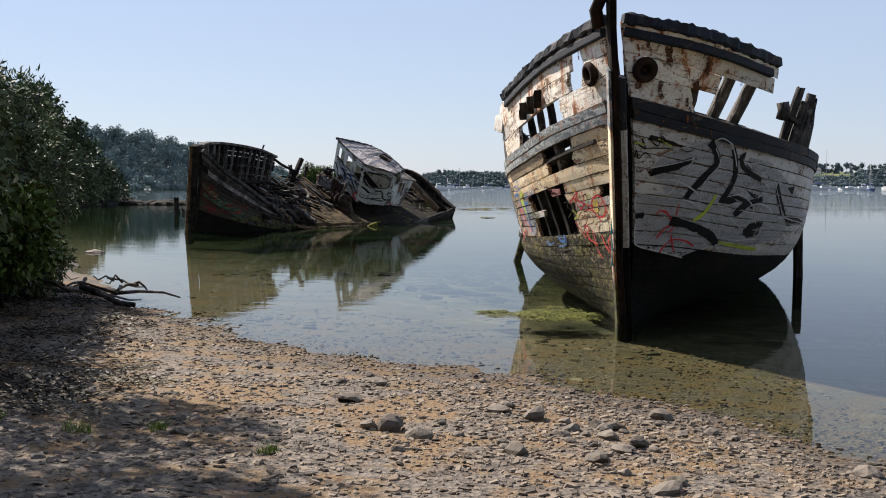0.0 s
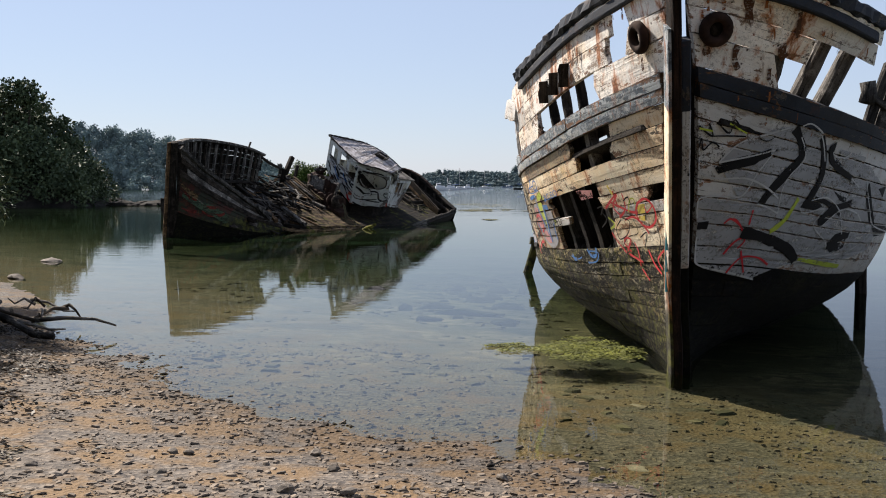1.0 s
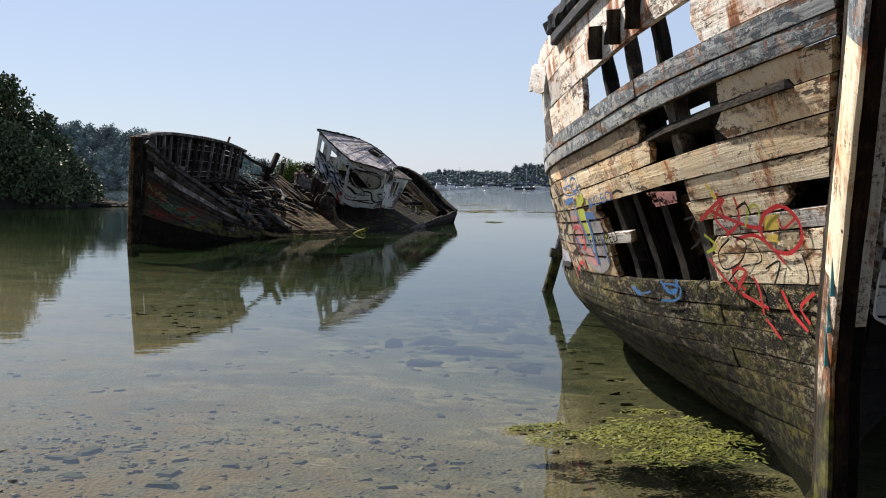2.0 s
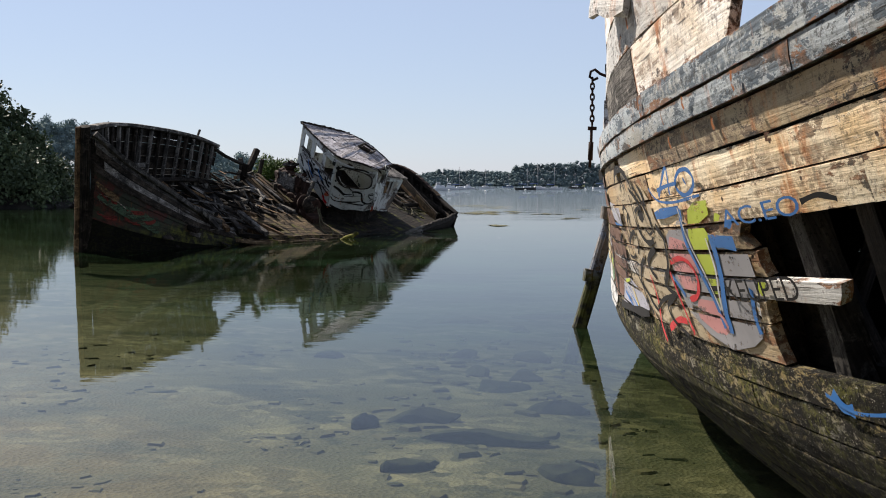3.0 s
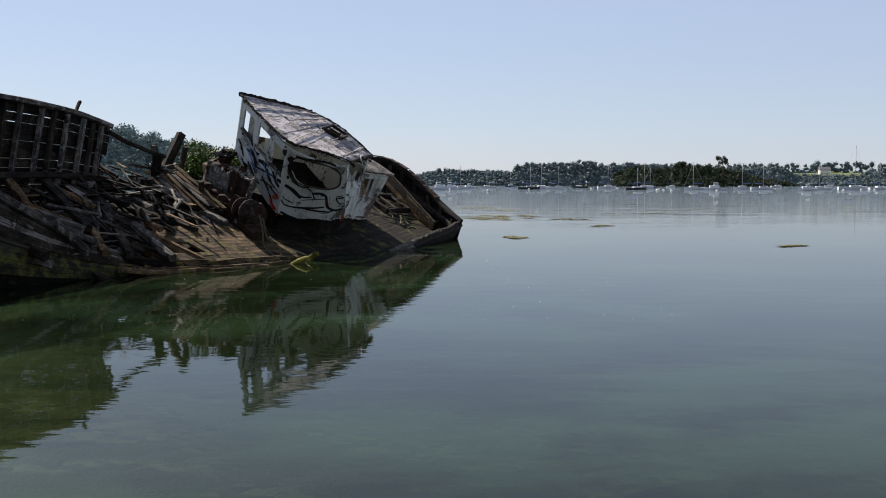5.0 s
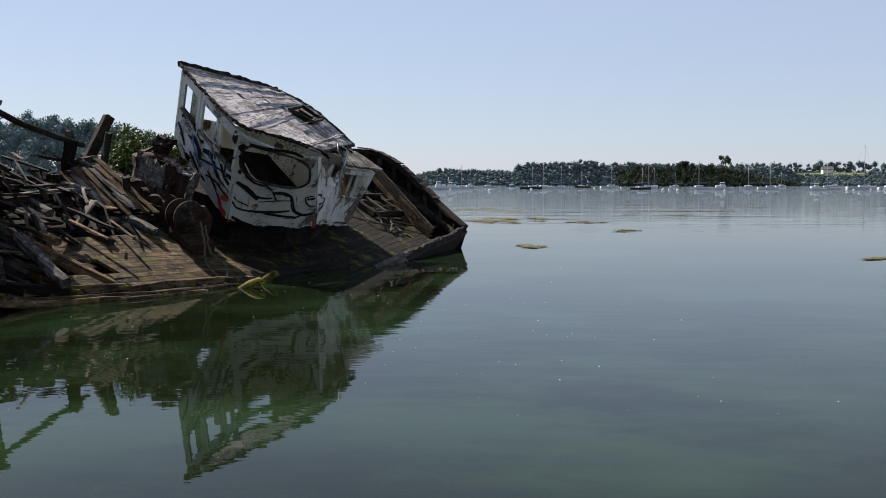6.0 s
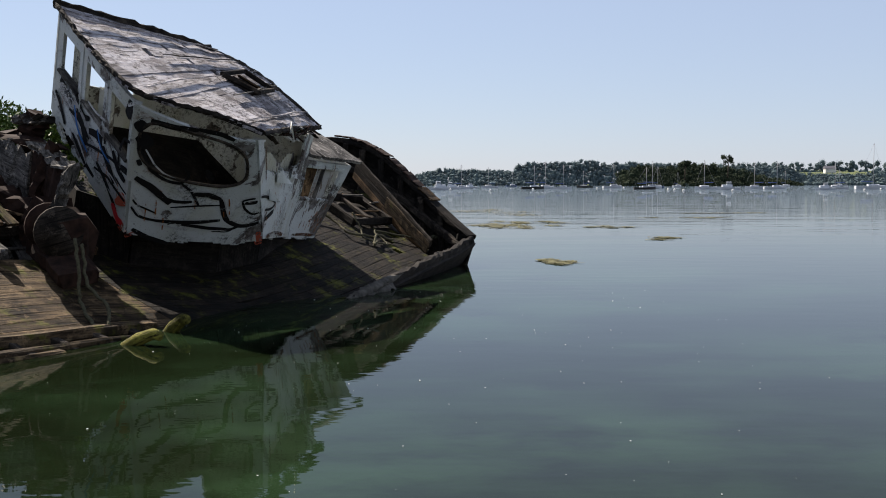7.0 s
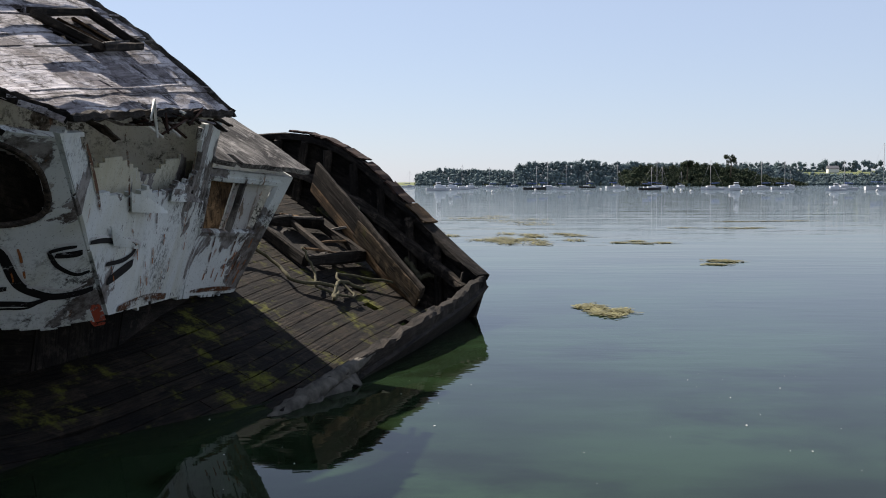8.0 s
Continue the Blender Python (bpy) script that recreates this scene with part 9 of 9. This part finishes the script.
def moored(label, length, hull_mat, mast, cabin):
    ob = thing("sailing_boat" if mast else "motor_boat", label, "boat", "moored boats")
    b = length * 0.15
    st = [(-.5, .75, .55), (-.3, .95, .5), (0, 1, .5), (.25, .8, .56), (.42, .35, .64), (.5, .02, .7)]
    V, F = [], []
    for f, wd, top in st:
        for x, z in ((-wd * b, top * length * .19), (-wd * b * .8, 0), (0, -.3), (wd * b * .8, 0), (wd * b, top * length * .19)):
            V.append((f * length, x, z))
    for i in range(5):
        F += [(i * 5 + k, i * 5 + k + 1, i * 5 + k + 6, i * 5 + k + 5) for k in range(4)]
        F.append((i * 5 + 4, i * 5, i * 5 + 5, i * 5 + 9))
    F.append((0, 1, 2, 3, 4))
    link("hull", mesh_from("hull", V, F, hull_mat), ob)
    z = length * .10
    c0, c1 = (-.1, .25) if mast else (-.15, .28)
    house = beam("cabin", (c0 * length, 0, z + .15), (c1 * length, 0, z + .15), b * 1.2, .55 if mast else 1.0, GELCOAT, ob, wear=0.02)
    if cabin:
        beam("wheel_cabin", (-.1 * length, 0, z + 0.9), (.08 * length, 0, z + 0.9), b * 1.1, .9, GELCOAT, ob, wear=0.02)
        beam("window_strip", (-.09 * length, 0, z + 1.05), (.085 * length, 0, z + 1.05), b * 1.12, .4, GLASSY, ob, wear=0.0)
    else:
        beam("window_strip", (c0 * length * .9, 0, z + .22), (c1 * length * .8, 0, z + .22), b * 1.23, .16, GLASSY, house, wear=0.0)
    if mast:
        link("mast", tube_mesh("mast", [(.08 * length, 0, z), (.08 * length, 0, z + mast)], .06, ALLOY, 6), ob)
        link("boom", tube_mesh("boom", [(.08 * length, 0, z + 1.1), (-.32 * length, 0, z + 1.15)], .11, SAILCOVER, 6), ob)
        link("forestay", tube_mesh("forestay", [(.08 * length, 0, z + mast), (.49 * length, 0, z + .1)], .02, ALLOY, 4), ob)
        link("backstay", tube_mesh("backstay", [(.08 * length, 0, z + mast), (-.49 * length, 0, z + .1)], .02, ALLOY, 4), ob)
    ob.location = (0, -500, -50)
    return ob


KINDS = [moored("white sailing boat moored with sails stowed", 6.2, GELCOAT, 7.0, False), moored("dark blue sailing boat moored with sails stowed", 5.8, BLUE_HULL, 6.4, False),
         moored("white motor boat with a small cabin at its mooring", 5.6, GELCOAT, 0, True), moored("black-hulled old sailing boat at its mooring", 6.6, BLACK_HULL, 6.0, False), moored("tall white yacht moored with bare mast", 7.5, GELCOAT, 10.5, False)]
rnd = random.Random(8)
# bearing across the water, distance, kind, heading
for tan, dist, k, turn in ((-.004, 300, 2, 10), (.006, 330, 2, 0), (.014, 340, 0, 15), (.023, 380, 2, 200), (.040, 420, 0, 190), (.075, 330, 3, 5), (.085, 350, 0, 20), (.100, 340, 0, -10), (.122, 420, 3, 170), (.145, 400, 0, 10), (.168, 310, 3, 5), (.176, 360, 0, 0),
                           (.182, 380, 1, 30), (.220, 320, 0, 190), (.237, 300, 2, 180), (.264, 340, 0, 170), (.279, 330, 0, -8), (.316, 290, 2, 185), (.331, 330, 0, 170), (.358, 320, 4, 0), (.381, 330, 0, 15), (.395, 310, 2, 180), (.402, 280, 1, 80), (.418, 300, 0, 100), (.44, 320, 0, 10), (.47, 300, 2, 0), (.50, 340, 0, 170), (.205, 520, 0, 40), (.30, 540, 0, 20), (.35, 560, 0, 150), (.06, 560, 1, 20), (.40, 500, 0, 10), (-.03, 500, 0, 0)):
    copy_thing(KINDS[k], pose(tan * dist, dist, 0.0, 0, 0, turn + rnd.uniform(-6, 6)) @ Matrix.Scale(rnd.uniform(0.85, 1.1), 4))
for k in KINDS:
    for o in (*k.children_recursive, k):
        bpy.data.objects.remove(o)
BUOY = plain("white_mooring_buoy", (0.5, 0.5, 0.48), 0.5, 0, 0.1)
bm = bmesh.new()
bmesh.ops.create_uvsphere(bm, u_segments=10, v_segments=7, radius=0.3)
for v in bm.verts:
    v.co.z = v.co.z * (1.2 if v.co.z > 0 else 0.7)
buoy_mesh = bpy.data.meshes.new("mooring_buoy")
bm.to_mesh(buoy_mesh)
bm.free()
buoy_mesh.materials.append(BUOY)
for i in range(16):
    ob = tagged(link("mooring_buoy", buoy_mesh), "small white mooring buoy afloat", "buoy", "mooring buoys")
    d = rnd.uniform(230, 420)
    ob.location = (rnd.uniform(0.0, .45) * d, d, 0.05)

# ---- stakes beyond the wreck's bow ----
stakes = thing("old_stakes", "row of rotten stakes standing in the water", "stakes")
for i in range(6):
    beam("stake", (-16.3 + i * 0.26, 65 + i * 0.1, -0.9), (-16.4 + i * 0.26 + rnd.uniform(-.1, .1), 65 + i * 0.1, 0.97 if i == 0 else 0.3 + rnd.uniform(-.1, .1)), 0.17 if i else .28, 0.14, DARK_WOOD, stakes, seed=i, up=(0, 1, 0))

# ---- beach ----
STONE = Mat("grey_brown_shale", 0.85)
STONE.color(STONE.mix(STONE.ramp(STONE.noise(14, 5), 0.35, 0.7, 0, 0.6), STONE.mix(STONE.rand(), (0.10, 0.085, 0.07), (0.22, 0.19, 0.16)), (0.045, 0.04, 0.034)))
STONE.bump(STONE.noise(30, 5), 0.6, 0.01)
STONE = STONE.m
PEBBLE = Mat("mixed_shingle", 0.8)
pc = PEBBLE.mix(PEBBLE.island(), (0.06, 0.05, 0.041), (0.23, 0.185, 0.14))
pc = PEBBLE.mix(PEBBLE.ramp(PEBBLE.noise(0.9, 3), 0.55, 0.65, 0, 0.35), pc, (0.17, 0.115, 0.07))
PEBBLE.color(PEBBLE.mix(1.0, pc, PEBBLE.ramp(PEBBLE.axis(2), 0.0, 0.06, 0.5, 1.0), "MULTIPLY"))
PEBBLE.bump(PEBBLE.noise(45, 3), 0.4, 0.006)
PEBBLE = PEBBLE.m


BEDWEED_AND_SHADE = plain("seaweed_and_shade_cover", (0.014, 0.016, 0.010), 0.95, 0, 0.85, 9)


def stone_mesh(seed, sub=2):
    rnd = random.Random(seed)
    bm = bmesh.new()
    bmesh.ops.create_icosphere(bm, subdivisions=sub, radius=0.5)
    ph = Vector((rnd.random() * 60, rnd.random() * 60, rnd.random() * 60))
    cuts = [(Vector((rnd.uniform(-1, 1), rnd.uniform(-1, 1), rnd.uniform(-.4, 1))).normalized(), rnd.uniform(0.26, 0.4)) for _ in range(7)]
    for v in bm.verts:
        for n, d in cuts:
            k = v.co.dot(n)
            if k > d:
                v.co -= n * (k - d)
        v.co *= 1 + 0.22 * noise.noise(v.co * 3 + ph)
    me = bpy.data.meshes.new("stone")
    bm.to_mesh(me)
    bm.free()
    me.materials.append(STONE)
    return me


STONES = [stone_mesh(i) for i in range(8)]


def stone(x, y, size, k, flat=0.6, turn=0.0):
    ob = tagged(link("stone", STONES[k % 8]), "angular grey-brown stone lying on the shingle" if flat > 0.5 else "flat grey-brown slab lying on the shingle", "stone", "stones on the beach")
    ob.scale = (size * 1.25, size * 0.95, size * 1.1 * flat)
    ob.rotation_euler = (rnd.uniform(-.15, .15), rnd.uniform(-.15, .15), turn or rnd.uniform(0, 6))
    ob.location = (x, y, ground_z(x, y) + size * flat * 0.22)
    return ob


for k, (x, y, s, f) in enumerate(((-.35, 6.95, .18, .95), (-.16, 6.65, .17, .6), (-.5, 6.95, .12, .7), (-.7, 7.9, .19, .45), (-.84, 8.7, .09, .7), (-2.53, 7.5, .14, .5), (-1.71, 6.83, .13, .4), (1.66, 7.9, .19, .6), (1.91, 7.47, .11, .7), (2.02, 7.27, .08, .5), (.4, 7.8, .19, .35), (.66, 7.64, .16, .75),
                                  (.48, 8.05, .13, .5), (.88, 7.55, .12, .5), (.89, 7.27, .13, .55), (1.08, 7.45, .12, .7), (1.14, 7.36, .11, .7), (1.22, 7.4, .14, .6), (1.1, 7.02, .15, .55), (1.27, 6.78, .13, .9), (1.14, 6.6, .17, .4), (.91, 6.2, .18, .5), (.45, 6.36, .18, .5), (1.28, 5.78, .14, .5), (2.58, 6.36, .17, .6), (.36, 9.36, .08, .7), (.8, 7.04, .12, .5), (1.19, 5.57, .17, .5), (.83, 6.83, .1, .4), (.96, 7.07, .1, .5))):
    stone(x, y, s, k, f)
for k in range(46):
    x, y = rnd.uniform(-4.2, 2.8), rnd.uniform(4.6, 10)
    if shore_dist(x, y) > 0.15:
        stone(x, y, rnd.uniform(0.05, 0.1), k, rnd.uniform(0.35, 0.7))
# slabs under the shallow water
for k, (x, y, s) in enumerate(((1.2, 9.9, .35), (2.2, 11.2, .3), (1.6, 12.1, .3), (0.3, 11.6, .28), (2.6, 9.6, .25), (-.9, 14.3, .3), (.6, 12.8, .2), (2.9, 10.4, .2), (1.7, 10.3, .22), (1.9, 13.0, .25))):
    ob = stone(x, y, s, k, 0.3)
    ob.scale.z *= 0.6
    ob.location.z -= 0.05
    tagged(ob, "dark flat slab lying under the shallow water")
# weed-covered boulders lying deeper, their shaded sides put into the dark colour
for k, (x, y, s, tr) in enumerate(((-0.1, 20.9, 0.5, 0.15), (0.42, 20.2, 0.7, 0.1), (0.62, 22.7, 0.5, 0.4), (0.42, 23.6, 0.4, 2.0), (1.15, 21.6, 0.45, 0.2), (-0.62, 20.6, 0.25, 1.0), (0.95, 19.2, 0.4, 2.4), (-0.2, 19.25, 0.35, 0.5), (0.3, 25.0, 0.35, 0.3), (0.95, 23.4, 0.45, 0.9), (1.15, 24.9, 0.42, 2.6), (-1.3, 24.4, 0.3, 0.2), (0.1, 29.2, 0.9, 0.1), (1.9, 30.4, 0.9, 0.3), (1.2, 28.2, 0.7, 1.2))):
    ob = tagged(link("sunken_boulder", stone_mesh(70 + k, 3)), "weed-covered boulder under the water, darkened for its shaded side", "boulder", "sunken boulders")
    ob.data.materials[0] = BEDWEED_AND_SHADE
    ob.scale = (s * 1.5, s * 0.7, 0.26)
    ob.rotation_euler = (0, 0, tr)
    ob.location = (x, y, ground_z(x, y) - 0.01)
# leaf litter and broken twigs under the bank
LITTER = foliage("dark_leaf_litter", (0.012, 0.010, 0.007), (0.07, 0.055, 0.032), 3)
cl = []
for i in range(420):
    x, y = rnd.uniform(-6.8, -1.4), rnd.uniform(6.5, 16)
    d = shore_dist(x, y)
    if d > 0.1 and x < -2.0 - 0.30 * (y - 6.5) + rnd.gauss(0, 0.7):
        cl.append(((x, y, ground_z(x, y)), rnd.uniform(0.15, 0.35)))
me = leaves_mesh("leaf_litter", cl, 0.25, 60, 0.09, LITTER, 15, 0.3, 0)
for v in me.vertices:
    g = ground_z(v.co.x, v.co.y)
    v.co.z = g + 0.006 + abs(v.co.z - g) * 0.3
tagged(link("leaf_litter", me), "dark rotting leaves and twigs under the bank", "litter", kind="stuff")
# shingle: thousands of flat pebbles
rs = np.random.RandomState(6)
tmpl = []
for t in range(6):
    n = 6
    ang = np.sort(rs.uniform(0, 2 * np.pi, n))
    rad = rs.uniform(0.6, 1.0, n)
    top = np.stack([np.cos(ang) * rad * 0.72, np.sin(ang) * rad * 0.62, np.full(n, 0.28) + rs.uniform(-.06, .06, n)], 1)
    low = np.stack([np.cos(ang) * rad, np.sin(ang) * rad * 0.85, np.full(n, -0.2)], 1)
    tmpl.append(np.concatenate([top, low]))
V, F = [], []
made = 0
while made < 36000:
    far = rs.rand() < 0.6
    x, y = (rs.uniform(-5.6, 4), rs.uniform(3.6, 9)) if not far else (rs.uniform(-6.5, 3.5), rs.uniform(6, 16))
    d = shore_dist(x, y)
    if d < -3.5 or (y < 5 and abs(x) > 3.4):
        continue
    dens = 0.5 + 0.5 * noise.noise(Vector((x * 0.55, y * 0.55, 4))) + 0.35 * noise.noise(Vector((x * 2.1, y * 2.1, 9)))
    dens += 0.55 * math.exp(-abs(d - 0.4) / 0.7) + (0.25 if y < 6.2 else 0) - (0.25 if d < -0.3 else 0)
    if rs.rand() > dens:
        continue
    s = 0.010 + 0.034 * rs.rand() ** 2.8
    a = rs.uniform(0, 6.28)
    q = tmpl[rs.randint(6)] * np.array([s * rs.uniform(0.9, 1.6), s, s * rs.uniform(0.3, 0.8)])
    ca, sa = math.cos(a), math.sin(a)
    tx, ty = rs.uniform(-.3, .3, 2)
    z = ground_z(x, y)
    k = len(V)
    for px, py, pz in q:
        X, Y = px * ca - py * sa, px * sa + py * ca
        V.append((x + X, y + Y, z + pz + X * tx + Y * ty + s * 0.12))
    F.append(tuple(k + i for i in range(6)))
    F += [(k + i, k + i + 6, k + (i + 1) % 6 + 6, k + (i + 1) % 6) for i in range(6)]
    made += 1
tagged(link("shingle", mesh_from("shingle", V, F, PEBBLE)), "loose grey and brown flat shingle", "pebbles", kind="stuff")

# stones on the bed of the cove
BEDSTONE = Mat("weedy_bed_stones", 0.9)
BEDSTONE.color(BEDSTONE.mix(BEDSTONE.island(), (0.014, 0.016, 0.010), (0.10, 0.088, 0.058)))
BEDSTONE = BEDSTONE.m
V, F = [], []
for i in range(2710):
    near = i < 2600
    x, y = (rs.uniform(-5, 2.4), 11 + 15 * rs.rand() ** 1.3) if near else (rs.uniform(-.6, 1.9), rs.uniform(18.5, 27))
    if shore_dist(x, y) > -0.8:
        continue
    if near and noise.noise(Vector((x * 0.6, y * 0.45, 2))) < 0.12 and rs.rand() < 0.9:
        continue
    s = 0.02 + 0.10 * rs.rand() ** 4 if near else rs.uniform(0.05, 0.15)
    a = rs.uniform(0, 6.28)
    q = tmpl[rs.randint(6)] * np.array([s * rs.uniform(0.9, 1.7), s, s * rs.uniform(0.3, 0.6)])
    ca, sa = math.cos(a), math.sin(a)
    z = ground_z(x, y)
    k = len(V)
    V += [(x + px * ca - py * sa, y + px * sa + py * ca, z + pz + s * 0.05) for px, py, pz in q]
    F.append(tuple(k + j for j in range(6)))
    F += [(k + j, k + j + 6, k + (j + 1) % 6 + 6, k + (j + 1) % 6) for j in range(6)]
tagged(link("seabed_stones", mesh_from("seabed_stones", V, F, BEDSTONE)), "flat stones lying on the bed under clear water", "stones", kind="stuff")

# driftwood and wrack by the bank
driftwood = thing("driftwood", "tangle of bleached driftwood branches at the water's edge", "driftwood")
for i in range(26):
    p = Vector((-5.5 + rnd.uniform(-.9, .7), 15.9 + rnd.uniform(-.7, 1.2), 0.12))
    p.z = max(ground_z(p.x, p.y), -0.05) + 0.08 + rnd.uniform(0, .25)
    d = Vector((rnd.uniform(-.5, 1), rnd.uniform(-.9, .3), rnd.uniform(-.25, .2))) * rnd.uniform(0.4, 1.2)
    link("branch", tube_mesh("branch", [p, p + d * 0.4 + Vector((0, 0, rnd.uniform(0, .12))), p + d * 0.75 + Vector((0, 0, rnd.uniform(-.08, .08))), p + d], rnd.uniform(0.012, 0.04), GREY_WOOD if i % 3 else BARK, 6, taper=0.4), driftwood)
link("branch", tube_mesh("branch", [(-5.3, 15.5, .3), (-4.9, 15.2, .22), (-4.6, 14.95, .12), (-4.35, 14.9, .1)], 0.05, GREY_WOOD, 8, taper=0.7), driftwood)
WRACK = foliage("dry_bleached_wrack", (0.10, 0.08, 0.045), (0.26, 0.23, 0.15), 4)
GRASS = foliage("fresh_grass", (0.10, 0.17, 0.02), (0.2, 0.28, 0.05), 4)
cl = [((x, y, ground_z(x, y) + 0.02), 0.16) for x, y in [(rnd.uniform(-3.9, -2.2), rnd.uniform(6.0, 8.6)) for _ in range(60)] + [(rnd.uniform(-5, -2.6), rnd.uniform(8.5, 10)) for _ in range(25)]]
me = leaves_mesh("dry_wrack", cl, 0.2, 60, 0.07, WRACK, 5, 0.25, 0)
for v in me.vertices:
    v.co.z = ground_z(v.co.x, v.co.y) + 0.008 + abs(v.co.z - ground_z(v.co.x, v.co.y)) * 0.2
tagged(link("dry_wrack", me), "dry bleached seaweed strewn on the beach", "seaweed", kind="stuff")
for i, (x, y, r) in enumerate(((-2.2, 6.3, .09), (-1.75, 6.45, .05), (-2.75, 6.4, .07), (-1.0, 6.0, .06))):
    V, F = [], []
    for j in range(70):
        a, q = rnd.uniform(0, 6.28), r * rnd.random() ** 0.5
        p = Vector((x + q * math.cos(a), y + q * math.sin(a), 0))
        p.z = ground_z(p.x, p.y)
        t = p + Vector((rnd.uniform(-.05, .05), rnd.uniform(-.05, .05), rnd.uniform(.03, .09)))
        k = len(V)
        V += [p + Vector((-.003, 0, 0)), p + Vector((.003, 0, 0)), t]
        F.append((k, k + 1, k + 2))
    tagged(link("grass_tuft", mesh_from("grass_tuft", V, F, GRASS)), "small tuft of green grass among the pebbles", "grass", "grass tufts")

# ---- weed afloat ----
WEED = foliage("yellow_green_floating_weed", (0.045, 0.055, 0.007), (0.16, 0.17, 0.026), 3)
WEED2 = foliage("pale_floating_weed", (0.09, 0.085, 0.03), (0.18, 0.165, 0.07), 3)


def weed(x, y, rx, ry, n, seed, label, mat, size=0.1):
    rnd = random.Random(seed)
    V, F = [], []
    hubs = [(rnd.gauss(0, 0.45), rnd.gauss(0, 0.45)) for _ in range(min(40, max(3, n // 90)))]
    for i in range(n):
        h = rnd.choice(hubs)
        px, py = x + rx * (h[0] + rnd.gauss(0, 0.12)), y + ry * (h[1] + rnd.gauss(0, 0.12))
        a = rnd.uniform(0, 6.28)
        L, wd = size * rnd.uniform(0.5, 1.4), size * rnd.uniform(0.08, 0.2)
        d, s = Vector((math.cos(a), math.sin(a), 0)), Vector((-math.sin(a), math.cos(a), 0))
        p = Vector((px, py, 0.005 + rnd.random() * 0.012))
        m = p + d * L * 0.5 + s * rnd.uniform(-.3, .3) * L + Vector((0, 0, rnd.uniform(-.003, .012)))
        q = m + d * L * 0.5
        k = len(V)
        V += [p - s * wd, p + s * wd, m + s * wd, m - s * wd, q]
        F += [(k, k + 1, k + 2, k + 3), (k + 3, k + 2, k + 4)]
    return tagged(link("floating_weed", mesh_from("floating_weed", V, F, mat)), label, "seaweed", kind="stuff")


weed(1.5, 14.5, .6, .8, 4200, 1, "bright yellow-green seaweed floating by the boat", WEED, 0.06)
weed(0.75, 14.9, .4, .3, 600, 2, "thin seaweed floating by the boat", WEED, 0.055)
weed(2.3, 56.6, .42, 1.1, 800, 3, "pale seaweed raft floating on calm water", WEED2, 0.14)
for i, (x, y, rx, ry, n) in enumerate(((2.4, 76, 1.6, 3.5, 1500), (4.0, 79, 1.5, 2, 600), (6.3, 74, 1.2, 1.2, 400), (6.6, 66, 1.1, .8, 350), (9.8, 52.2, .5, .3, 260), (-.5, 80, 1.5, 3, 700), (3, 95, 4, 6, 900), (12, 85, 2.5, 1, 400), (16, 92, 4, 1.5, 500))):
    weed(x, y, rx, ry, n, 10 + i, "pale seaweed drifting in thin rafts", WEED2, 0.2)
# specks of foam
FOAM = plain("white_foam", (0.6, 0.6, 0.58), 0.6, 0, 0.05)
V, F = [], []
for i in range(230):
    x, y = rnd.uniform(-5.5, 3.5), rnd.uniform(36, 52)
    r = 0.003 + 0.006 * rnd.random() ** 3
    k = len(V)
    V += [(x + r * math.cos(j), y + r * 1.2 * math.sin(j), 0.004) for j in (0, 1.05, 2.1, 3.14, 4.2, 5.25)]
    V.append((x, y, 0.004 + r * 0.5))
    F += [(k + j, k + (j + 1) % 6, k + 6) for j in range(6)]
tagged(link("foam_specks", mesh_from("foam_specks", V, F, FOAM)), "specks of white foam on the calm water", "foam", kind="stuff")
# mossy timbers awash by the wreck
MOSSY = old_wood("moss_covered_timber", (0.05, 0.05, 0.015), (0.24, 0.22, 0.04), 0.9)
for i, (p, q, r) in enumerate((((-3.05, 46.5, -.1), (-2.75, 46.2, .16), .09), ((-3.2, 45.5, -.05), (-2.8, 45.35, .10), .08))):
    p, q = Vector(p), Vector(q)
    tagged(link("mossy_timber", tube_mesh("mossy_timber", [p, p.lerp(q, 0.4) + Vector((0, 0, .05)), p.lerp(q, 0.75) + Vector((.02, 0, .06)), q], r, MOSSY, 9, taper=0.6)), "moss-covered broken timber standing out of the water", "timber", "mossy timbers")
# debris floating in the cove and stones off the bank
for i, (x, y, s) in enumerate(((-9.2, 28, .5), (-8.2, 23.5, .4), (-9.5, 24.5, .4), (-8.8, 22.5, .3))):
    ob = stone(x, y, s, i, 0.4)
    ob.location.z = 0.0
